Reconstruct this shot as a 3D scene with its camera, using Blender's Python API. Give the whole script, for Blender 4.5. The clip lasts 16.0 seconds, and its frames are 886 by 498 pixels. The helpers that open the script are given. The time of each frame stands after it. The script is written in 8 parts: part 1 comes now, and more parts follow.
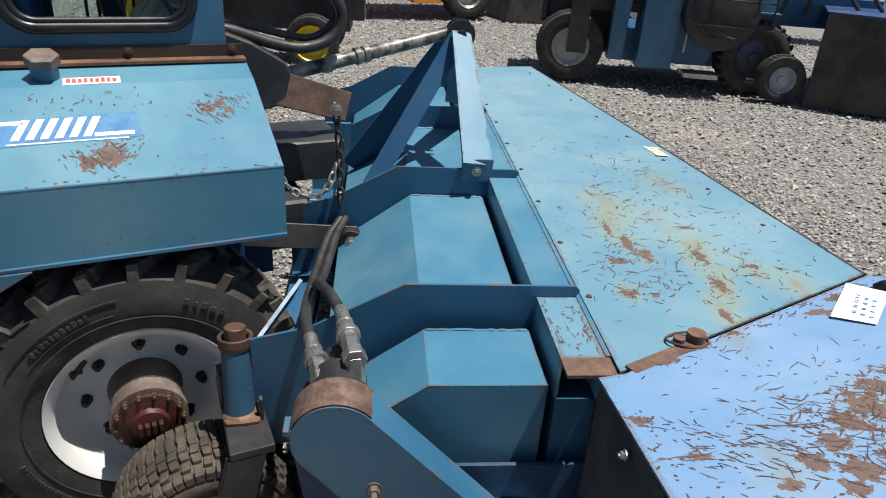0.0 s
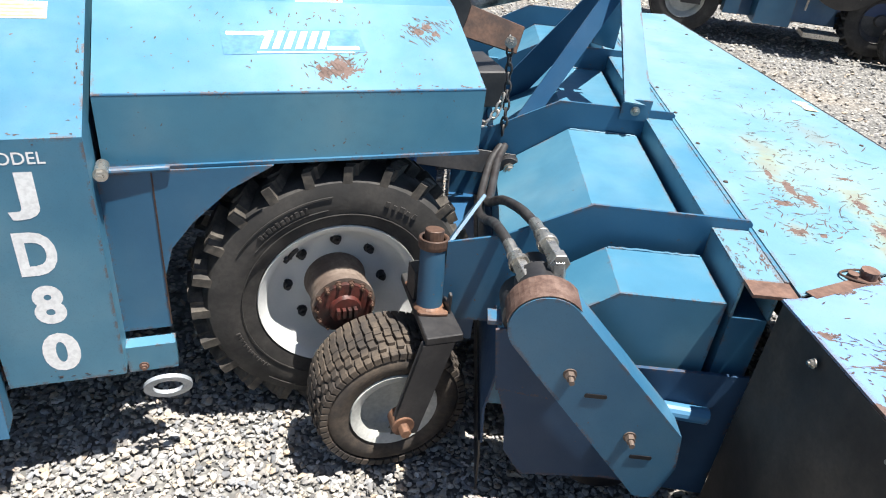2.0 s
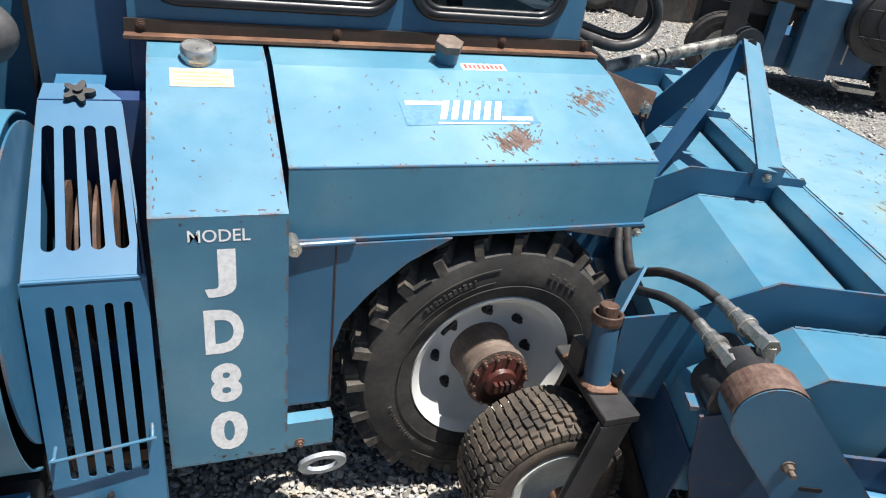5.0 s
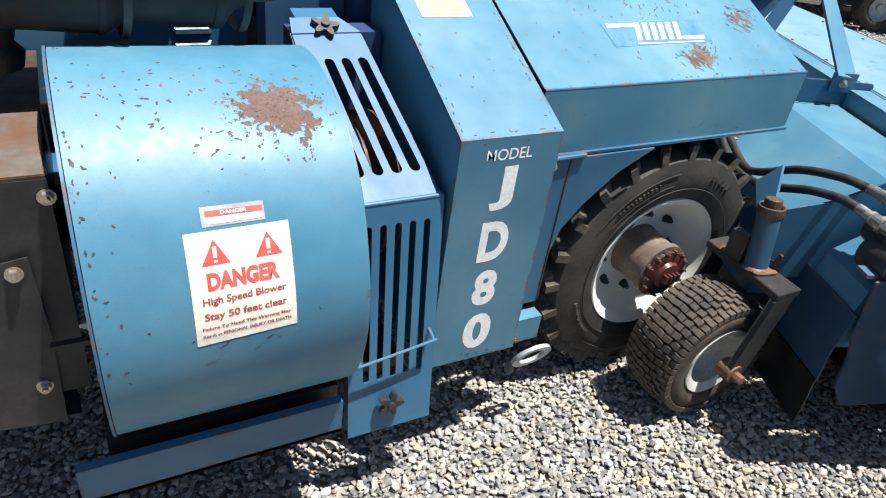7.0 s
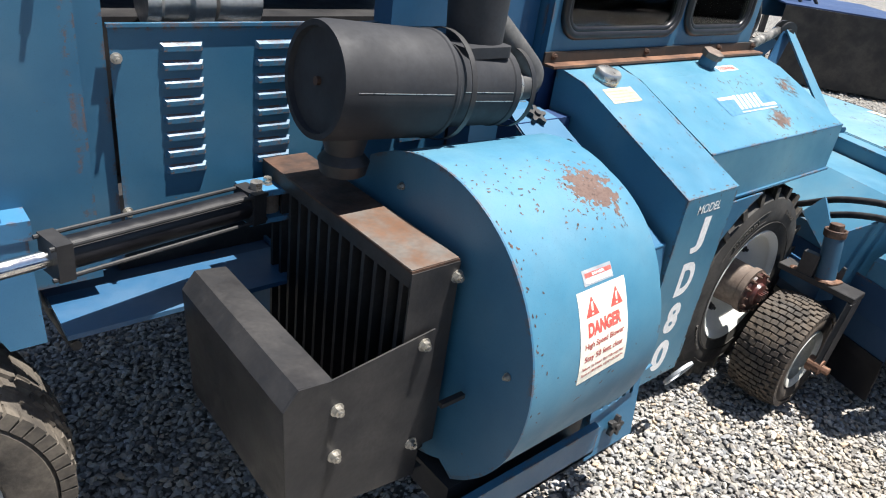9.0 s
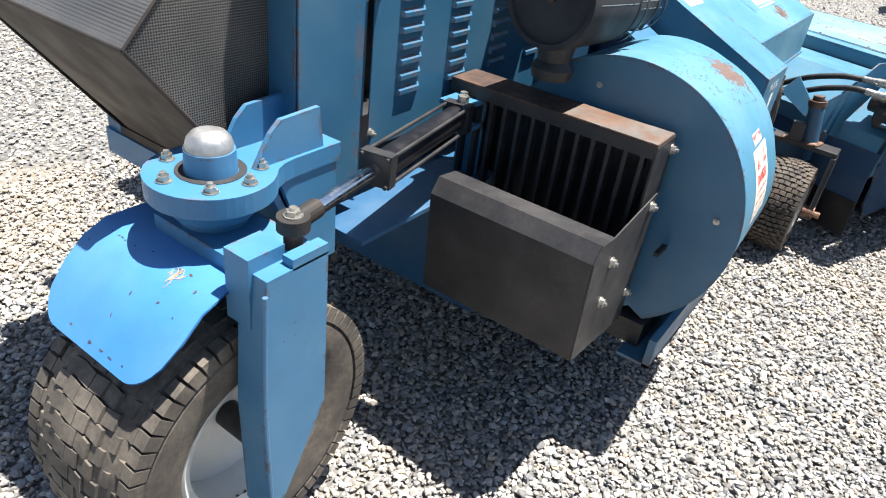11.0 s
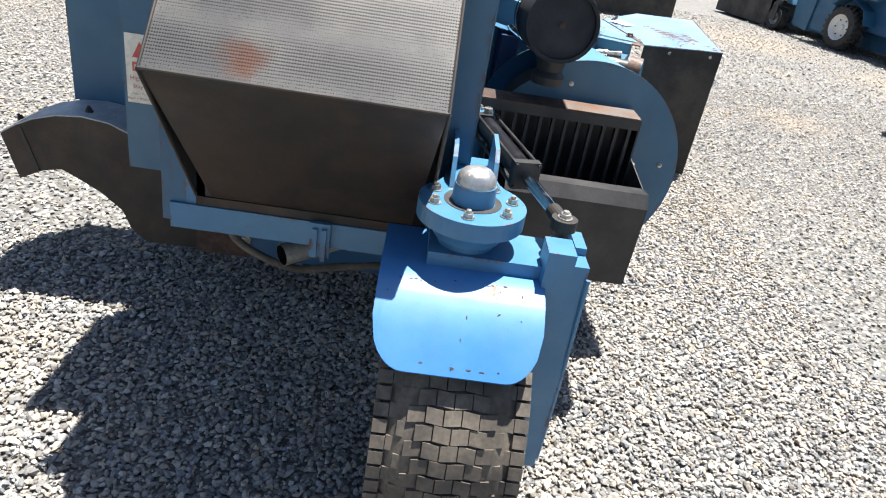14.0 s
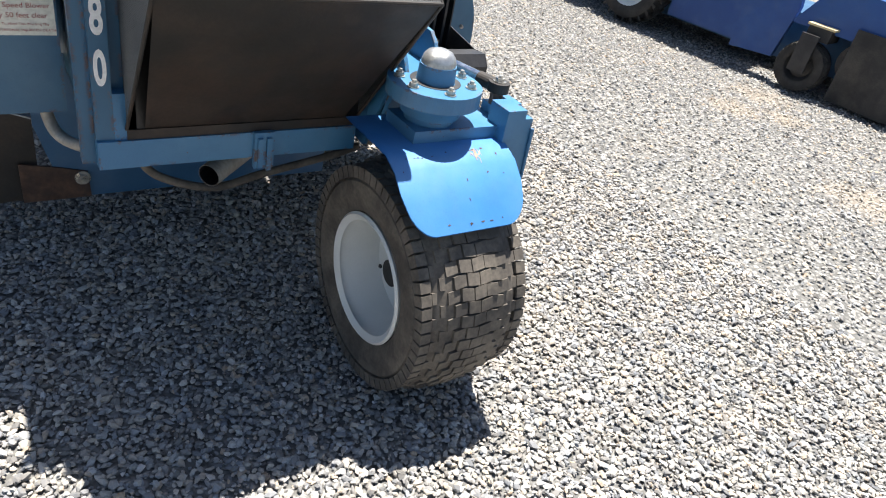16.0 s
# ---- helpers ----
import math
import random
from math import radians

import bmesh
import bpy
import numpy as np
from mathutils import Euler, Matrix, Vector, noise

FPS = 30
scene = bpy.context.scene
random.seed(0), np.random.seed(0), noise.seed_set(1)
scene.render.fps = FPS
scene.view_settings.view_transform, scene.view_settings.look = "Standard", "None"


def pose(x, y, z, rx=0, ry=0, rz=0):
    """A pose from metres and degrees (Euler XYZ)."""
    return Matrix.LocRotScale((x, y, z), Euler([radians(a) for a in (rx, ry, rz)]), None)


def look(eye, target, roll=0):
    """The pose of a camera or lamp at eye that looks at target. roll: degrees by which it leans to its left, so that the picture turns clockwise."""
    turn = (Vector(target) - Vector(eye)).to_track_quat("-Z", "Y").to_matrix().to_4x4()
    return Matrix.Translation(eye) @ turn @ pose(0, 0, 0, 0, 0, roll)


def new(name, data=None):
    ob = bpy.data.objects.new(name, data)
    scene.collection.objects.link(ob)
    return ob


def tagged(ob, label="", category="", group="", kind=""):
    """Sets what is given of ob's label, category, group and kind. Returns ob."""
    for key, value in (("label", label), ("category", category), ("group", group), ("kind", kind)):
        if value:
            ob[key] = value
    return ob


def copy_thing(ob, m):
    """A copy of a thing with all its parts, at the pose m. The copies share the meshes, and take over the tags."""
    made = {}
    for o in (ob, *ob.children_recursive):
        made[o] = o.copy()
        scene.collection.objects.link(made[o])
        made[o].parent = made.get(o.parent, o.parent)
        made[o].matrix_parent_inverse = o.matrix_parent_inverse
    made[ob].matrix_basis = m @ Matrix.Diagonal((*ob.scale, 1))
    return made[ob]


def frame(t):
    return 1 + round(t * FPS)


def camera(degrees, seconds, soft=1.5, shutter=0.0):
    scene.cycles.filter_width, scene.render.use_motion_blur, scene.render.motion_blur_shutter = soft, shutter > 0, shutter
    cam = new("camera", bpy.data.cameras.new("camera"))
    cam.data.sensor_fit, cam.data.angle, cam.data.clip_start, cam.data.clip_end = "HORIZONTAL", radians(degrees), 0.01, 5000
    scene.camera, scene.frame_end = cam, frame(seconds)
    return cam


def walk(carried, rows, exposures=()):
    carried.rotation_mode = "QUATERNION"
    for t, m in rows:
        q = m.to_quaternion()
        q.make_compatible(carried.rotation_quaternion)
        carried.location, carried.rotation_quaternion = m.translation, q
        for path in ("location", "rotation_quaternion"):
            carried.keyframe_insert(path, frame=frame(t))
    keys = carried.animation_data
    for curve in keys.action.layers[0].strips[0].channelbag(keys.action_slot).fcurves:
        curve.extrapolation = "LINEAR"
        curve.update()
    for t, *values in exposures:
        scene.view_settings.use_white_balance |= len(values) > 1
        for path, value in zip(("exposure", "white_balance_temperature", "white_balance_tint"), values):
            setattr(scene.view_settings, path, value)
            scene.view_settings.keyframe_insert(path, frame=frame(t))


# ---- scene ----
cam = camera(65.9, 16.0, 1.1)
PATH = [
    (0, (0.175, -1.374, 1.714), (0.988, 0.223, 0.824), 3.8),
    (0.5, (0.032, -1.426, 1.684), (0.933, 0.069, 0.707), 4.6),
    (1, (-0.095, -1.45, 1.658), (0.758, 0.02, 0.604), 6.3),
    (1.5, (-0.176, -1.45, 1.662), (0.54, 0.055, 0.557), 6.4),
    (2, (-0.212, -1.439, 1.708), (0.42, 0.149, 0.669), 6.4),
    (2.5, (-0.235, -1.416, 1.799), (0.437, 0.299, 1.021), 7.0),
    (3, (-0.256, -1.406, 1.806), (0.394, 0.346, 1.092), 7.4),
    (3.2, (-0.283, -1.409, 1.803), (0.342, 0.352, 1.089), 7.4),
    (5.3, (-0.777, -1.176, 1.69), (-0.103, 0.419, 0.689), 7.3),
    (5.5, (-0.883, -1.193, 1.676), (-0.163, 0.365, 0.649), 8.2),
    (6, (-1.169, -1.246, 1.682), (-0.31, 0.214, 0.619), 10.0),
    (6.5, (-1.341, -1.181, 1.665), (-0.507, 0.279, 0.582), 9.3),
    (7, (-1.491, -1.047, 1.69), (-0.622, 0.378, 0.588), 8.4),
    (7.5, (-1.734, -0.999, 1.689), (-0.827, 0.396, 0.579), 8.5),
    (8, (-2.069, -0.996, 1.748), (-0.961, 0.338, 0.753), 10.6),
    (8.5, (-2.272, -0.901, 1.731), (-1.08, 0.41, 0.803), 10.3),
    (9, (-2.483, -0.715, 1.738), (-1.269, 0.576, 0.81), 8.4),
    (9.2, (-2.585, -0.674, 1.74), (-1.354, 0.603, 0.816), 8.0),
    (11.3, (-3.56, -0.193, 1.672), (-2.102, 0.635, 0.582), 8.2),
    (11.5, (-3.677, -0.138, 1.666), (-2.208, 0.626, 0.544), 8.8),
    (12, (-3.837, 0.013, 1.649), (-2.354, 0.654, 0.47), 9.9),
    (12.5, (-3.869, 0.3, 1.651), (-2.332, 0.844, 0.492), 9.5),
    (13, (-3.951, 0.531, 1.689), (-2.303, 0.9, 0.618), 10.1),
    (13.5, (-4.149, 0.793, 1.743), (-2.397, 0.833, 0.779), 11.3),
    (14, (-4.164, 1.004, 1.701), (-2.399, 0.89, 0.769), 9.7),
    (14.5, (-4.085, 1.258, 1.657), (-2.432, 0.964, 0.57), 8.6),
    (15, (-4.103, 1.463, 1.644), (-2.552, 0.919, 0.505), 10.9),
    (15.5, (-4.183, 1.769, 1.68), (-2.762, 0.883, 0.586), 13.1),
    (16, (-4.134, 1.944, 1.667), (-2.824, 0.878, 0.595), 12.8),
]
walk(cam, [(t, look(eye, target, roll)) for t, eye, target, roll in PATH],
     [(0.0, 0.5), (0.6, 0.62), (1.5, 1.30), (2.5, 1.32), (3.2, 1.03), (5.3, 1.06), (6.5, 1.14), (7.5, 0.92), (8.5, 1.1), (9.2, 1.27), (11.3, 1.58), (13.0, 1.5), (16.0, 1.47)])

# ---- world, sun ----
SUN = Vector((0.225, -0.16, 1.0)).normalized()
world = bpy.data.worlds.new("sky")
scene.world = world
world.use_nodes = True
wn = world.node_tree.nodes
wl = world.node_tree.links
sky = wn.new("ShaderNodeTexSky")
sky.sky_type = "NISHITA"
sky.sun_disc = False
sky.sun_elevation = math.asin(SUN.z)
sky.sun_rotation = math.atan2(SUN.x, SUN.y)
sky.air_density, sky.dust_density, sky.ozone_density = 1.0, 0.8, 1.0
wn["Background"].inputs["Strength"].default_value = 0.052
wl.new(sky.outputs["Color"], wn["Background"].inputs["Color"])
sun = new("sun", bpy.data.lights.new("sun", "SUN"))
sun.data.energy, sun.data.angle, sun.data.color = 5.0, radians(0.53), (1.0, 0.96, 0.9)
sun.matrix_world = look((SUN * 40)[:], (0, 0, 0))

# ---- materials ----
def material(name, rough=0.5, metal=0.0):
    m = bpy.data.materials.new(name)
    m.use_nodes = True
    b = m.node_tree.nodes["Principled BSDF"]
    b.inputs["Roughness"].default_value = rough
    b.inputs["Metallic"].default_value = metal
    return m, m.node_tree.nodes, m.node_tree.links, b


def node(n, kind, **inputs):
    out = n.new(kind)
    for key, value in inputs.items():
        out.inputs[key].default_value = value
    return out


def noise_tex(n, l, co, scale, detail=4.0, rough=0.55, distortion=0.0):
    t = node(n, "ShaderNodeTexNoise", Scale=scale, Detail=detail, Roughness=rough, Distortion=distortion)
    l.new(co, t.inputs["Vector"])
    return t.outputs["Fac"]


def ramp(n, l, fac, lo, hi, a=0.0, b=1.0):
    r = n.new("ShaderNodeMapRange")
    r.interpolation_type = "SMOOTHSTEP"
    for k, v in (("From Min", lo), ("From Max", hi), ("To Min", a), ("To Max", b)):
        r.inputs[k].default_value = v
    l.new(fac, r.inputs["Value"])
    return r.outputs["Result"]


def mix(n, l, fac, a, b):
    x = n.new("ShaderNodeMix")
    x.data_type = "RGBA"
    if isinstance(fac, float):
        x.inputs[0].default_value = fac
    else:
        l.new(fac, x.inputs[0])
    for slot, v in ((6, a), (7, b)):
        if isinstance(v, tuple):
            x.inputs[slot].default_value = (*v, 1.0)
        else:
            l.new(v, x.inputs[slot])
    return x.outputs[2]


def times(n, l, a, b, op="MULTIPLY"):
    x = n.new("ShaderNodeMath")
    x.operation = op
    for slot, v in enumerate((a, b)):
        if isinstance(v, (int, float)):
            x.inputs[slot].default_value = v
        else:
            l.new(v, x.inputs[slot])
    return x.outputs[0]


def bump(n, l, b, height, strength=0.3, distance=0.002):
    x = node(n, "ShaderNodeBump", Strength=strength, Distance=distance)
    l.new(height, x.inputs["Height"])
    l.new(x.outputs["Normal"], b.inputs["Normal"])


def coords(n, l, scale=(1, 1, 1), turn=(0, 0, 0)):
    co = n.new("ShaderNodeTexCoord").outputs["Object"]
    if scale == (1, 1, 1) and turn == (0, 0, 0):
        return co
    mp = n.new("ShaderNodeMapping")
    mp.inputs["Scale"].default_value = scale
    mp.inputs["Rotation"].default_value = tuple(radians(a) for a in turn)
    l.new(co, mp.inputs["Vector"])
    return mp.outputs["Vector"]




def near_spot(n, l, co, p, r, wide, inner, outer, stretch=(1, 1, 1)):
    """1 at a place, falling to 0 past r; the outline is ragged by wide."""
    q = n.new("ShaderNodeVectorMath")
    q.operation = "SUBTRACT"
    l.new(co, q.inputs[0])
    q.inputs[1].default_value = p
    k = n.new("ShaderNodeVectorMath")
    k.operation = "MULTIPLY"
    l.new(q.outputs[0], k.inputs[0])
    k.inputs[1].default_value = tuple(v / r for v in stretch)
    d = n.new("ShaderNodeVectorMath")
    d.operation = "LENGTH"
    l.new(k.outputs[0], d.inputs[0])
    return ramp(n, l, times(n, l, d.outputs["Value"], wide, "ADD"), inner, outer, 1.0, 0.0)


def paint(name, colour, faded, chips=0.5, rough=0.42, fade_scale=1.6, rust=(), stain=(), dust=0.25, edges=0.0):
    """Old machine enamel: sun-faded clouds, grime, rust chips; rust patches and stains at given places."""
    m, n, l, b = material(name, rough)
    co = coords(n, l)
    cloud = ramp(n, l, noise_tex(n, l, co, fade_scale, 5.0, 0.6), 0.35, 0.68)
    col = mix(n, l, cloud, colour, faded)
    grime = ramp(n, l, noise_tex(n, l, co, 9.0, 8.0, 0.7), 0.42, 0.75, 0.0, dust)
    col = mix(n, l, grime, col, tuple(c * 0.6 + 0.012 for c in colour))
    film = ramp(n, l, noise_tex(n, l, co, 3.3, 6.0, 0.62), 0.45, 0.8, 0.0, dust)
    col = mix(n, l, film, col, tuple(0.5 * c + 0.5 * g for c, g in zip(faded, (0.30, 0.29, 0.26))))
    speck = ramp(n, l, noise_tex(n, l, co, 320.0, 2.0, 0.5), 0.56, 0.74, 0.0, 0.22)
    col = mix(n, l, speck, col, tuple(c * 0.45 for c in colour))
    if stain:
        w = times(n, l, times(n, l, noise_tex(n, l, co, 14.0, 5.0, 0.65), -0.5, "ADD"), 2.6)
        for p, r, k in stain:
            halo = near_spot(n, l, co, p, r * 1.15, w, 0.1, 1.35, (1.35, 0.75, 1))
            col = mix(n, l, times(n, l, halo, 0.60 * k), col, (0.22, 0.25, 0.165))
            core = near_spot(n, l, co, p, r * 0.6, w, 0.1, 1.1, (1.5, 0.6, 1))
            col = mix(n, l, times(n, l, core, 0.42 * k), col, (0.20, 0.125, 0.065))
    chip_n = noise_tex(n, l, co, 70.0, 3.0, 0.5)
    zone = ramp(n, l, noise_tex(n, l, co, 4.5, 4.0, 0.6), 0.40, 0.75)
    worn = times(n, l, times(n, l, zone, 0.16 * chips), chip_n, "ADD")
    chip = ramp(n, l, worn, 0.775, 0.79)
    if rust:
        w = times(n, l, times(n, l, noise_tex(n, l, co, 46.0, 6.0, 0.68), -0.5, "ADD"), 4.6)
        for p, r, stretch in rust:
            chip = times(n, l, chip, near_spot(n, l, co, p, r, w, 0.93, 1.0, stretch), "MAXIMUM")
    if edges:
        round_ = node(n, "ShaderNodeBevel", Radius=0.020)
        round_.samples = 4
        dot = n.new("ShaderNodeVectorMath")
        dot.operation = "DOT_PRODUCT"
        l.new(round_.outputs["Normal"], dot.inputs[0])
        l.new(n.new("ShaderNodeNewGeometry").outputs["Normal"], dot.inputs[1])
        rim = ramp(n, l, dot.outputs["Value"], 0.86, 0.999, 1.0, 0.0)
        rub = times(n, l, times(n, l, noise_tex(n, l, co, 13.0, 7.0, 0.75), 1.7), -0.37, "ADD")
        rub = times(n, l, rub, times(n, l, noise_tex(n, l, co, 110.0, 3.0, 0.6), 0.3), "ADD")
        rub = times(n, l, rub, times(n, l, rim, 0.36 * edges), "ADD")
        chip = times(n, l, chip, ramp(n, l, times(n, l, rub, times(n, l, rim, 6.0), "MINIMUM"), 0.92, 0.97), "MAXIMUM")
    rusty = mix(n, l, noise_tex(n, l, co, 30.0, 5.0, 0.7), (0.078, 0.050, 0.043), (0.165, 0.108, 0.090))
    rusty = mix(n, l, ramp(n, l, noise_tex(n, l, co, 160.0, 3.0), 0.45, 0.7, 0.0, 0.7), rusty, (0.07, 0.038, 0.028))
    col = mix(n, l, chip, col, rusty)
    l.new(col, b.inputs["Base Color"])
    r = ramp(n, l, noise_tex(n, l, co, 14.0, 5.0, 0.65), 0.3, 0.7, rough - 0.03, rough + 0.07)
    l.new(times(n, l, times(n, l, chip, 0.35), r, "ADD"), b.inputs["Roughness"])
    b.inputs["Specular IOR Level"].default_value = 0.55
    h = times(n, l, times(n, l, noise_tex(n, l, co, 5.0, 2.0), 1.8), times(n, l, chip, -0.5), "ADD")
    h = times(n, l, h, times(n, l, noise_tex(n, l, co, 220.0, 3.0), 0.12), "ADD")
    bump(n, l, b, h, 0.35, 0.0012)
    return m


def plain(name, colour, other, rough=0.6, metal=0.0, scale=12.0, relief=0.2, fine=90.0):
    """Two-tone surface with blotches, fine grain and a little relief."""
    m, n, l, b = material(name, rough, metal)
    co = coords(n, l)
    col = mix(n, l, ramp(n, l, noise_tex(n, l, co, scale, 6.0, 0.65), 0.35, 0.68), colour, other)
    grain = ramp(n, l, noise_tex(n, l, co, fine, 3.0), 0.35, 0.7, 0.0, 0.3)
    col = mix(n, l, grain, col, tuple(c * 0.5 for c in colour))
    l.new(col, b.inputs["Base Color"])
    l.new(ramp(n, l, noise_tex(n, l, co, scale * 1.7, 4.0), 0.3, 0.7, rough - 0.08, min(1.0, rough + 0.12)), b.inputs["Roughness"])
    bump(n, l, b, noise_tex(n, l, co, fine, 4.0), relief, 0.0015)
    return m


R1 = (1, 1, 1)
BLUE = paint("blue_enamel", (0.021, 0.101, 0.190), (0.041, 0.136, 0.223), 0.35, dust=0.14, edges=0.8)
BLUE_TOP = paint("blue_enamel_chipped", (0.042, 0.158, 0.252), (0.078, 0.210, 0.295), 0.3, edges=0.8)
BLUE_HOOD = paint("blue_enamel_rust_spots", (0.047, 0.171, 0.259), (0.087, 0.229, 0.304), 0.8, edges=0.6,
                  rust=[((1.150, -0.492, 1.142), 0.040, (1, 1, 1)), ((1.105, -0.51, 1.134), 0.022, (1, 0.8, 1)), ((1.40, -0.36, 1.20), 0.016, R1), ((1.43, -0.335, 1.21), 0.015, R1), ((1.46, -0.37, 1.195), 0.014, R1)])
BLUE_DRUM = paint("blue_enamel_drum", (0.037, 0.160, 0.260), (0.070, 0.206, 0.298), 0.25, 0.5, edges=0.5,
                  rust=[((-0.159, -0.640, 1.142), 0.068, (0.85, 1, 1)), ((-0.120, -0.665, 1.125), 0.036, R1), ((-0.190, -0.62, 1.155), 0.032, R1), ((-0.105, -0.62, 1.155), 0.025, R1), ((-0.115, -0.70, 1.09), 0.014, R1), ((-0.47, -0.585, 1.16), 0.017, R1), ((-0.42, -0.575, 1.165), 0.012, R1), ((-0.475, -0.90, 0.70), 0.012, R1)])
BLUE_DECK = paint("blue_enamel_scratched_deck", (0.101, 0.224, 0.302), (0.160, 0.280, 0.333), 0.95, 0.52, edges=0.9,
                  stain=[((0.24, 0.95, 0.89), 0.11, 0.7), ((0.21, 0.73, 0.89), 0.10, 0.7), ((0.22, 0.57, 0.89), 0.07, 0.7), ((0.41, 0.56, 0.89), 0.10, 0.9), ((0.38, 0.36, 0.89), 0.075, 1.0), ((0.335, 0.235, 0.89), 0.06, 0.9),
                         ((0.52, 0.45, 0.89), 0.07, 0.7), ((0.60, 0.38, 0.89), 0.065, 1.0), ((0.13, 0.32, 0.89), 0.05, 0.7), ((0.50, 1.10, 0.89), 0.14, 0.5), ((0.36, 0.80, 0.89), 0.16, 0.35)],
                  rust=[((0.215, 0.60, 0.89), 0.030, (1.7, 0.55, 1)), ((0.245, 0.53, 0.89), 0.024, (1.2, 0.8, 1)), ((0.15, 0.49, 0.89), 0.028, (0.8, 1.6, 1)), ((0.185, 0.70, 0.89), 0.018, (1.8, 0.5, 1)), ((0.127, 0.32, 0.89), 0.024, (0.9, 1.3, 1)), ((0.19, 0.31, 0.89), 0.012, R1),
                        ((0.385, 0.37, 0.89), 0.026, (1.5, 0.6, 1)), ((0.40, 0.53, 0.89), 0.022, (1.6, 0.5, 1)), ((0.33, 0.22, 0.89), 0.018, (1.6, 0.6, 1)), ((0.44, 0.72, 0.89), 0.016, (0.6, 1.6, 1)), ((0.52, 0.47, 0.89), 0.018, (0.7, 1.5, 1)), ((0.548, 1.05, 0.89), 0.013, (0.6, 1.5, 1))])
def wing_z(x, y):
    """Top of the end wing, which rises a little outwards from its hinge line."""
    return 0.892 + 0.125 * max(0.0, 0.468 * x - 0.883 * y)


def on_wing_spots(spots):
    return [((p[0], p[1], wing_z(p[0], p[1])), *rest) for p, *rest in spots]


BLUE_WING = paint("violet_blue_enamel_scratched", (0.137, 0.252, 0.417), (0.204, 0.323, 0.476), 1.1, 0.5, edges=1.0,
                  stain=on_wing_spots([((0.42, -0.19, 0.89), 0.10, 0.5), ((0.16, -0.33, 0.89), 0.08, 0.4), ((0.30, 0.12, 0.89), 0.06, 0.5)]),
                  rust=on_wing_spots([((0.153 + 0.066 * i, -0.358 + 0.050 * i, 0.89), (0.016, 0.024, 0.028, 0.034, 0.046, 0.040, 0.034, 0.028, 0.026)[i], (0.9, 1.1, 1)) for i in range(9)]
                                     + [((0.286, -0.333, 0.89), 0.032, R1), ((0.245, -0.375, 0.89), 0.018, R1), ((0.426, -0.274, 0.89), 0.030, (0.8, 1.1, 1)), ((0.36, -0.31, 0.89), 0.022, R1), ((-0.045, -0.417, 0.89), 0.018, (1.2, 0.6, 1)),
                                        ((0.008, -0.519, 0.89), 0.022, (0.7, 1.2, 1)), ((0.065, -0.505, 0.89), 0.016, (0.6, 1.2, 1)), ((0.11, -0.465, 0.89), 0.012, R1), ((-0.024, -0.173, 0.89), 0.015, R1), ((0.035, -0.277, 0.89), 0.012, (0.4, 1.6, 1)),
                                        ((0.10, 0.035, 0.89), 0.022, (0.6, 1.2, 1)), ((0.21, 0.09, 0.89), 0.018, (0.7, 1, 1)), ((0.30, 0.14, 0.89), 0.014, (0.6, 1.2, 1)), ((0.56, 0.215, 0.89), 0.022, (0.6, 1.2, 1)), ((0.66, 0.29, 0.89), 0.022, (0.6, 1.2, 1))]))
BLUE_BRIGHT = paint("bright_blue_enamel", (0.040, 0.185, 0.445), (0.066, 0.232, 0.500), 0.05, 0.42, edges=0.5,
                    rust=[((-1.80, -0.076, 0.85), 0.014, R1)])
BLUE_FORK = paint("sky_blue_enamel", (0.037, 0.155, 0.297), (0.067, 0.206, 0.348), 0.4, edges=0.6)
# Darker copy of BLUE: shade put into the colour of turned-away and underside parts.
BLUE_SHADE = paint("shaded_blue_enamel", (0.014, 0.073, 0.164), (0.026, 0.101, 0.201), 0.3)
# Grimy blue, darkened further to put in the shade under deck and body.
SHADED_DIRTY_BLUE = paint("shaded_dirty_blue_enamel", (0.008, 0.038, 0.090), (0.016, 0.056, 0.118), 1.0, 0.6, dust=0.04, edges=0.7)
POST_BLUE = paint("dirty_chipped_blue_enamel", (0.014, 0.062, 0.118), (0.030, 0.092, 0.150), 1.6, 0.55, dust=0.5, edges=0.9)
BLUE_GUARD = paint("blue_enamel_guard", (0.018, 0.102, 0.204), (0.033, 0.135, 0.240), 0.3, 0.5, dust=0.12)
ROYAL_BLUE = paint("royal_blue_enamel", (0.010, 0.060, 0.230), (0.018, 0.082, 0.275), 0.2)
# Navy machines; the cab's far wall takes it as a shaded stand-in for BLUE.
NAVY = paint("navy_and_shaded_blue_enamel", (0.015, 0.040, 0.120), (0.025, 0.058, 0.155), 0.4)
BLACK = plain("black_paint", (0.006, 0.006, 0.008), (0.011, 0.011, 0.014), 0.36, 0.0, 7.0, 0.06)
CANISTER = plain("matt_black_canister", (0.013, 0.014, 0.018), (0.026, 0.027, 0.032), 0.68, 0.0, 5.0, 0.2)
BLACK_DUSTY = plain("dusty_black_steel", (0.016, 0.016, 0.018), (0.037, 0.035, 0.035), 0.5, 0.0, 6.0, 0.3)
BROWN_BLACK = plain("rusty_black_sheet", (0.017, 0.015, 0.013), (0.046, 0.029, 0.020), 0.62, 0.0, 4.0, 0.3)
RUBBER = plain("tyre_rubber", (0.020, 0.019, 0.018), (0.046, 0.042, 0.038), 0.72, 0.0, 9.0, 0.35)
TYRE_DUSTY = plain("dusty_tyre_rubber", (0.066, 0.057, 0.049), (0.170, 0.145, 0.116), 0.8, 0.0, 7.0, 0.4)
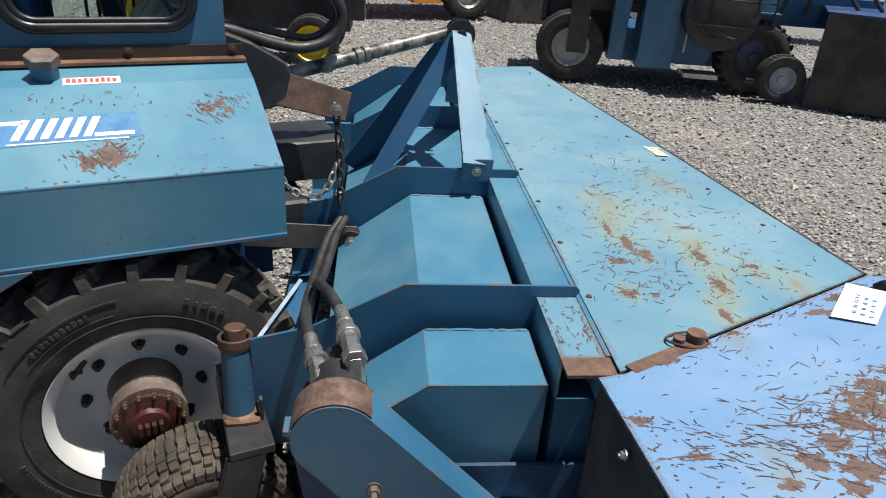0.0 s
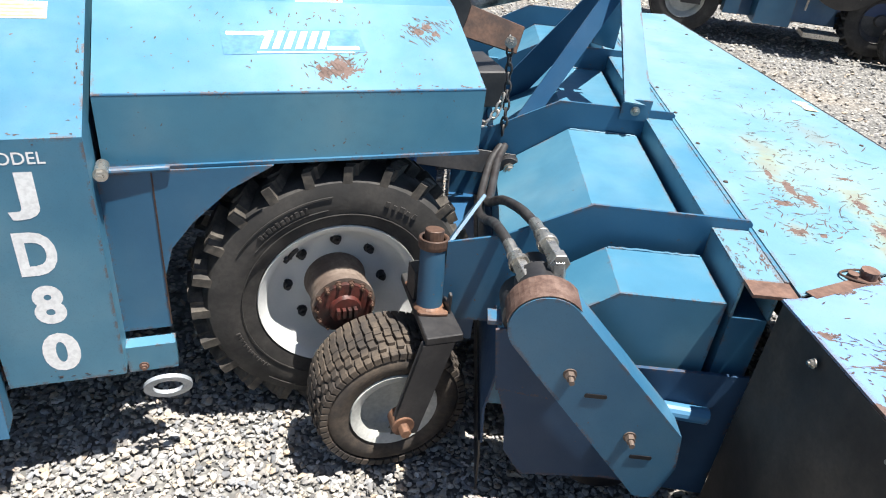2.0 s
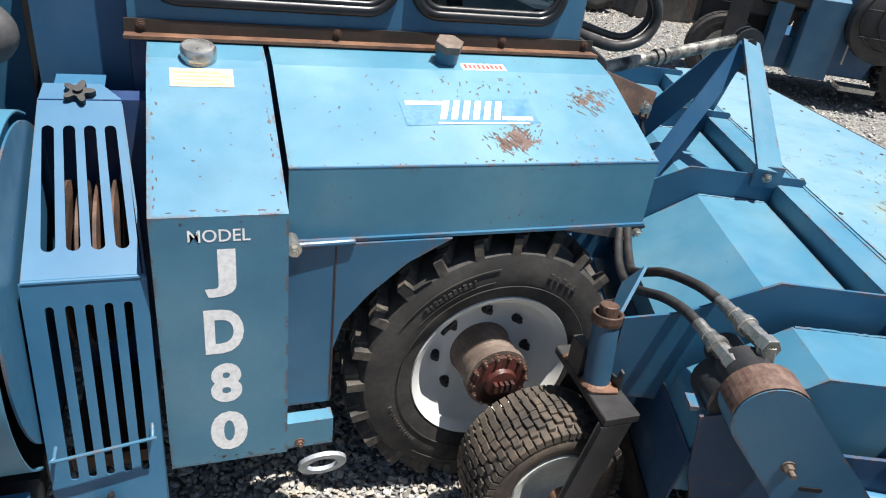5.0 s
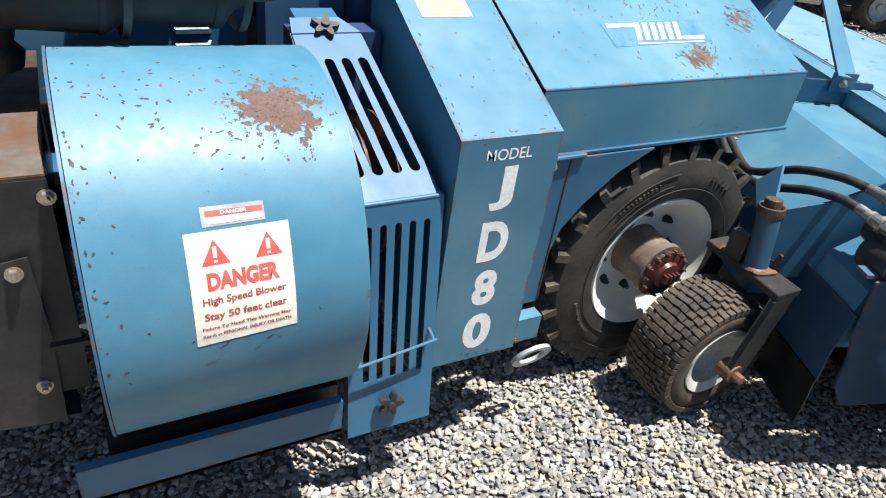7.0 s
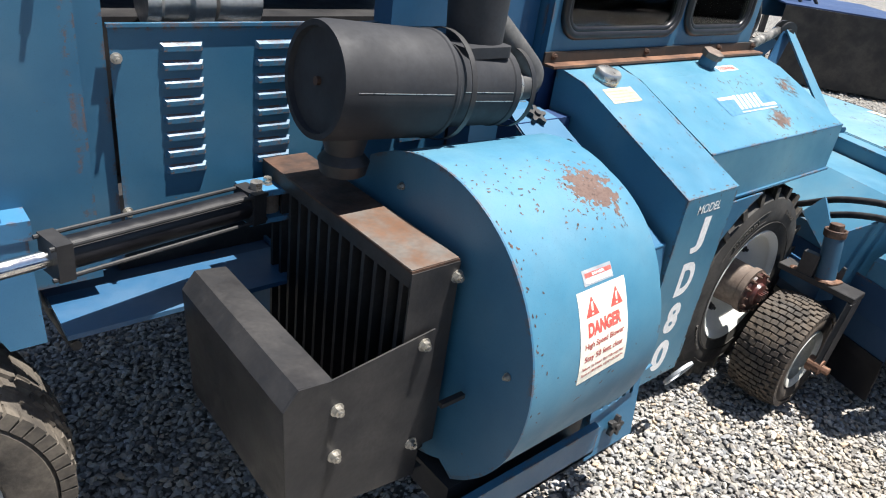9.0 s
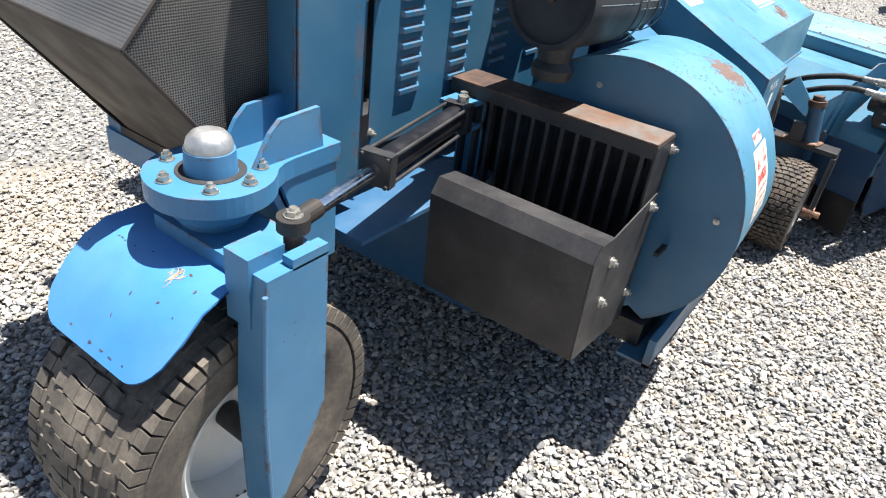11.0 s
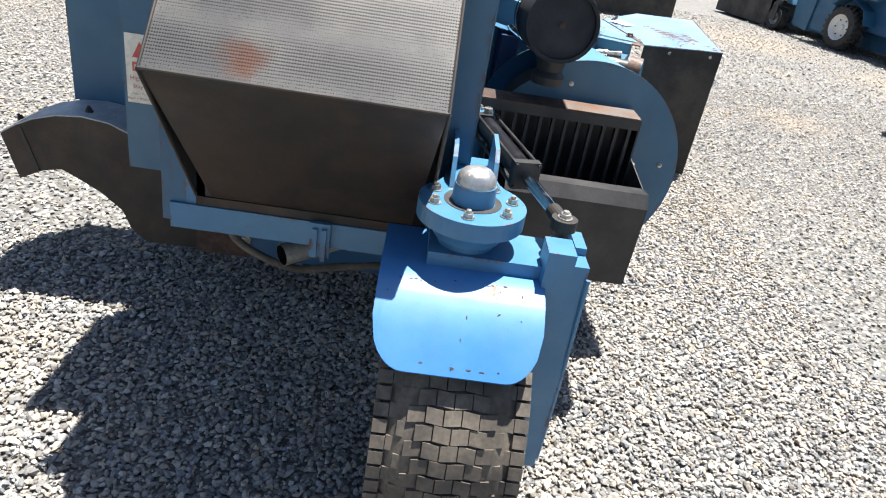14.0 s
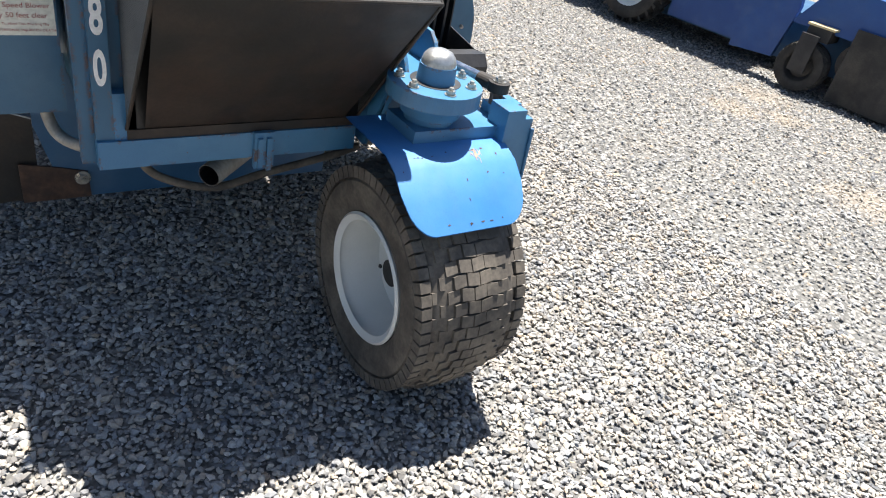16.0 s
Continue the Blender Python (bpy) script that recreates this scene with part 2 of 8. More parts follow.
TYRE_LUG = plain("dusty_tyre_lugs", (0.030, 0.027, 0.024), (0.095, 0.082, 0.066), 0.78, 0.0, 16.0, 0.35)
TYRE_WORN = plain("worn_turf_rubber", (0.036, 0.030, 0.026), (0.098, 0.075, 0.055), 0.75, 0.0, 11.0, 0.4)
CURTAIN = plain("rubber_curtain", (0.015, 0.014, 0.014), (0.058, 0.051, 0.043), 0.58, 0.0, 3.0, 0.3)
HOSE = plain("hose_rubber", (0.022, 0.018, 0.018), (0.04, 0.04, 0.04), 0.45, 0.0, 20.0, 0.2)
WHITE = plain("white_wheel_paint", (0.66, 0.67, 0.64), (0.76, 0.76, 0.73), 0.42, 0.0, 5.0, 0.02, 600.0)
DECAL = plain("white_decal", (0.84, 0.84, 0.83), (0.90, 0.90, 0.89), 0.4, 0.0, 15.0, 0.02)
CREAM = plain("cream_decal", (0.74, 0.72, 0.62), (0.82, 0.80, 0.70), 0.4, 0.0, 15.0, 0.02)
BUFF = plain("buff_decal", (0.62, 0.49, 0.26), (0.70, 0.58, 0.36), 0.45, 0.0, 15.0, 0.02)
RED = plain("red_decal", (0.56, 0.075, 0.060), (0.64, 0.13, 0.11), 0.45, 0.0, 25.0, 0.02)
FADED_RED = plain("faded_red_print", (0.46, 0.06, 0.05), (0.52, 0.13, 0.11), 0.5, 0.0, 60.0, 0.02)
INK = plain("dark_red_ink", (0.36, 0.060, 0.055), (0.44, 0.12, 0.10), 0.5, 0.0, 25.0, 0.02)
RIM_GREY = plain("dusty_grey_wheel_paint", (0.46, 0.47, 0.44), (0.58, 0.58, 0.54), 0.5, 0.0, 14.0, 0.1)
BAND = plain("pale_blue_decal", (0.060, 0.185, 0.36), (0.08, 0.215, 0.39), 0.4, 0.0, 15.0, 0.02)
STEEL = plain("zinc_steel", (0.42, 0.40, 0.36), (0.60, 0.57, 0.52), 0.32, 0.85, 30.0, 0.1)
CHROME = plain("chrome_rod", (0.75, 0.75, 0.75), (0.85, 0.85, 0.85), 0.12, 1.0, 20.0, 0.02)
SILVER = plain("cast_aluminium", (0.42, 0.42, 0.42), (0.55, 0.55, 0.54), 0.36, 0.7, 20.0, 0.2)
RUSTY = plain("rusty_steel", (0.10, 0.055, 0.040), (0.19, 0.110, 0.080), 0.75, 0.15, 16.0, 0.5)
RUSTY_DARK = plain("dark_rusty_steel", (0.045, 0.028, 0.022), (0.11, 0.06, 0.04), 0.62, 0.2, 14.0, 0.4)
RUST_SILL = plain("rust_stained_steel", (0.10, 0.055, 0.038), (0.28, 0.145, 0.085), 0.55, 0.2, 7.0, 0.3)
RUST_GREY = plain("rust_and_grey_plate", (0.15, 0.140, 0.128), (0.15, 0.080, 0.048), 0.55, 0.2, 8.0, 0.3)
DARK_PIPE = plain("dark_grey_pipe", (0.060, 0.060, 0.062), (0.105, 0.103, 0.100), 0.6, 0.1, 10.0, 0.3)
HUB_RUST = plain("dusty_brown_hub", (0.11, 0.080, 0.064), (0.20, 0.158, 0.128), 0.7, 0.1, 14.0, 0.4)
CROWN_RUST = plain("flaking_rust_crown", (0.085, 0.046, 0.034), (0.19, 0.125, 0.098), 0.6, 0.1, 26.0, 0.5)
HUB_RED = plain("oily_red_paint", (0.016, 0.012, 0.011), (0.085, 0.020, 0.015), 0.42, 0.0, 16.0, 0.4)
GREY_PIPE = plain("grey_exhaust_steel", (0.30, 0.28, 0.25), (0.42, 0.39, 0.35), 0.55, 0.4, 10.0, 0.2)
CHUTE_GREY = plain("worn_grey_steel", (0.30, 0.33, 0.36), (0.44, 0.46, 0.48), 0.5, 0.2, 8.0, 0.2)
GREEN = plain("green_tractor_paint", (0.012, 0.10, 0.022), (0.02, 0.14, 0.03), 0.35, 0.0, 6.0, 0.05)
YELLOW = plain("yellow_wheel_paint", (0.62, 0.42, 0.02), (0.70, 0.50, 0.04), 0.4, 0.0, 8.0, 0.05)
ORANGE = plain("orange_paint", (0.66, 0.215, 0.014), (0.74, 0.265, 0.022), 0.4, 0.0, 4.0, 0.05)
TRACTOR_BLUE = plain("royal_blue_paint", (0.010, 0.06, 0.42), (0.02, 0.09, 0.52), 0.35, 0.0, 4.0, 0.05)
TAN = plain("tan_building_wall", (0.42, 0.36, 0.27), (0.50, 0.44, 0.34), 0.8, 0.0, 2.0, 0.1)
SEAT = plain("black_vinyl", (0.014, 0.014, 0.016), (0.03, 0.03, 0.03), 0.5, 0.0, 14.0, 0.2)


def perforated():
    """Dark sheet pressed into a fine diamond grid."""
    m, n, l, b = material("perforated_screen", 0.42, 0.3)
    co = coords(n, l, (1, 1, 1), (0, 0, 0))
    v = node(n, "ShaderNodeTexVoronoi", Scale=170.0, Randomness=0.12)
    l.new(co, v.inputs["Vector"])
    dot = ramp(n, l, v.outputs["Distance"], 0.30, 0.42)
    dust = ramp(n, l, noise_tex(n, l, co, 4.0, 5.0), 0.35, 0.7)
    wire = mix(n, l, dust, (0.10, 0.10, 0.10), (0.17, 0.165, 0.155))
    wire = mix(n, l, near_spot(n, l, co, (-1.65, 0.56, 1.30), 0.05, times(n, l, times(n, l, noise_tex(n, l, co, 14.0, 5.0), -0.5, "ADD"), 2.2), 0.3, 1.3), wire, (0.13, 0.065, 0.045))
    l.new(mix(n, l, dot, (0.004, 0.004, 0.004), wire), b.inputs["Base Color"])
    bump(n, l, b, dot, 0.8, 0.004)
    return m


SCREEN = perforated()


def wear_mat():
    """Bare rusty slivers where the enamel has come off, each its own tone."""
    m, n, l, b = material("rusty_scratch", 0.75)
    rnd = n.new("ShaderNodeNewGeometry").outputs["Random Per Island"]
    col = mix(n, l, rnd, (0.030, 0.022, 0.021), (0.135, 0.080, 0.062))
    co = coords(n, l)
    l.new(mix(n, l, ramp(n, l, noise_tex(n, l, co, 60.0, 4.0), 0.4, 0.65, 0.0, 0.6), col, (0.075, 0.045, 0.036)), b.inputs["Base Color"])
    bump(n, l, b, noise_tex(n, l, co, 200.0, 3.0), 0.4, 0.001)
    return m


WEAR = wear_mat()


def glass(name, tint, alpha_mix=0.12):
    m, n, l, b = material(name, 0.02)
    out = n["Material Output"]
    t = n.new("ShaderNodeBsdfTransparent")
    t.inputs["Color"].default_value = (*tint, 1)
    g = n.new("ShaderNodeBsdfGlossy")
    g.inputs["Roughness"].default_value = 0.02
    f = n.new("ShaderNodeFresnel")
    f.inputs["IOR"].default_value = 1.5
    s = n.new("ShaderNodeMixShader")
    l.new(f.outputs[0], s.inputs[0])
    l.new(t.outputs[0], s.inputs[1])
    l.new(g.outputs[0], s.inputs[2])
    l.new(s.outputs[0], out.inputs["Surface"])
    return m


PANE = glass("window_glass", (0.86, 0.92, 0.90))


DIRT = [((9.0, -4.8, 0), 1.6), ((6.5, -6.4, 0), 1.2), ((3.2, -3.0, 0), 0.5), ((-0.75, -4.1, 0), 0.35), ((-2.35, 2.60, 0), 0.45), ((-2.1, 2.9, 0), 0.4), ((-0.95, -3.43, 0), 0.30), ((-1.23, -3.79, 0), 0.25), ((-2.46, -2.93, 0), 0.35), ((-3.3, 2.9, 0), 0.5)]


def dirt_mask(n, l, co):
    """Where tan dirt lies between and over the stones."""
    d = ramp(n, l, noise_tex(n, l, co, 0.45, 6.0, 0.62), 0.52, 0.75, 0.0, 0.32)
    w = times(n, l, times(n, l, noise_tex(n, l, co, 7.0, 5.0, 0.65), -0.5, "ADD"), 2.2)
    for p, r in DIRT:
        d = times(n, l, d, times(n, l, near_spot(n, l, co, p, r, w, 0.2, 1.2), 0.32), "MAXIMUM")
    return d


def gravel_ground():
    m, n, l, b = material("gravel_bed", 0.85)
    co = coords(n, l)
    v = node(n, "ShaderNodeTexVoronoi", Scale=34.0)
    l.new(co, v.inputs["Vector"])
    tone = n.new("ShaderNodeSeparateColor")
    l.new(v.outputs["Color"], tone.inputs[0])
    col = mix(n, l, tone.outputs[0], (0.12, 0.117, 0.11), (0.33, 0.32, 0.30))
    # Darker between cells: the shade between stones put into the colour.
    gap = ramp(n, l, v.outputs["Distance"], 0.34, 0.60)
    col = mix(n, l, times(n, l, gap, 0.8), col, (0.085, 0.083, 0.078))
    col = mix(n, l, dirt_mask(n, l, co), col, (0.38, 0.30, 0.21))
    l.new(col, b.inputs["Base Color"])
    bump(n, l, b, times(n, l, v.outputs["Distance"], -1.0), 0.9, 0.012)
    return m


def stone_mat():
    m, n, l, b = material("gravel_stone", 0.8)
    rnd = n.new("ShaderNodeNewGeometry").outputs["Random Per Island"]
    cr = n.new("ShaderNodeValToRGB")
    e = cr.color_ramp.elements
    e[0].position, e[0].color = 0.0, (0.125, 0.125, 0.123, 1)
    e[1].position, e[1].color = 1.0, (0.56, 0.545, 0.515, 1)
    for p, c in ((0.22, (0.225, 0.222, 0.216)), (0.45, (0.305, 0.297, 0.280)), (0.65, (0.365, 0.348, 0.31)), (0.82, (0.45, 0.43, 0.38)), (0.92, (0.40, 0.32, 0.235))):
        x = e.new(p)
        x.color = (*c, 1)
    l.new(rnd, cr.inputs[0])
    co = coords(n, l)
    cell = node(n, "ShaderNodeTexVoronoi", Scale=30.0)
    l.new(co, cell.inputs["Vector"])
    hue = n.new("ShaderNodeSeparateColor")
    l.new(cell.outputs["Color"], hue.inputs[0])
    tint = n.new("ShaderNodeMix")
    tint.data_type, tint.blend_type = "RGBA", "MULTIPLY"
    tint.inputs[0].default_value = 1.0
    l.new(cr.outputs[0], tint.inputs[6])
    l.new(mix(n, l, hue.outputs[0], (1.08, 1.0, 0.92), (0.95, 1.0, 1.10)), tint.inputs[7])
    mot = ramp(n, l, noise_tex(n, l, co, 120.0, 4.0, 0.6), 0.35, 0.75, 0.0, 0.28)
    col = mix(n, l, mot, tint.outputs[2], (0.12, 0.115, 0.105))
    col = mix(n, l, dirt_mask(n, l, co), col, (0.40, 0.32, 0.22))
    l.new(col, b.inputs["Base Color"])
    bump(n, l, b, noise_tex(n, l, co, 160.0, 4.0), 0.35, 0.002)
    return m


GROUND = gravel_ground()
STONE = stone_mat()


def leaf_mat():
    m, n, l, b = material("tree_foliage", 0.6)
    rnd = n.new("ShaderNodeNewGeometry").outputs["Random Per Island"]
    l.new(mix(n, l, rnd, (0.025, 0.055, 0.018), (0.075, 0.12, 0.035)), b.inputs["Base Color"])
    return m


LEAF = leaf_mat()
FADED_INK = plain("faded_brown_print", (0.50, 0.36, 0.18), (0.60, 0.46, 0.27), 0.5, 0.0, 60.0, 0.02)
CHROME_WORN = plain("worn_chrome", (0.55, 0.55, 0.55), (0.60, 0.59, 0.57), 0.3, 0.9, 12.0, 0.01)
BARK = plain("bark", (0.06, 0.045, 0.03), (0.11, 0.085, 0.06), 0.85, 0.0, 3.0, 0.5)

# ---- mesh tools ----
OFF = {}


def thing(name, at, label, category, group="", kind="", turn=0.0):
    ob = new(name)
    ob.matrix_world = pose(*at, 0, 0, turn)
    ob.empty_display_size = 0.2
    OFF[ob] = Vector(at) if not turn else Vector((0, 0, 0))
    return tagged(ob, label, category, group, kind)


def part(name, bm, mat, parent=None, label="", bevel=0.0, smooth=False, segs=1):
    if bevel:
        edges = [e for e in bm.edges if len(e.link_faces) == 2 and e.calc_face_angle(0) > 0.5]
        bmesh.ops.bevel(bm, geom=edges, offset=bevel, segments=segs, affect="EDGES", clamp_overlap=True)
    off = OFF.get(parent, Vector((0, 0, 0)))
    if parent is not None:
        bmesh.ops.translate(bm, verts=bm.verts, vec=-off)
    bmesh.ops.recalc_face_normals(bm, faces=bm.faces)
    if smooth:
        for f in bm.faces:
            f.smooth = True
        for e in bm.edges:
            if len(e.link_faces) == 2 and e.calc_face_angle(0) > 0.7:
                e.smooth = False
    me = bpy.data.meshes.new(name)
    bm.to_mesh(me)
    bm.free()
    for one in (mat if isinstance(mat, (list, tuple)) else [mat]):
        me.materials.append(one)
    ob = new(name, me)
    if parent is not None:
        ob.parent = parent
        OFF[ob] = off
    if label:
        ob["label"] = label
    return ob


def repeat(ob, moves):
    """Further objects on the same mesh, each shifted by a vector or set by a matrix."""
    for mv in moves:
        o = ob.copy()
        scene.collection.objects.link(o)
        o.parent = ob.parent
        o.matrix_basis = (mv if isinstance(mv, Matrix) else Matrix.Translation(mv)) @ ob.matrix_basis
        OFF[o] = OFF.get(ob, Vector((0, 0, 0)))


def B():
    return bmesh.new()


def box(bm, x0, x1, y0, y1, z0, z1):
    v = [bm.verts.new((x, y, z)) for x in (x0, x1) for y in (y0, y1) for z in (z0, z1)]
    for q in ((0, 1, 3, 2), (4, 6, 7, 5), (0, 4, 5, 1), (2, 3, 7, 6), (0, 2, 6, 4), (1, 5, 7, 3)):
        bm.faces.new([v[i] for i in q])
    return v


def prism(bm, pts, a0, a1, plane="yz"):
    """A polygon in a plane, drawn out along the axis that the plane leaves: from a0 to a1."""
    def put(p, a):
        i = {"yz": (a, p[0], p[1]), "xz": (p[0], a, p[1]), "xy": (p[0], p[1], a)}[plane]
        return bm.verts.new(i)
    lo = [put(p, a0) for p in pts]
    hi = [put(p, a1) for p in pts]
    n = len(pts)
    bm.faces.new(lo[::-1])
    bm.faces.new(hi)
    for i in range(n):
        bm.faces.new((lo[i], lo[(i + 1) % n], hi[(i + 1) % n], hi[i]))


def strip(bm, line, thick, a0, a1, plane="yz"):
    """A bent sheet: an open line thickened to one side and drawn out from a0 to a1."""
    pts = [Vector((*p, 0)) for p in line]
    other = []
    for i, p in enumerate(pts):
        d0 = (pts[i] - pts[i - 1]).normalized() if i else (pts[1] - pts[0]).normalized()
        d1 = (pts[i + 1] - pts[i]).normalized() if i < len(pts) - 1 else d0
        nrm = Vector((-(d0 + d1).y, (d0 + d1).x, 0)).normalized()
        other.append(p + nrm * thick / max(0.35, nrm.dot(Vector((-d0.y, d0.x, 0)))))
    prism(bm, [tuple(p[:2]) for p in pts] + [tuple(p[:2]) for p in reversed(other)], a0, a1, plane)


def tube(bm, p0, p1, r0, r1=None, segs=20, caps=True):
    r1 = r0 if r1 is None else r1
    p0, p1 = Vector(p0), Vector(p1)
    q = (p1 - p0).to_track_quat("Z", "Y")
    rings = []
    for p, r in ((p0, r0), (p1, r1)):
        rings.append([bm.verts.new(p + q @ Vector((r * math.cos(2 * math.pi * i / segs), r * math.sin(2 * math.pi * i / segs), 0))) for i in range(segs)])
    for i in range(segs):
        bm.faces.new((rings[0][i], rings[0][(i + 1) % segs], rings[1][(i + 1) % segs], rings[1][i]))
    if caps:
        bm.faces.new(rings[0][::-1])
        bm.faces.new(rings[1])


def lathe(bm, profile, centre, axis, segs=48, closed=False):
    """Turns (along, radius) pairs round an axis through centre."""
    q = Vector(axis).to_track_quat("Z", "Y")
    c = Vector(centre)
    rings = []
    for a, r in profile:
        if r < 1e-5:
            rings.append([bm.verts.new(c + q @ Vector((0, 0, a)))])
        else:
            rings.append([bm.verts.new(c + q @ Vector((r * math.cos(2 * math.pi * i / segs), r * math.sin(2 * math.pi * i / segs), a))) for i in range(segs)])
    pairs = list(zip(rings, rings[1:])) + ([(rings[-1], rings[0])] if closed else [])
    for a, b in pairs:
        for i in range(segs):
            j = (i + 1) % segs
            if len(a) == 1 and len(b) > 1:
                bm.faces.new((a[0], b[j], b[i]))
            elif len(b) == 1 and len(a) > 1:
                bm.faces.new((a[i], a[j], b[0]))
            elif len(a) > 1:
                bm.faces.new((a[i], a[j], b[j], b[i]))


def smooth_line(pts, steps=8):
    """A Catmull-Rom line through the points."""
    p = [Vector(q) for q in pts]
    p = [2 * p[0] - p[1]] + p + [2 * p[-1] - p[-2]]
    out = []
    for i in range(1, len(p) - 2):
        for k in range(steps):
            t = k / steps
            a, b, c, d = p[i - 1 : i + 3]
            out.append(0.5 * (2 * b + (c - a) * t + (2 * a - 5 * b + 4 * c - d) * t * t + (3 * b - a - 3 * c + d) * t ** 3))
    return out + [p[-2]]


def pipe(bm, pts, r, segs=12, steps=8):
    line = smooth_line(pts, steps) if steps > 1 else [Vector(p) for p in pts]
    up = Vector((0.13, 0.21, 0.97))
    rings = []
    for i, p in enumerate(line):
        d = (line[min(i + 1, len(line) - 1)] - line[max(i - 1, 0)]).normalized()
        s = d.cross(up).normalized()
        up = s.cross(d).normalized()
        rings.append([bm.verts.new(p + r * (math.cos(2 * math.pi * k / segs) * s + math.sin(2 * math.pi * k / segs) * up)) for k in range(segs)])
    for a, b in zip(rings, rings[1:]):
        for k in range(segs):
            bm.faces.new((a[k], a[(k + 1) % segs], b[(k + 1) % segs], b[k]))
    bm.faces.new(rings[0][::-1])
    bm.faces.new(rings[-1])


def bolt(bm, at, axis, r=0.011, h=0.009, washer=True):
    a = Vector(axis).normalized()
    at = Vector(at)
    if washer:
        tube(bm, at, at + a * 0.003, r * 1.35, segs=16)
    tube(bm, at + a * 0.003, at + a * (0.003 + h), r, segs=6)
    tube(bm, at + a * (0.003 + h), at + a * (0.003 + h * 1.7), r * 0.52, segs=10)


def rounded(x0, x1, y0, y1, r, n=6):
    """A rectangle with round corners, as points in order."""
    out = []
    for cx, cy, a in ((x1 - r, y1 - r, 0), (x0 + r, y1 - r, 90), (x0 + r, y0 + r, 180), (x1 - r, y0 + r, 270)):
        out += [(cx + r * math.cos(radians(a + 90 * i / n)), cy + r * math.sin(radians(a + 90 * i / n))) for i in range(n + 1)]
    return out


def holed(bm, outer, holes, put):
    """A sheet with holes: columns of cells round each hole. outer: x0, x1, y0, y1; holes: x0, x1, y0, y1, radius, in order of x. put: plane to space, by side 0 or 1."""
    x0, x1, y0, y1 = outer

    def slab(pts):
        a = [bm.verts.new(put(p, 0)) for p in pts]
        b = [bm.verts.new(put(p, 1)) for p in pts]
        bm.faces.new(a)
        bm.faces.new(b[::-1])
        for i in range(len(pts)):
            j = (i + 1) % len(pts)
            bm.faces.new((a[j], a[i], b[i], b[j]))

    edges = [x0] + [(a[1] + b[0]) / 2 for a, b in zip(holes, holes[1:])] + [x1]
    for k, (hx0, hx1, hy0, hy1, r) in enumerate(holes):
        ring = rounded(hx0, hx1, hy0, hy1, r)
        mid = (hx0 + hx1) / 2
        c0, c1 = edges[k], edges[k + 1]
        right = [p for p in ring if p[0] > mid]
        left = [p for p in ring if p[0] <= mid]
        right.sort(key=lambda p: p[1])
        left.sort(key=lambda p: p[1])
        slab([(mid, y0), (c1, y0), (c1, y1), (mid, y1), (mid, hy1)] + right[::-1] + [(mid, hy0)])
        slab([(mid, y1), (c0, y1), (c0, y0), (mid, y0), (mid, hy0)] + left + [(mid, hy1)])
    bmesh.ops.remove_doubles(bm, verts=bm.verts, dist=0.0003)


def letters(text, size, put, bm=None, spacing=1.0, align="CENTER", squeeze=1.0):
    """Flat letters in the built-in font, laid through put(x, y)."""
    cu = bpy.data.curves.new("letters", "FONT")
    cu.body, cu.size, cu.align_x, cu.align_y, cu.space_character = text, size, align, "CENTER", spacing
    cu.resolution_u = 3
    ob = bpy.data.objects.new("letters", cu)
    scene.collection.objects.link(ob)
    dg = bpy.context.evaluated_depsgraph_get()
    dg.update()
    me = bpy.data.meshes.new_from_object(ob.evaluated_get(dg))
    bm = bm or B()
    first = len(bm.verts)
    bm.from_mesh(me)
    bm.verts.ensure_lookup_table()
    for v in bm.verts[first:]:
        v.co = put(v.co.x * squeeze, v.co.y)
    bpy.data.objects.remove(ob)
    bpy.data.curves.remove(cu)
    bpy.data.meshes.remove(me)
    return bm


def glyph(bm, text, x0, x1, z0, z1, put, bold=0.0):
    """Letters stretched to fill a box, with thickened strokes."""
    cu = bpy.data.curves.new("letters", "FONT")
    cu.body, cu.size, cu.offset, cu.resolution_u = text, 1.0, bold, 4
    ob = bpy.data.objects.new("letters", cu)
    scene.collection.objects.link(ob)
    dg = bpy.context.evaluated_depsgraph_get()
    dg.update()
    me = bpy.data.meshes.new_from_object(ob.evaluated_get(dg))
    xs = [v.co.x for v in me.vertices]
    ys = [v.co.y for v in me.vertices]
    first = len(bm.verts)
    bm.from_mesh(me)
    bm.verts.ensure_lookup_table()
    for v in bm.verts[first:]:
        v.co = put(x0 + (x1 - x0) * (v.co.x - min(xs)) / (max(xs) - min(xs)), z0 + (z1 - z0) * (v.co.y - min(ys)) / (max(ys) - min(ys)))
    bpy.data.objects.remove(ob)
    bpy.data.curves.remove(cu)
    bpy.data.meshes.remove(me)


def sheet(bm, pts):
    bm.faces.new([bm.verts.new(p) for p in pts])

# ---- ground ----
bm = B()
gv = [bm.verts.new((x, y, -0.012)) for x, y in ((-400, -400), (400, -400), (400, 400), (-400, 400))]
bm.faces.new(gv)
ground = part("ground", bm, GROUND)
tagged(ground, "grey crushed gravel yard with tan dirt patches", "ground", kind="structure")


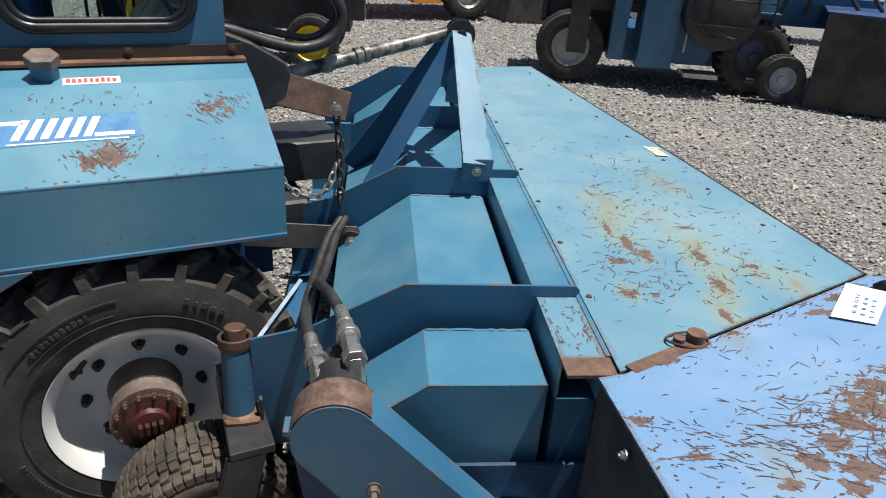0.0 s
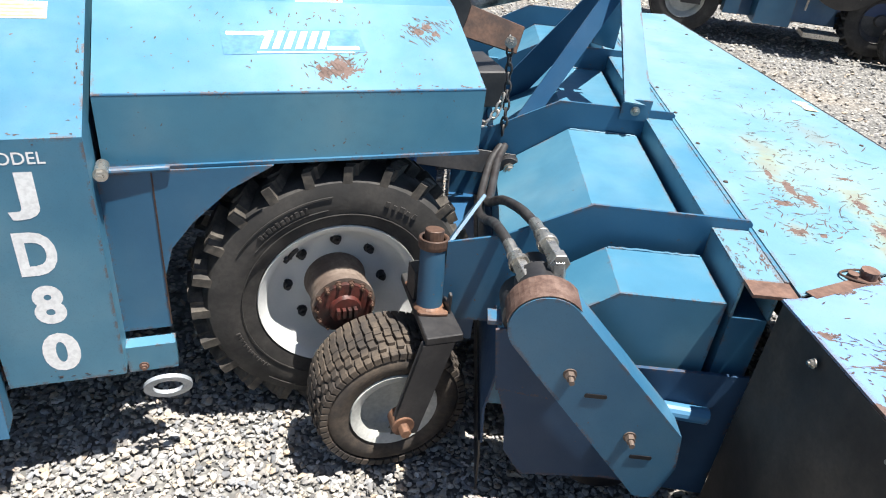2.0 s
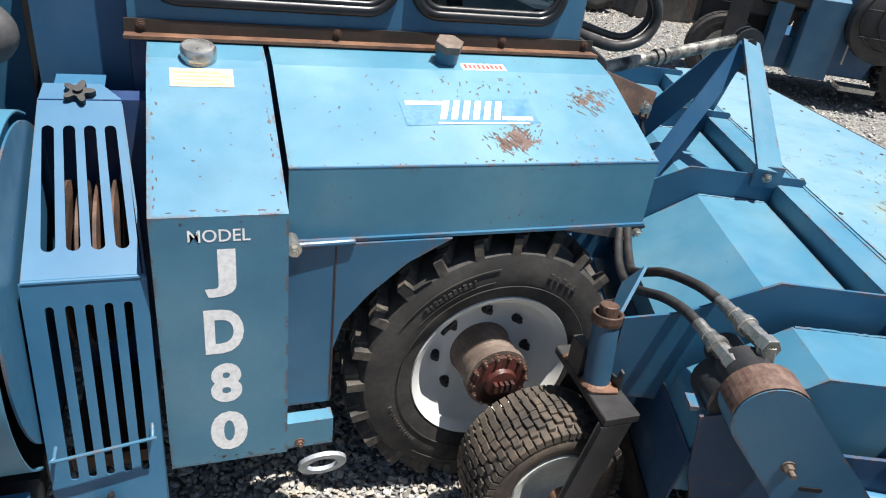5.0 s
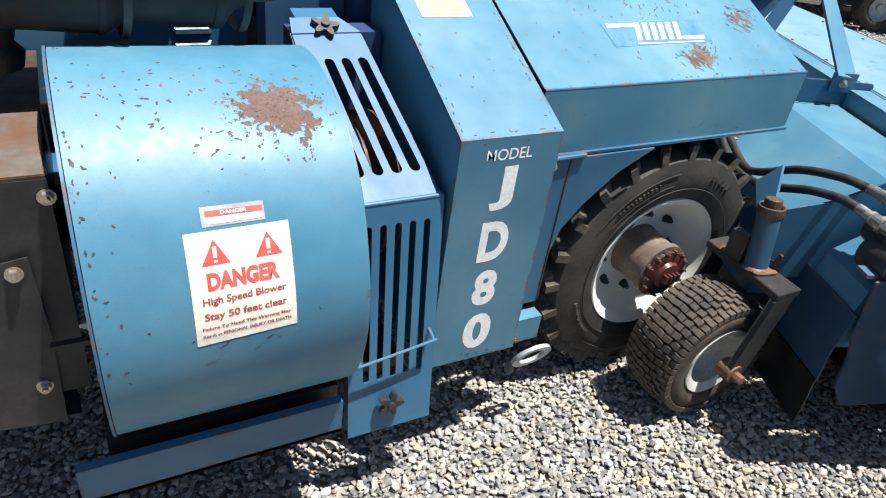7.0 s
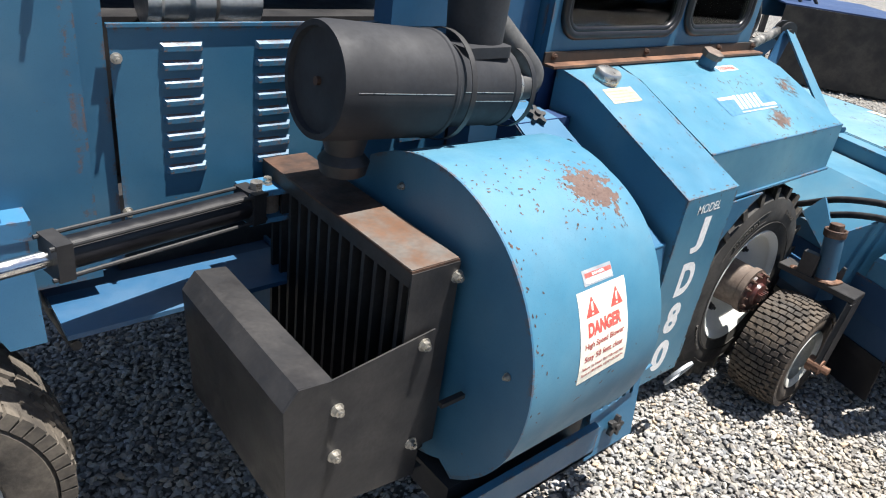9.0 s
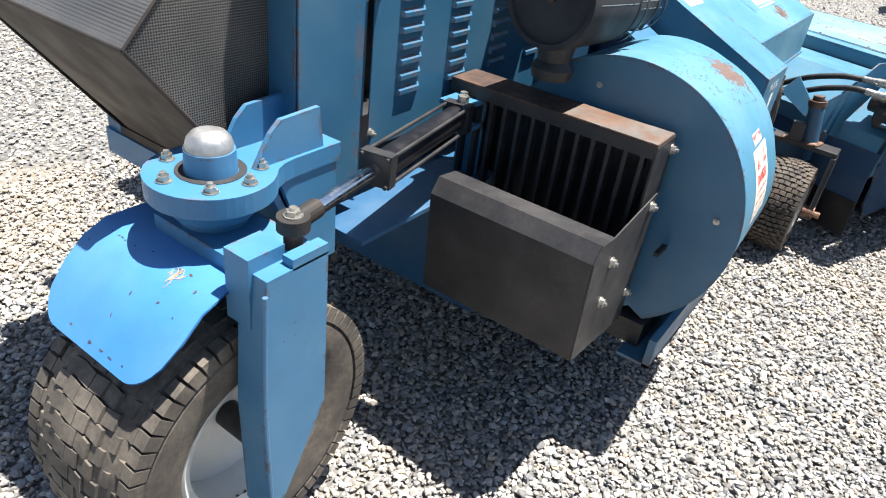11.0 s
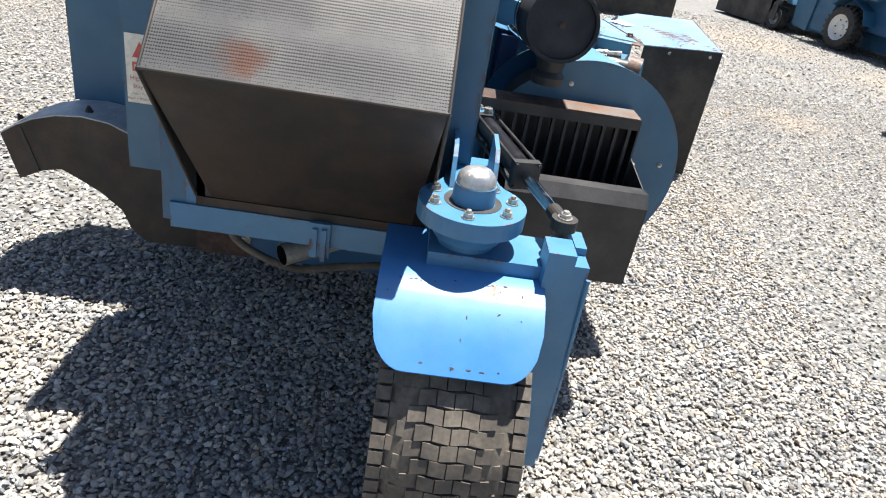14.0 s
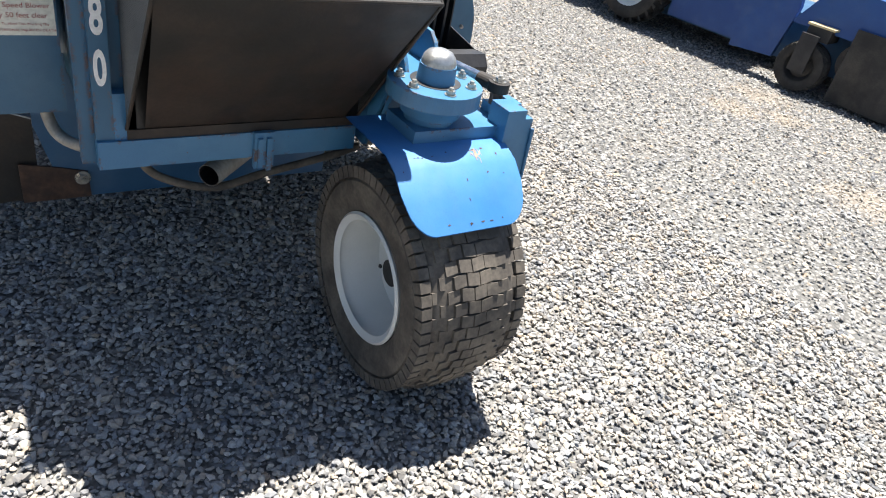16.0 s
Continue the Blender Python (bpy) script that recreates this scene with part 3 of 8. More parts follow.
def stones(name, count, region, size, seed, level, avoid=()):
    """Loose gravel, many small stones in one mesh."""
    rng = np.random.default_rng(seed)
    tmp = B()
    bmesh.ops.create_icosphere(tmp, subdivisions=max(1, level), radius=1.0)
    if not level:
        tmp.clear()
        v = [tmp.verts.new(q) for q in ((1, 0, 0), (-1, 0, 0), (0, 1, 0), (0, -1, 0), (0, 0, 1), (0, 0, -1))]
        for a in (0, 1):
            for b in (2, 3):
                for c in (4, 5):
                    tmp.faces.new((v[a], v[b], v[c]))
        bmesh.ops.recalc_face_normals(tmp, faces=tmp.faces)
        tmp.verts.index_update()
    base = np.array([v.co[:] for v in tmp.verts])
    tri = np.array([[v.index for v in f.verts] for f in tmp.faces])
    tmp.free()
    x0, x1, y0, y1 = region
    # stratified cells, so that stones cover the bed evenly and seldom overlap
    nx = max(1, int(round(math.sqrt(count * (x1 - x0) / (y1 - y0)))))
    ny = max(1, int(round(count / nx)))
    gx, gy = np.meshgrid(np.arange(nx), np.arange(ny), indexing="ij")
    px = x0 + (gx.ravel() + rng.uniform(-0.15, 1.15, nx * ny)) * (x1 - x0) / nx
    py = y0 + (gy.ravel() + rng.uniform(-0.15, 1.15, nx * ny)) * (y1 - y0) / ny
    keep = np.ones(len(px), bool)
    for a, b, c, d in avoid:
        keep &= ~((px > a) & (px < b) & (py > c) & (py < d))
    px, py = px[keep], py[keep]
    k = len(px)
    s = size * np.minimum(1.75, rng.lognormal(0.0, 0.36, k))
    dims = np.stack([s * rng.uniform(0.85, 1.45, k), s * rng.uniform(0.65, 1.0, k), s * rng.uniform(0.38, 0.68, k)], 1)
    forms = []
    for _ in range(24):
        bulge = base * (1 + rng.uniform(-0.24, 0.24, (len(base), 1)))
        for _ in range(5):
            d = rng.normal(size=3)
            d /= np.linalg.norm(d)
            over = np.maximum(0, bulge @ d - rng.uniform(0.42, 0.8))
            bulge = bulge - over[:, None] * d
        forms.append(bulge)
    form = np.stack(forms)[rng.integers(0, 24, k)] * dims[:, None, :]
    yaw, tip, lean = rng.uniform(0, 2 * np.pi, k), rng.normal(0, 0.26, k), rng.normal(0, 0.26, k)
    c, sn = np.cos(tip)[:, None], np.sin(tip)[:, None]
    x, y, z = form[..., 0], form[..., 1] * c - form[..., 2] * sn, form[..., 1] * sn + form[..., 2] * c
    c, sn = np.cos(lean)[:, None], np.sin(lean)[:, None]
    x, z = x * c + z * sn, -x * sn + z * c
    c, sn = np.cos(yaw)[:, None], np.sin(yaw)[:, None]
    x, y = x * c - y * sn, x * sn + y * c
    co = np.stack([x + px[:, None], y + py[:, None], z + (rng.uniform(-0.011, 0.005, k) + dims[:, 2] * 0.2)[:, None]], -1).reshape(-1, 3)
    faces = (tri[None] + (np.arange(k) * len(base))[:, None, None]).reshape(-1, 3)
    me = bpy.data.meshes.new(name)
    me.vertices.add(len(co))
    me.vertices.foreach_set("co", co.ravel())
    me.loops.add(faces.size)
    me.loops.foreach_set("vertex_index", faces.ravel().astype(np.int32))
    me.polygons.add(len(faces))
    me.polygons.foreach_set("loop_start", np.arange(0, faces.size, 3, dtype=np.int32))
    me.update(calc_edges=True)
    me.polygons.foreach_set("use_smooth", np.zeros(len(faces), bool))
    me.materials.append(STONE)
    ob = new(name, me)
    tagged(ob, "loose grey and tan crushed gravel stones covering the yard", "gravel", kind="stuff")
    return ob


NEAR = (-3.9, 1.5, -1.2, 0.75)
REAR = (-4.1, -1.3, 0.75, 3.0)
stones("gravel", 46000, NEAR, 0.0102, 3, 1)
stones("gravel", 27000, REAR, 0.0102, 5, 1)
stones("gravel", 105000, (-4.5, 4.6, -5.2, 6.0), 0.0120, 7, 0, (NEAR, REAR))
stones("gravel", 64000, (-3.0, 12.0, -8.0, 14.0), 0.0185, 9, 0, ((-4.5, 4.6, -5.2, 6.0),))

# ---- wheels ----
def tyre_body(bm, c, r, rim_r, w, segs=64, crown=0.75):
    """The carcass: a closed ring, axle along y, width w."""
    h = w / 2
    prof = [(-h * 0.72, rim_r - 0.012), (-h * 0.92, rim_r + 0.006), (-h, rim_r + (r - rim_r) * 0.35), (-h * 0.99, rim_r + (r - rim_r) * 0.62),
            (-h * (crown + 0.15), r * 0.955), (-h * crown, r * 0.985), (0, r), (h * crown, r * 0.985), (h * (crown + 0.15), r * 0.955),
            (h * 0.99, rim_r + (r - rim_r) * 0.62), (h, rim_r + (r - rim_r) * 0.35), (h * 0.92, rim_r + 0.006), (h * 0.72, rim_r - 0.012)]
    lathe(bm, [(a, b) for a, b in prof], c, (0, 1, 0), segs, closed=True)


def block(bm, c, ang0, ang1, r0, r1, y0, y1, skew0=0.0, skew1=0.0, taper=0.85):
    """A tread block between two angles, two radii and two places across; skew turns its y1 side on."""
    v = []
    for r, k in ((r0, 1.0), (r1, taper)):
        for y, sk in ((y0, skew0), (y1, skew1)):
            for a in (ang0, ang1):
                mid = (ang0 + ang1) / 2
                t = mid + (a - mid) * k + sk
                ym = (y0 + y1) / 2
                v.append(bm.verts.new((c[0] + r * math.cos(t), ym + (y - ym) * k + c[1], c[2] + r * math.sin(t))))
    for q in ((0, 1, 3, 2), (4, 6, 7, 5), (0, 4, 5, 1), (2, 3, 7, 6), (0, 2, 6, 4), (1, 5, 7, 3)):
        bm.faces.new([v[i] for i in q])


def lug_tyre(c, r, rim_r, w):
    """Bar-lug drive tyre."""
    bm = B()
    tyre_body(bm, c, r - 0.038, rim_r, w, 64, 0.74)
    return bm


def lug_tread(c, r, w, n=23):
    """Slanted bars that run from the crown over the shoulder."""
    bm = B()
    d = 2 * math.pi / n
    for i in range(n):
        for side, half in ((-1, 0.0), (1, 0.5)):
            a = d * (i + half)
            block(bm, c, a - d * 0.17, a + d * 0.17, r - 0.06, r, side * 0.010, side * w * 0.27, 0.0, d * 0.34, 0.84)
            block(bm, c, a + d * 0.15, a + d * 0.53, r - 0.065, r - 0.006, side * w * 0.26, side * w * 0.37, 0.0, d * 0.16, 0.84)
            block(bm, c, a + d * 0.36, a + d * 0.70, r - 0.125, r - 0.008, side * w * 0.345, side * w * 0.455, 0.0, d * 0.10, 0.62)
    return bm


def turf_tyre(c, r, rim_r, w, crown=0.76):
    """Turf tyre carcass."""
    bm = B()
    tyre_body(bm, c, r - 0.008, rim_r, w, 64, crown)
    return bm


def turf_tread(c, r, w, rows=7, n=46, shift=0.5, span=0.90, fall=0.022, gap=0.095):
    """Rows of low blocks right across the tyre, each row stepped sideways from the last; wavy grooves between rows."""
    bm = B()
    step = 2 * math.pi / n
    cw = w * span / rows
    lo, hi = -w * span / 2, w * span / 2
    for i in range(n):
        a = i * step
        off = (shift * (i % 2) - 1.0) * cw
        for k in range(rows + 1):
            y0, y1 = max(lo, lo + off + k * cw), min(hi, lo + off + (k + 1) * cw)
            if y1 - y0 < cw * 0.06:
                continue
            e = abs(y0 + y1) / (hi - lo)
            drop = fall * e ** 2.6 * (r / 0.24)
            g = gap * 0.22 * cw
            sk = step * 0.06 * (1 if k % 2 else -1)
            block(bm, c, a - step * (0.5 - gap), a + step * (0.5 - gap), r - 0.03 - drop, r - drop, y0 + g, y1 - g, sk, -sk, 0.945)
    for side in (-1, 1):
        for i in range(n):
            a = i * step
            block(bm, c, a - step * 0.44, a + step * 0.44, r * 0.84, r * 0.935, side * w * 0.40, side * w * 0.498, 0.0, 0.0, 0.92)
    return bm

# ---- the harvester ----
HV = thing("nut_harvester", (-1.0, 0.85, 0), "weathered blue three-wheeled nut harvester with rust chips on gravel", "harvester")

# hood over the drive wheel
bm = B()
strip(bm, [(0.272, 0.918), (0.272, 1.105), (0.60, 1.255), (0.70, 1.280)], -0.004, -0.455, 0.545)
hood = part("hood", bm, BLUE_HOOD, HV, "faded blue sloping hood with rust chips")
bm = B()
prism(bm, [(0.277, 0.918), (0.277, 1.10), (0.60, 1.25), (0.70, 1.274), (0.70, 0.93)], 0.538, 0.543)
part("end_panel", bm, BLUE, hood)
bm = B()
box(bm, -0.45, 0.545, 0.262, 0.272, 0.914, 0.922)
tube(bm, (-0.455, 0.2755, 1.1045), (0.545, 0.2755, 1.1045), 0.0042, segs=8)
part("folded_edge", bm, BLUE, hood, bevel=0.002)

# tank box with the model name
bm = B()
prism(bm, [(0.152, 0.355), (0.152, 1.052), (0.575, 1.250), (0.605, 1.262), (0.70, 1.280), (0.72, 1.280), (0.72, 0.355)], -0.752, -0.470)
tank = part("side_box", bm, BLUE_TOP, HV, "blue box panel with white model lettering", bevel=0.006, segs=2)
bm = B()
flat = lambda x, z: Vector((x, 0.1514, z))
glyph(bm, "MODEL", -0.678, -0.551, 0.992, 1.022, flat, 0.008)
part("lettering", bm, DECAL, tank, "white model lettering")
for ch, x0, x1, z0, z1 in (("J", -0.650, -0.583, 0.853, 0.974), ("D", -0.656, -0.570, 0.698, 0.820), ("8", -0.650, -0.578, 0.550, 0.668), ("0", -0.656, -0.568, 0.394, 0.520)):
    bm = B()
    glyph(bm, ch, x0, x1, z0, z1, flat, 0.045)
    part("letter", bm, DECAL, tank, "tall white model letter")

# arch panel behind the wheel
arch = [(-0.470, 0.43), (-0.345, 0.43), (-0.345, 0.60), (-0.318, 0.69), (-0.258, 0.765), (-0.158, 0.855), (-0.045, 0.918), (-0.470, 0.918)]
bm = B()
prism(bm, arch, 0.243, 0.250, "xz")
part("arch_panel", bm, BLUE, HV)
bm = B()
tube(bm, (-0.465, 0.236, 0.925), (-0.30, 0.242, 0.925), 0.008, segs=10)
part("hinge_rod", bm, BLUE, HV)
bm = B()
box(bm, -0.347, -0.343, 0.2405, 0.2432, 0.44, 0.918)
part("panel_seam", bm, RUSTY_DARK, HV)
bm = B()
bolt(bm, (-0.452, 0.195, 0.938), (0, -1, 0), 0.013, 0.012)
tube(bm, (-0.452, 0.195, 0.938), (-0.452, 0.25, 0.938), 0.016, segs=14)
part("hood_pin", bm, STEEL, HV)
bm = B()
box(bm, -0.470, -0.340, 0.205, 0.25, 0.312, 0.400)
br = part("tie_down_bracket", bm, BLUE_TOP, HV, bevel=0.004)
bm = B()
bolt(bm, (-0.430, 0.205, 0.330), (0, -1, 0), 0.010, 0.008)
part("bolt", bm, RUSTY, br)
bm = B()
lathe(bm, [(-0.006, 0.042), (-0.006, 0.066), (0.006, 0.066), (0.006, 0.042)], (-0.372, 0.172, 0.272), (0.0, 0.92, 0.40), 40, closed=True)
part("tie_down_ring", bm, CHUTE_GREY, br, "pale grey flat steel tie-down eye", smooth=True)

# slotted belt guard
def guard_point(line, w0=0.003):
    """Maps distance down a bent line to y, z; side 1 lies behind the sheet."""
    pts = [Vector(p) for p in line]
    def put(p, side):
        s = p[1]
        for a, b in zip(pts, pts[1:]):
            seg = (b - a).length
            if s <= seg or b is pts[-1]:
                d = (b - a).normalized()
                q = a + d * s
                nrm = Vector((-d.y, d.x))
                q = q - nrm * w0 * side
                return (p[0], q.x, q.y)
            s -= seg
    return put
def drawn_in(x, s):
    """The guard narrows towards its top."""
    return x - (0.021 + 0.083 * (x + 0.954)) * max(0.0, 1.0 - (s - 0.135) / 0.37)
bm = B()
put_flat = guard_point([(0.672, 1.172), (0.175, 0.905)])
put = lambda p, side: put_flat((max(-1.0, drawn_in(p[0], p[1])), p[1]), side)
holed(bm, (-1.0, -0.775, 0.075, 0.564), [(-0.968 + 0.048 * i, -0.940 + 0.048 * i, 0.138, 0.492, 0.014) for i in range(4)], put)
sheet_pts = [(-0.965, 0.0), (-0.82, 0.0), (-0.775, 0.05), (-0.775, 0.075), (-1.0, 0.075), (-1.0, 0.05)]
lo = [bm.verts.new(put(p, 0)) for p in sheet_pts]
hi = [bm.verts.new(put(p, 1)) for p in sheet_pts]
bm.faces.new(lo)
bm.faces.new(hi[::-1])
for i in range(6):
    bm.faces.new((lo[i], lo[(i + 1) % 6], hi[(i + 1) % 6], hi[i]))
put2 = guard_point([(0.175, 0.905), (0.092, 0.235)])
holed(bm, (-1.005, -0.765, 0.0, 0.672), [(-0.965 + 0.0375 * i, -0.948 + 0.0375 * i, 0.055, 0.50, 0.008) for i in range(5)], put2)
tube(bm, (-1.0, 0.176, 0.905), (-0.768, 0.176, 0.905), 0.006, segs=10)
prism(bm, [(0.655, 1.1635), (0.740, 1.1785), (0.740, 1.1755), (0.655, 1.1605)], -0.972, -0.858)
guard = part("belt_guard", bm, BLUE_GUARD, HV, "blue sheet belt guard with long slots")
bm = B()
strip(bm, [(0.632, 1.146), (0.178, 0.900), (0.096, 0.235)], -0.002, -1.003, -1.000)
prism(bm, [(0.62, 1.14), (0.18, 0.90), (0.10, 0.25), (0.16, 0.25), (0.24, 0.86), (0.62, 1.08)], -0.789, -0.784)
prism(bm, [(0.62, 1.14), (0.18, 0.90), (0.10, 0.25), (0.13, 0.25), (0.21, 0.88), (0.62, 1.11)], -1.001, -0.996)
for v in bm.verts:
    if v.co.x > -0.9:
        v.co.x += 0.018 - 0.042 * max(0.0, 1.0 - ((0.672 - v.co.y) / 0.881 - 0.135) / 0.37)
part("side_flange", bm, BLUE, guard)
bm = B()
pipe(bm, [(-0.985, 0.128, 0.505), (-0.985, 0.092, 0.500), (-0.978, 0.086, 0.498), (-0.79, 0.092, 0.520), (-0.783, 0.095, 0.521), (-0.783, 0.132, 0.535)], 0.0045, 8, 3)
part("handle", bm, BLUE, guard)
def star_knob(name, at, axis, parent):
    bm = B()
    q = Vector(axis).to_track_quat("Z", "Y")
    ring = []
    for i in range(40):
        a = 2 * math.pi * i / 40
        r = 0.026 + 0.012 * max(-0.6, math.cos(5 * a))
        ring.append((r * math.cos(a), r * math.sin(a)))
    prism(bm, ring, 0.010, 0.026, "xy")
    tube(bm, (0, 0, -0.005), (0, 0, 0.034), 0.011, segs=14)
    for v in bm.verts:
        v.co = Vector(at) + q @ v.co
    return part(name, bm, BLACK_DUSTY, parent, "black star knob", bevel=0.002)
star_knob("knob", (-0.912, 0.640, 1.148), (0, -0.47, 0.88), guard)
star_knob("knob", (-0.893, 0.102, 0.335), (0, -1, 0.1), guard)
# belts and pulleys behind the slots
for x in (-0.955, -0.92, -0.885, -0.85):
    bm = B()
    lathe(bm, [(0, 0.17), (0.008, 0.20), (0.016, 0.20), (0.024, 0.17), (0.024, 0.03), (0, 0.03)], (x, 0.44, 0.80), (1, 0, 0), 40, closed=True)
    part("pulley", bm, RUSTY_DARK, HV)
bm = B()
box(bm, -0.99, -0.79, 0.25, 0.70, 0.30, 0.34)
part("guard_floor", bm, RUSTY_DARK, HV)
bm = B()
box(bm, -1.0, -0.76, 0.62, 0.70, 0.30, 1.15)
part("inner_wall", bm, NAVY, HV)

# blower housing
DC = (0.385, 0.785)
DR = 0.430
def on_drum(x, ang, r=DR):
    """ang: degrees up from the horizontal on the open side."""
    a = radians(ang)
    r -= 0.020 * min(1.2, max(0.0, (ang - 45) / 55)) ** 1.5 + 0.042 * max(0.0, (x + 1.535) / 0.515) * min(1.0, max(0.0, (ang + 40) / 60), max(0.25, (120 - ang) / 50))
    return Vector((x, DC[0] - r * math.cos(a), DC[1] + r * math.sin(a)))
bm = B()
segs = 72
a0, a1 = -55, 118
rows = []
for r in (DR, DR - 0.004):
    rows.append([[bm.verts.new(on_drum(x, a0 + (a1 - a0) * i / segs, r)) for i in range(segs + 1)] for x in (-1.535, -1.02)])
for (p, q) in rows:
    for i in range(segs):
        bm.faces.new((p[i], p[i + 1], q[i + 1], q[i]))
for k in (0, 1):
    for i in range(segs):
        bm.faces.new((rows[0][k][i], rows[0][k][i + 1], rows[1][k][i + 1], rows[1][k][i]))
drum = part("blower_housing", bm, BLUE_DRUM, HV, "round faded blue blower housing with rust patch", smooth=True)
bm = B()
rim_line = [on_drum(-1.535, -55 + 4 * i, DR + 0.003) for i in range(45)] + [on_drum(-1.535, 125 + 4 * i, DR - 0.02) for i in range(45)]
prism(bm, [(p.y, p.z) for p in rim_line], -1.542, -1.5365)
disc = part("rear_disc", bm, BLUE, drum, smooth=True)
bm = B()
lathe(bm, [(0, 0.0), (0, 0.372), (0.005, 0.372), (0.005, 0.0)], (-1.018, DC[0], DC[1]), (1, 0, 0), 72)
part("front_disc", bm, BLUE, drum, smooth=True)
bm = B()
bolt(bm, (-1.543, 0.455, 1.105), (-1, 0, 0), 0.007, 0.007)
bl = part("bolt", bm, STEEL, disc)
repeat(bl, [(0, -0.43, -0.27)])
bm = B()
box(bm, -1.625, -1.04, 0.052, 0.075, 0.325, 0.430)
box(bm, -1.625, -1.04, 0.052, 0.16, 0.325, 0.335)
part("base_rail", bm, BLUE, HV, bevel=0.003)
bm = B()
box(bm, -1.56, -1.03, 0.12, 0.70, 0.335, 0.42)
part("blower_base", bm, BLACK_DUSTY, HV)
bm = B()
lathe(bm, [(0, 0.03), (0, 0.20), (0.40, 0.31), (0.40, 0.03)], (-1.50, DC[0], DC[1]), (1, 0, 0), 36, closed=True)
part("fan_rotor", bm, BLACK, drum)

# warning label wrapped on the housing
def on_label(x, y, lift=0.0008):
    """Label plane: x along the machine from its left edge, y up its height, 0 to 0.215."""
    return on_drum(-1.372 + x, (y * 1.06 - 0.002) / DR * 57.2958, DR + lift)
bm = B()
for i in range(12):
    ya, yb = 0.215 * i / 12, 0.215 * (i + 1) / 12
    sheet(bm, [on_label(0, ya), on_label(0.192, ya), on_label(0.192, yb), on_label(0.0, yb)])
label = part("warning_label", bm, CREAM, drum, "cream danger label with red lettering")
bm = B()
glyph(bm, "DANGER", 0.030, 0.164, 0.107, 0.141, lambda x, y: on_label(x, y, 0.0014), 0.055)
for cx in (0.050, 0.148):
    for i in range(6):
        w0, w1 = 0.026 * (1 - i / 6), 0.026 * (1 - (i + 1) / 6)
        y0, y1 = 0.154 + 0.046 * i / 6, 0.154 + 0.046 * (i + 1) / 6
        pts = [on_label(cx - w0, y0, 0.0014), on_label(cx + w0, y0, 0.0014), on_label(cx + w1, y1, 0.0014), on_label(cx - w1, y1, 0.0014)]
        sheet(bm, pts if w1 > 1e-6 else pts[:3])
part("red_lettering", bm, RED, label)
bm = B()
for text, y, s in (("High Speed Blower", 0.086, 0.0215), ("Stay 50 feet clear", 0.056, 0.0215), ("Failure To Heed This Warning May", 0.033, 0.0108), ("Result in PERSONAL INJURY OR DEATH", 0.018, 0.0108)):
    half = 0.078 if s > 0.02 else 0.084
    glyph(bm, text, 0.096 - half, 0.096 + half, y - s * 0.43, y + s * 0.43, lambda x, yy: on_label(x, yy, 0.0014), 0.022)
part("small_lettering", bm, INK, label)
for cx in (0.050, 0.148):
    bm = B()
    for y0, y1 in ((0.167, 0.187), (0.158, 0.162)):
        sheet(bm, [on_label(cx - 0.0035, y0, 0.0020), on_label(cx + 0.0035, y0, 0.0020), on_label(cx + 0.0035, y1, 0.0020), on_label(cx - 0.0035, y1, 0.0020)])
    part("warning_mark", bm, CREAM, label)
bm = B()
for i in range(3):
    ya, yb = 0.222 + 0.012 * i, 0.222 + 0.012 * (i + 1)
    sheet(bm, [on_label(0.035, ya), on_label(0.150, ya), on_label(0.150, yb), on_label(0.035, yb)])
small = part("small_warning_label", bm, CHUTE_GREY, drum, "small worn red and white warning strip")
bm = B()
ribbon_pts = rounded(0.043, 0.147, 0.2265, 0.238, 0.005, 4)
bm.faces.new([bm.verts.new(on_label(x, y, 0.0014)) for x, y in ribbon_pts])
part("white_band", bm, DECAL, small)
bm = B()
sheet(bm, [on_label(0.043, 0.240, 0.0014), on_label(0.147, 0.240, 0.0014), on_label(0.147, 0.250, 0.0014), on_label(0.043, 0.250, 0.0014)])
part("red_band", bm, RED, small)
bm = B()
glyph(bm, "DANGER", 0.070, 0.118, 0.2418, 0.2484, lambda x, y: on_label(x, y, 0.0022), 0.03)
part("white_lettering", bm, DECAL, small)

# discharge box with slats and the deflector trough behind the blower
bm = B()
box(bm, -1.700, -1.570, 0.198, 0.86, 1.040, 1.046)
top = part("discharge_box", bm, RUSTY_DARK, HV, "dark steel discharge box with rusty top", bevel=0.002)
bm = B()
box(bm, -1.699, -1.572, 0.20, 0.478, 1.0465, 1.0485)
part("top_plate", bm, RUST_GREY, top)
bm = B()
box(bm, -1.700, -1.568, 0.196, 0.202, 0.53, 1.040)
box(bm, -1.700, -1.695, 0.203, 0.86, 1.005, 1.040)
part("side_plate", bm, BLACK_DUSTY, top, bevel=0.001)
bm = B()
box(bm, -1.697, -1.670, 0.225, 0.237, 0.55, 1.006)
sl = part("slat", bm, BLACK_DUSTY, top)
repeat(sl, [(0, 0.048 * i, 0) for i in range(1, 13)])
bm = B()
box(bm, -1.60, -1.585, 0.21, 0.86, 0.50, 1.0)
part("back_plate", bm, BLACK, top)
bm = B()
prism(bm, [(-1.975, 0.50), (-1.990, 0.815), (-1.958, 0.858), (-1.885, 0.852), (-1.625, 0.890), (-1.618, 0.70), (-1.628, 0.455)], 0.183, 0.187, "xz")
trough = part("deflector", bm, BLACK_DUSTY, HV, "black steel deflector trough with plated bolts")
bm = B()
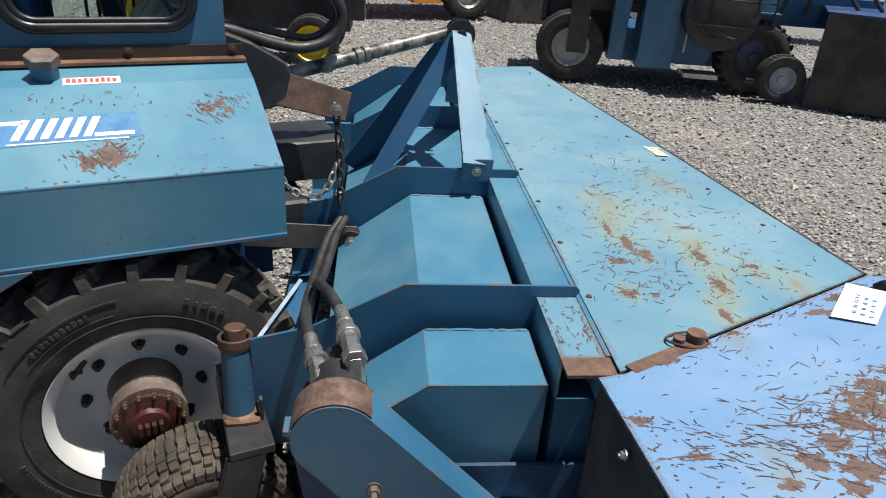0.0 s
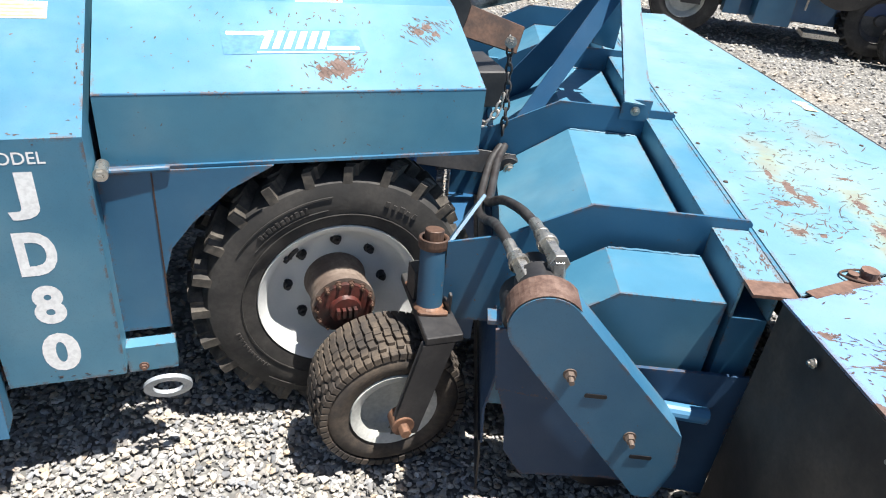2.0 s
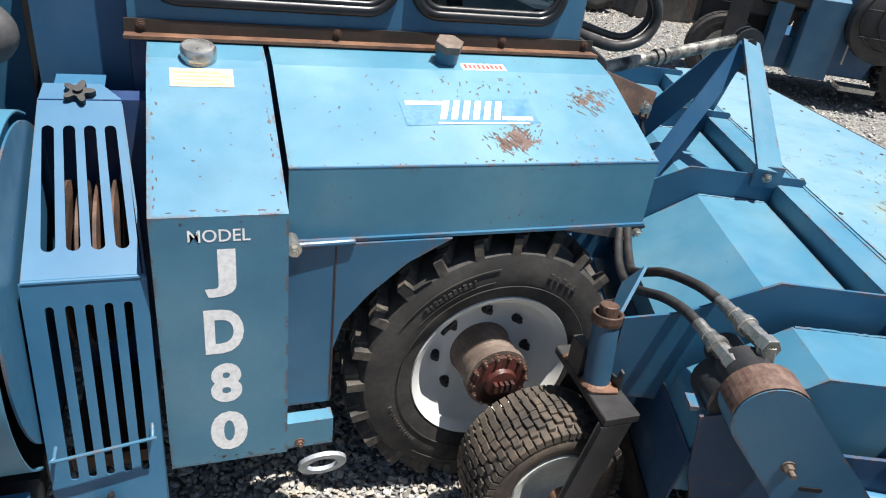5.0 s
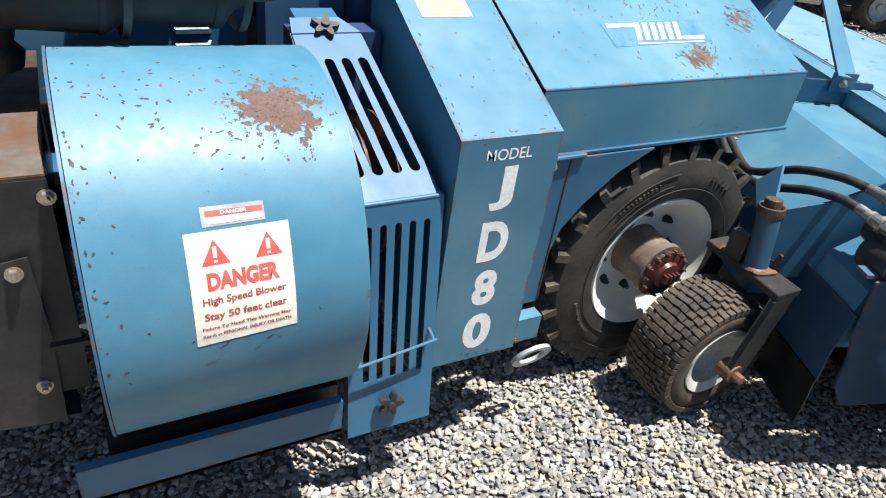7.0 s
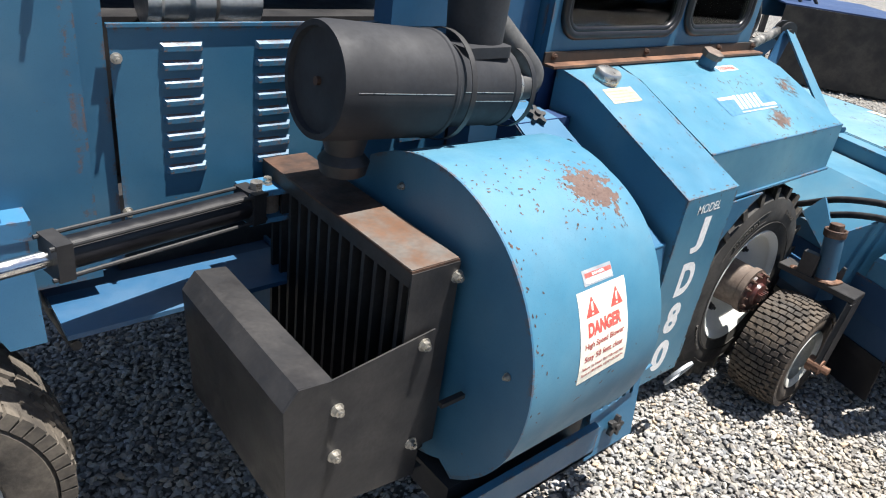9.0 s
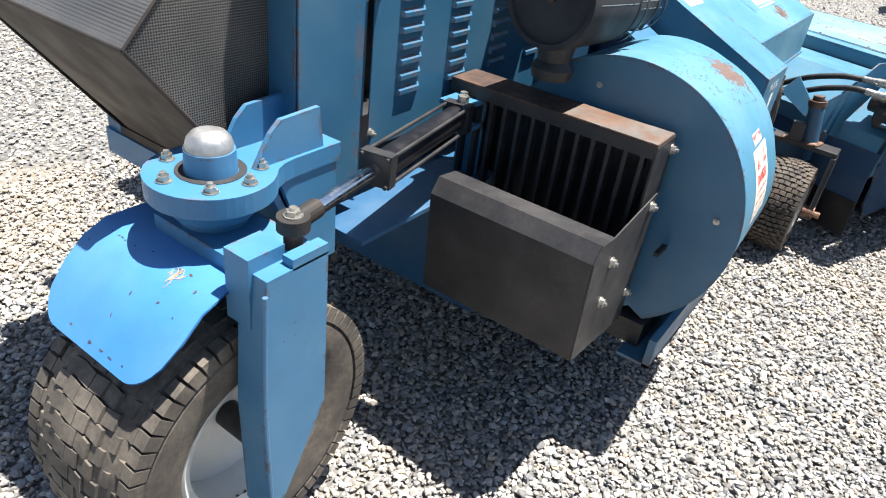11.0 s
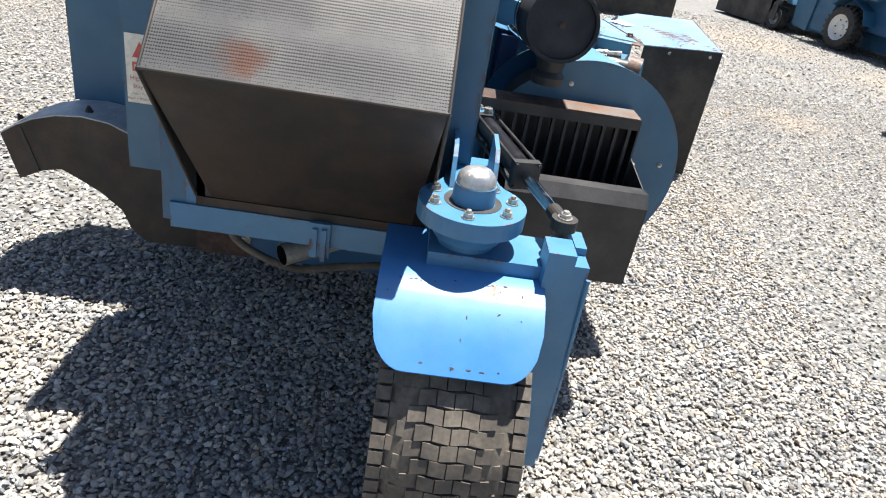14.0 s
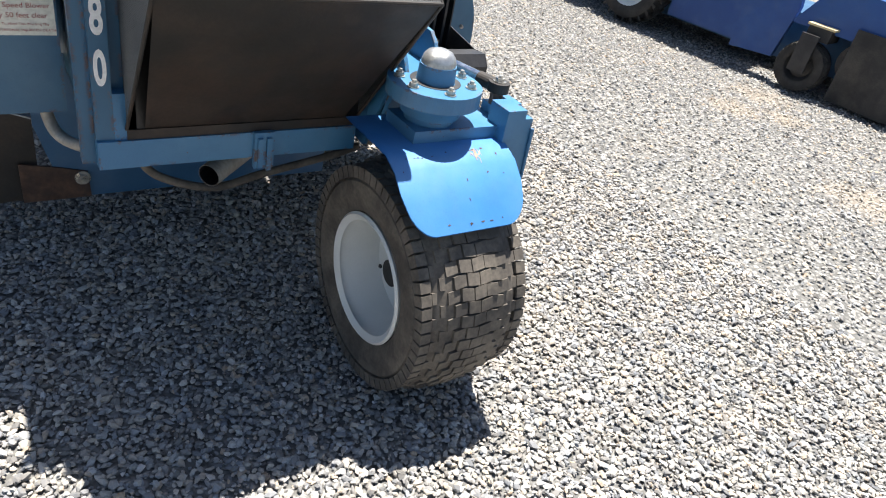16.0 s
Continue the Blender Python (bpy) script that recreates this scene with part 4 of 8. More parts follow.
strip(bm, [(-1.880, 0.850), (-1.958, 0.858), (-1.990, 0.815), (-1.975, 0.500)], 0.004, 0.188, 0.69, "xz")
part("rear_wall", bm, BLACK_DUSTY, trough)
bm = B()
strip(bm, [(-1.975, 0.500), (-1.60, 0.46)], 0.004, 0.188, 0.69, "xz")
part("floor_plate", bm, BLACK_DUSTY, trough)
bm = B()
bolt(bm, (-1.653, 0.183, 0.858), (0, -1, 0), 0.012, 0.010)
bl = part("bolt", bm, STEEL, trough)
repeat(bl, [(-0.215, 0, -0.087), (-0.214, 0, -0.215), (0.001, 0, -0.288), (0.079, 0.014, 0.146)])
bm = B()
box(bm, -1.62, -1.55, 0.13, 0.145, 0.70, 0.712)
part("bracket", bm, BLACK_DUSTY, trough)

# air cleaner
AX = Vector((1.0, 0.0, -0.085)).normalized()
ac0 = Vector((-1.728, 0.568, 1.337))
bm = B()
lathe(bm, [(0.014, 0.0), (0.014, 0.112), (0.0, 0.114), (0.0, 0.127), (0.025, 0.131), (0.300, 0.129), (0.303, 0.132), (0.312, 0.132), (0.315, 0.128), (0.350, 0.106), (0.525, 0.102), (0.528, 0.105), (0.548, 0.104), (0.553, 0.098), (0.580, 0.062), (0.60, 0.055), (0.60, 0.0)], ac0, AX, 48)
ac = part("air_cleaner", bm, CANISTER, HV, "black cylindrical engine air cleaner", smooth=True)
bm = B()
tube(bm, ac0 + AX * 0.004, ac0 + AX * 0.013, 0.010, segs=12)
part("wing_nut", bm, RUSTY_DARK, ac)
bm = B()
lathe(bm, [(0, 0.055), (0.03, 0.062), (0.05, 0.045), (0.10, 0.058), (0.15, 0.06)], ac0 + AX * 0.09 + Vector((0, 0, -0.215)), (0, 0, 1), 28)
part("dust_cup", bm, BLACK_DUSTY, ac, smooth=True)
bm = B()
e0 = ac0 + AX * 0.59
pipe(bm, [e0, e0 + AX * 0.05, e0 + AX * 0.085 + Vector((0, 0.0, 0.010)), e0 + AX * 0.095 + Vector((0, 0.005, 0.040)), e0 + AX * 0.06 + Vector((0, 0.015, 0.075)), e0 - AX * 0.03 + Vector((0, 0.03, 0.145)), e0 - AX * 0.11 + Vector((0, 0.06, 0.22)), e0 - AX * 0.17 + Vector((0, 0.12, 0.34))], 0.040, 16, 6)
part("intake_hose", bm, DARK_PIPE, ac, smooth=True)
bm = B()
lathe(bm, [(0, 0.040), (0, 0.050), (0.014, 0.050), (0.014, 0.040)], e0 + AX * 0.012, AX, 28, closed=True)
part("hose_clamp", bm, STEEL, ac, "bright steel hose clamp", smooth=True)
bm = B()
prism(bm, rounded(-0.085, 0.075, -0.070, 0.080, 0.02), 0.085, 0.112, "xy")
for v in bm.verts:
    v.co += ac0 + AX * 0.455
part("saddle", bm, CANISTER, ac, bevel=0.004)
bm = B()
tube(bm, ac0 + AX * 0.475 + Vector((0, 0.02, 0.05)), ac0 + AX * 0.475 + Vector((0, 0.03, 0.30)), 0.070, 0.082, segs=24)
part("outlet_neck", bm, CANISTER, ac, smooth=True)

bm = B()
tube(bm, ac0 + AX * 0.03 + Vector((0, -0.1302, 0.010)), ac0 + AX * 0.298 + Vector((0, -0.1282, 0.010)), 0.0011, segs=6)
tube(bm, ac0 + AX * 0.352 + Vector((0, -0.1054, 0.010)), ac0 + AX * 0.523 + Vector((0, -0.1014, 0.010)), 0.0011, segs=6)
part("weld_seam", bm, STEEL, ac)
bm = B()
tube(bm, ac0 + AX * 0.39 + Vector((0, -0.1035, -0.012)), ac0 + AX * 0.575 + Vector((0, -0.0998, -0.012)), 0.0013, segs=6)
part("weld_seam", bm, STEEL, ac)
for a in (0.352, 0.592):
    bm = B()
    r = 0.1345 if a < 0.5 else 0.1055
    lathe(bm, [(-0.008, r), (-0.008, r + 0.002), (0.008, r + 0.002), (0.008, r)], ac0 + AX * a, AX, 48, closed=True)
    part("clamp_band", bm, BLACK_DUSTY, ac, smooth=True)

# engine side
bm = B()
box(bm, -2.050, -1.05, 0.880, 0.884, 0.90, 1.385)
box(bm, -2.054, -1.05, 0.872, 0.884, 1.385, 1.393)
door = part("engine_door", bm, BLUE, HV, "blue engine side door with rows of louvres")
bm = B()
v = box(bm, 0, 0.102, 0.870, 0.881, 0, 0.022)
for q in v:
    if q.co.y < 0.875:
        q.co.x = 0.008 if q.co.x < 0.05 else 0.094
        if q.co.z > 0.01:
            q.co.z = 0.012
        else:
            q.co.z = 0.0
bmesh.ops.translate(bm, verts=bm.verts, vec=(-1.945, 0, 1.330))
lv = part("louvre", bm, BLUE, door)
repeat(lv, [(0.232 * c, 0, -0.0425 * r) for c in range(4) for r in range(8) if c or r])
bm = B()
bolt(bm, (-2.038, 0.880, 1.318), (0, -1, 0), 0.0095, 0.012)
bl = part("latch", bm, STEEL, door)
repeat(bl, [(-0.005, 0, -0.372)])
bm = B()
prism(bm, [(-2.335, 0.80), (-2.335, 1.75), (-2.14, 1.75), (-2.14, 0.80)], 0.850, 0.856, "xz")
part("corner_post", bm, BLUE, HV, bevel=0.002)
bm = B()
prism(bm, [(-2.14, 0.80), (-2.14, 1.75), (-2.12, 1.75), (-2.12, 0.80)], 0.850, 0.905, "xz")
part("corner_post", bm, BLUE, HV, bevel=0.002)
bm = B()
prism(bm, [(-2.12, 0.80), (-2.12, 1.75), (-2.054, 1.75), (-2.054, 0.80)], 0.900, 0.906, "xz")
part("corner_post", bm, BLUE, HV, bevel=0.002)
bm = B()
bolt(bm, (-2.19, 0.850, 1.475), (0, -1, 0), 0.0105, 0.012)
part("latch", bm, STEEL, HV)
bm = B()
box(bm, -2.05, -0.80, 0.97, 1.42, 0.64, 0.95)
box(bm, -2.05, -1.0, 1.10, 1.50, 0.95, 1.36)
part("engine_block", bm, BLACK_DUSTY, HV, bevel=0.01)
bm = B()
lathe(bm, [(0, 0.0), (0, 0.055), (0.03, 0.06), (0.04, 0.05), (0.10, 0.05), (0.11, 0.062), (0.16, 0.062), (0.17, 0.0)], (-1.93, 1.03, 1.415), (1, 0, 0), 28)
lathe(bm, [(0, 0.0), (0, 0.05), (0.05, 0.058), (0.11, 0.058), (0.12, 0.0)], (-1.755, 1.03, 1.415), (1, 0, 0), 28)
part("compressor", bm, SILVER, HV, "silver engine compressor", smooth=True)
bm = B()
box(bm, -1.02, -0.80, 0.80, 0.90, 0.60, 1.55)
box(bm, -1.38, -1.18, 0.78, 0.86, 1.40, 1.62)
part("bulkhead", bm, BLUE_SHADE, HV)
# Unseen pan added to stop sun reaching the ground between the engine parts.
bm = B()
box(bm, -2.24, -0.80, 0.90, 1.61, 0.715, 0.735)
part("sun_block_pan", bm, SHADED_DIRTY_BLUE, HV)
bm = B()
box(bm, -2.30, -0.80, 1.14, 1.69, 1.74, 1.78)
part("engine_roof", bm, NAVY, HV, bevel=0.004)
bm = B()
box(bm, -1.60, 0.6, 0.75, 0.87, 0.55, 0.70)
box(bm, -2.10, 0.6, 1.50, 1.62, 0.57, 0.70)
part("frame_rail", bm, SHADED_DIRTY_BLUE, HV)
bm = B()
box(bm, -2.30, -0.82, 1.62, 1.68, 0.70, 1.70)
part("far_side_panel", bm, BLUE, HV)

# front drive wheels
def sidewall_writing(tyre, c, side):
    """Raised illegible moulding on the sidewall: rows of small bars and thin arcs."""
    bm = B()
    y = c[1] + side * 0.1325
    for a0, count, step, r0, r1 in ((52, 5, 4.0, 0.336, 0.352), (108, 11, 2.6, 0.326, 0.342), (196, 14, 2.2, 0.318, 0.330), (300, 12, 2.6, 0.324, 0.340)):
        for i in range(count):
            a = radians(a0 + step * i)
            w = radians(step * (0.22 + 0.07 * (i % 3)))
            block(bm, (c[0], y, c[2]), a - w, a + w, r0, r1 - 0.004 * (i % 2), -0.003, 0.003, 0, 0, 0.9)
    for a0, a1, r in ((95, 150, 0.356), (98, 146, 0.316), (230, 280, 0.356), (0, 356, 0.296)):
        pipe(bm, [(c[0] + r * math.cos(radians(a)), y, c[2] + r * math.sin(radians(a))) for a in range(a0, a1, 4)], 0.0018, 6, 1)
    tagged(part("moulding", bm, RUBBER, tyre), kind="stuff")


def drive_wheel(cy, side, parent):
    """side -1: the open face of the wheel looks towards -y."""
    c = (0.146, cy, 0.453)
    bm = B()
    f = -side
    prof = [(0.10, 0.222), (0.116, 0.238), (0.122, 0.250), (0.115, 0.252), (0.102, 0.243), (0.090, 0.234), (0.075, 0.224), (0.056, 0.211), (0.040, 0.194), (0.026, 0.172), (0.020, 0.150), (0.018, 0.0)]
    lathe(bm, [(a, r) for a, r in prof], c, (0, side, 0), 64)
    lathe(bm, [(0.115, 0.252), (0.09, 0.238), (-0.10, 0.238), (-0.115, 0.252)], c, (0, side, 0), 64)
    wheel = part("wheel", bm, WHITE, parent, "white painted steel wheel", smooth=True)
    bm = lug_tyre(c, 0.447, 0.251, 0.262)
    ty = part("tyre", bm, RUBBER, wheel, "black lugged tractor tyre", smooth=True)
    tagged(part("tread", lug_tread(c, 0.446, 0.266), TYRE_LUG, wheel, bevel=0.003), kind="stuff")
    sidewall_writing(wheel, c, side)
    bm = B()
    lathe(bm, [(0.0, 0.108), (0.03, 0.094), (0.135, 0.090), (0.14, 0.098), (0.165, 0.098), (0.168, 0.0)], c, (0, side, 0), 40)
    hub = part("hub", bm, HUB_RUST, wheel, "dusty rusty wheel hub", smooth=True)
    bm = B()
    y = c[1] + side * 0.168
    lathe(bm, [(0, 0.0), (0, 0.086), (0.012, 0.084), (0.016, 0.05), (0.03, 0.045), (0.034, 0.0)], (c[0], y, c[2]), (0, side, 0), 32)
    for i in range(4):
        box(bm, c[0] - 0.03 + 0.017 * i, c[0] - 0.02 + 0.017 * i, min(y + side * 0.03, y + side * 0.05), max(y + side * 0.03, y + side * 0.05), c[2] - 0.012, c[2] + 0.016)
    part("drive_cap", bm, HUB_RED, wheel, "oily dark red drive cap", smooth=True)
    bm = B()
    bolt(bm, (c[0] + 0.084, y, c[2]), (0, side, 0), 0.008, 0.012)
    b0 = part("cap_bolt", bm, RUSTY_DARK, wheel)
    off = OFF[b0]
    def spun(k, n):
        p = Vector((c[0], 0, c[2])) - Vector((off.x, 0, off.z))
        return Matrix.Translation(p) @ Matrix.Rotation(2 * math.pi * k / n, 4, "Y") @ Matrix.Translation(-p)
    repeat(b0, [spun(k, 14) for k in range(1, 14)])
    bm = B()
    bolt(bm, (c[0], c[1] + side * 0.020, c[2] + 0.152), (0, side, 0), 0.0135, 0.016)
    b1 = part("lug_nut", bm, BLACK_DUSTY, wheel)
    repeat(b1, [spun(k, 8) for k in range(1, 8)])
    bm = B()
    tube(bm, (c[0] - 0.145, c[1] + side * 0.07, c[2] + 0.125), (c[0] - 0.165, c[1] + side * 0.105, c[2] + 0.150), 0.006, segs=10)
    part("valve_stem", bm, BLACK, wheel)
    bm = B()
    tube(bm, (c[0] - 0.165, c[1] + side * 0.095, c[2] + 0.128), (c[0] - 0.128, c[1] + side * 0.095, c[2] + 0.172), 0.007, segs=8)
    part("valve_cap", bm, BLACK, wheel)
    return wheel


drive_wheel(0.385, -1, HV)
drive_wheel(1.95, 1, HV)
bm = B()
tube(bm, (0.13, 0.45, 0.468), (0.13, 1.90, 0.468), 0.06)
box(bm, 0.02, 0.24, 0.52, 0.75, 0.38, 0.56)
part("axle", bm, BLACK_DUSTY, HV)
bm = B()
strip(bm, [(-0.32, 0.66), (-0.26, 0.76), (-0.16, 0.855), (-0.04, 0.915), (0.12, 0.945), (0.30, 0.935), (0.45, 0.90)], 0.004, 0.30, 0.72, "xz")
box(bm, -0.46, 0.5, 0.70, 0.715, 0.55, 1.26)
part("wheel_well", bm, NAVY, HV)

# rear steering fork, wheel, mudguard
FX, FY = -2.585, 0.848
bm = B()
ring = [(FX + 0.138 * math.cos(radians(a)), FY + 0.138 * math.sin(radians(a))) for a in range(52, 309, 8)]
ring += [(FX + 0.108, FY - 0.088), (FX + 0.135, FY - 0.076), (FX + 0.170, FY - 0.070), (FX + 0.32, FY - 0.070)]
ring += [(FX + 0.32, FY + 0.070), (FX + 0.170, FY + 0.070), (FX + 0.135, FY + 0.076), (FX + 0.108, FY + 0.088)]
prism(bm, ring, 0.968, 1.014, "xy")
pivot = part("pivot_plate", bm, BLUE_FORK, HV, "pale blue bolted pivot flange", bevel=0.004)
bm = B()
for y in (FY - 0.055, FY + 0.055):
    prism(bm, [(FX + 0.065, 1.014), (FX + 0.11, 1.085), (FX + 0.14, 1.11), (FX + 0.255, 1.115), (FX + 0.27, 1.014)], y - 0.006, y + 0.006, "xz")
part("rib", bm, BLUE_FORK, pivot, bevel=0.002)
bm = B()
tube(bm, (FX, FY, 0.99), (FX, FY, 1.064), 0.057, 0.053, 32)
part("boss", bm, BLUE_FORK, pivot, smooth=True)
bm = B()
lathe(bm, [(0.0, 0.050), (0.008, 0.050), (0.022, 0.046), (0.034, 0.036), (0.041, 0.020), (0.043, 0.0)], (FX, FY, 1.064), (0, 0, 1), 32)
part("dome_cap", bm, SILVER, pivot, "silver dome cap", smooth=True)
# Flat dark ring standing in for the shaded recess round the boss.
bm = B()
lathe(bm, [(0.0, 0.057), (0.0, 0.074), (0.0012, 0.074), (0.0012, 0.057)], (FX, FY, 1.0142), (0, 0, 1), 40, closed=True)
part("recess_shade_ring", bm, BLACK_DUSTY, pivot, smooth=True)
bm = B()
bolt(bm, (FX + 0.104, FY, 1.014), (0, 0, 1), 0.0125, 0.011)
b0 = part("bolt", bm, STEEL, pivot)
pp = Vector((FX, FY, 0)) - OFF[b0]
for k in (1, 2, 3, 4, 5):
    ang = radians({1: 66, 2: 112, 3: 172, 4: 232, 5: 280}[k])
    repeat(b0, [Matrix.Translation(pp) @ Matrix.Rotation(ang, 4, "Z") @ Matrix.Translation(-pp)])
b0.matrix_basis = Matrix.Translation(pp) @ Matrix.Rotation(radians(325), 4, "Z") @ Matrix.Translation(-pp)
bm = B()
lathe(bm, [(0.0, 0.074), (0.020, 0.076), (0.022, 0.088), (0.040, 0.092), (0.060, 0.108), (0.070, 0.108)], (FX, FY, 0.899), (0, 0, 1), 40)
part("bearing_cup", bm, BLUE_FORK, HV, smooth=True)
bm = B()
for y in (FY - 0.060, FY + 0.060):
    prism(bm, [(FX + 0.13, 0.967), (FX + 0.31, 0.967), (-2.27, 0.70), (-2.345, 0.70), (FX + 0.17, 0.87)], y - 0.006, y + 0.006, "xz")
prism(bm, [(FX + 0.10, 0.966), (FX + 0.12, 0.966), (FX + 0.235, 0.72), (FX + 0.215, 0.72)], FY - 0.053, FY + 0.053, "xz")
part("pivot_arm", bm, BLUE_FORK, HV, bevel=0.004)
# fork
bm = B()
box(bm, FX - 0.085, FX + 0.08, 0.626, FY + 0.095, 0.838, 0.900)
fork = part("fork_crown", bm, BLUE_FORK, HV, "bright blue steering fork", bevel=0.005)
bm = B()
prism(bm, [(FX - 0.115, 0.930), (FX + 0.045, 0.930), (FX + 0.045, 0.52), (FX - 0.075, 0.30), (FX - 0.125, 0.27), (FX - 0.135, 0.60)], 0.545, 0.625, "xz")
part("fork_leg", bm, BLUE_FORK, fork, bevel=0.004)
bm = B()
box(bm, FX - 0.125, FX - 0.035, 0.585, 0.655, 0.80, 0.963)
box(bm, FX - 0.05, FX + 0.045, 0.545, 0.575, 0.925, 0.950)
part("clevis", bm, BLUE_FORK, fork, bevel=0.004)
bm = B()
pipe(bm, [(FX - 0.122, 0.543, 0.90), (FX - 0.13, 0.543, 0.60), (FX - 0.12, 0.543, 0.30)], 0.006, 8, 4)
part("weld_bead", bm, BLUE_FORK, fork)
# mudguard: a flat plate under the pivot that bends down behind the tyre
bm = B()
gw0, gw1 = 0.645, 1.055
GUARD_LINE = [(-2.470, 0.864), (-2.640, 0.864), (-2.718, 0.8635), (-2.775, 0.840), (-2.845, 0.778), (-2.908, 0.708)]


def guard_sheet(bm):
    """Columns across the tyre, each a bent line; the lower corners are round."""
    cols, r, end = 36, 0.085, GUARD_LINE[-1][0]
    grid = []
    for i in range(cols + 1):
        y = gw0 + (gw1 - gw0) * i / cols
        e = min(y - gw0, gw1 - y)
        lim = end + (r - math.sqrt(max(0.0, r * r - (r - e) ** 2)) if e < r else 0.0)
        col = []
        for (xa, za), (xb, zb) in zip(GUARD_LINE, GUARD_LINE[1:]):
            col.append(Vector((xa, y, za)) if xa >= lim else col[-1].copy())
            if xa >= lim > xb:
                k = (lim - xa) / (xb - xa)
                col.append(Vector((lim, y, za + (zb - za) * k)))
        if end >= lim:
            col.append(Vector((end, y, GUARD_LINE[-1][1])))
        while len(col) < len(GUARD_LINE):
            col.append(col[-1].copy())
        grid.append(col[:len(GUARD_LINE)])
    for dx, dz in ((0.0, 0.0), (0.002, -0.004)):
        vs = [[bm.verts.new(p + Vector((dx, 0, dz))) for p in col] for col in grid]
        for i in range(cols):
            for j in range(len(GUARD_LINE) - 1):
                bm.faces.new((vs[i][j], vs[i][j + 1], vs[i + 1][j + 1], vs[i + 1][j]))
    bmesh.ops.remove_doubles(bm, verts=bm.verts, dist=0.0002)


guard_sheet(bm)
mudguard = part("mudguard", bm, BLUE_BRIGHT, fork, "bright blue sheet mudguard over the rear tyre", smooth=True)
# rear wheel
RC = (-2.635, 0.835, 0.382)
bm = B()
lathe(bm, [(0.172, 0.188), (0.185, 0.208), (0.178, 0.216), (0.14, 0.198), (0.02, 0.188), (0.01, 0.16), (0.0, 0.05), (0.0, 0.0)], RC, (0, 1, 0), 48)
lathe(bm, [(0.155, 0.185), (0.165, 0.205), (0.158, 0.212), (0.12, 0.192), (0.06, 0.185), (0.05, 0.05), (0.05, 0.0)], RC, (0, -1, 0), 48)
rw = part("rear_wheel", bm, WHITE, HV, "white rear wheel rim", smooth=True)
bm = turf_tyre(RC, 0.382, 0.212, 0.375, 0.58)
ty = part("tyre", bm, TYRE_DUSTY, rw, "dusty turf tyre with block tread", smooth=True)
tagged(part("tread", turf_tread(RC, 0.384, 0.375, 8, 58, 0.5, 0.92, 0.034, 0.035), TYRE_DUSTY, rw, bevel=0.002), kind="stuff")
bm = B()
tube(bm, (RC[0], 0.60, RC[2]), (RC[0], 0.90, RC[2]), 0.035)
tube(bm, (RC[0], 0.84, RC[2]), (RC[0], 0.92, RC[2]), 0.045)
part("hub", bm, BLACK_DUSTY, rw, smooth=True)
bm = B()
bolt(bm, (RC[0], 0.837, RC[2] + 0.09), (0, 1, 0), 0.010, 0.012)
b0 = part("lug_nut", bm, BLACK_DUSTY, rw)
pr = Vector((RC[0], 0, RC[2])) - Vector((OFF[b0].x, 0, OFF[b0].z))
bm = B()
bolt(bm, (RC[0], 0.858, RC[2] + 0.168), (0, 1, 0), 0.008, 0.005, False)
b1 = part("rim_bolt", bm, BLACK_DUSTY, rw)
pr1 = Vector((RC[0], 0, RC[2])) - Vector((OFF[b1].x, 0, OFF[b1].z))
repeat(b1, [Matrix.Translation(pr1) @ Matrix.Rotation(2 * math.pi * k / 6, 4, "Y") @ Matrix.Translation(-pr1) for k in range(1, 6)])
repeat(b0, [Matrix.Translation(pr) @ Matrix.Rotation(2 * math.pi * k / 5, 4, "Y") @ Matrix.Translation(-pr) for k in range(1, 5)])
# steering cylinder
P0, P1 = Vector((-2.578, 0.606, 0.985)), Vector((-1.70, 0.790, 0.962))
d = (P1 - P0).normalized()
bm = B()
tube(bm, P0 + d * 0.34, P0 + d * 0.81, 0.036, segs=28)
cyl = part("steering_cylinder", bm, BLACK, HV, "black hydraulic steering cylinder", smooth=True)
side = d.cross(Vector((0, 0, 1))).normalized()
upv = side.cross(d)
for a, b in ((0.325, 0.358), (0.80, 0.838)):
    bm = B()
    c0 = P0 + d * a
    w = [c0 + side * s * 0.042 + upv * t * 0.042 for s, t in ((-1, -1), (1, -1), (1, 1), (-1, 1))]
    w2 = [p + d * (b - a) for p in w]
    lo = [bm.verts.new(p) for p in w]
    hi = [bm.verts.new(p) for p in w2]
    bm.faces.new(lo)
    bm.faces.new(hi)
    for i in range(4):
        bm.faces.new((lo[i], lo[(i + 1) % 4], hi[(i + 1) % 4], hi[i]))
    part("end_block", bm, BLACK_DUSTY, cyl, bevel=0.003)
bm = B()
for s, t in ((-1, -1), (1, -1), (1, 1), (-1, 1)):
    o = side * s * 0.035 + upv * t * 0.035
    tube(bm, P0 + d * 0.315 + o, P0 + d * 0.845 + o, 0.0052, segs=8)
part("tie_rod", bm, BLACK_DUSTY, cyl)
bm = B()
tube(bm, P0 + d * 0.05, P0 + d * 0.33, 0.019, segs=20)
part("piston_rod", bm, CHROME, cyl, "chrome piston rod", smooth=True)
bm = B()
tube(bm, P0 + Vector((0, 0, -0.014)), P0 + Vector((0, 0, 0.016)), 0.034, segs=24)
tube(bm, P0, P0 + d * 0.08, 0.022, segs=18)
part("rod_end", bm, BROWN_BLACK, cyl, bevel=0.002)
bm = B()
tube(bm, P0 + Vector((0, 0, -0.055)), P0 + Vector((0, 0, -0.014)), 0.020, segs=18)
part("pin_spacer", bm, RUSTY, cyl, "rusty pin spacer")
bm = B()
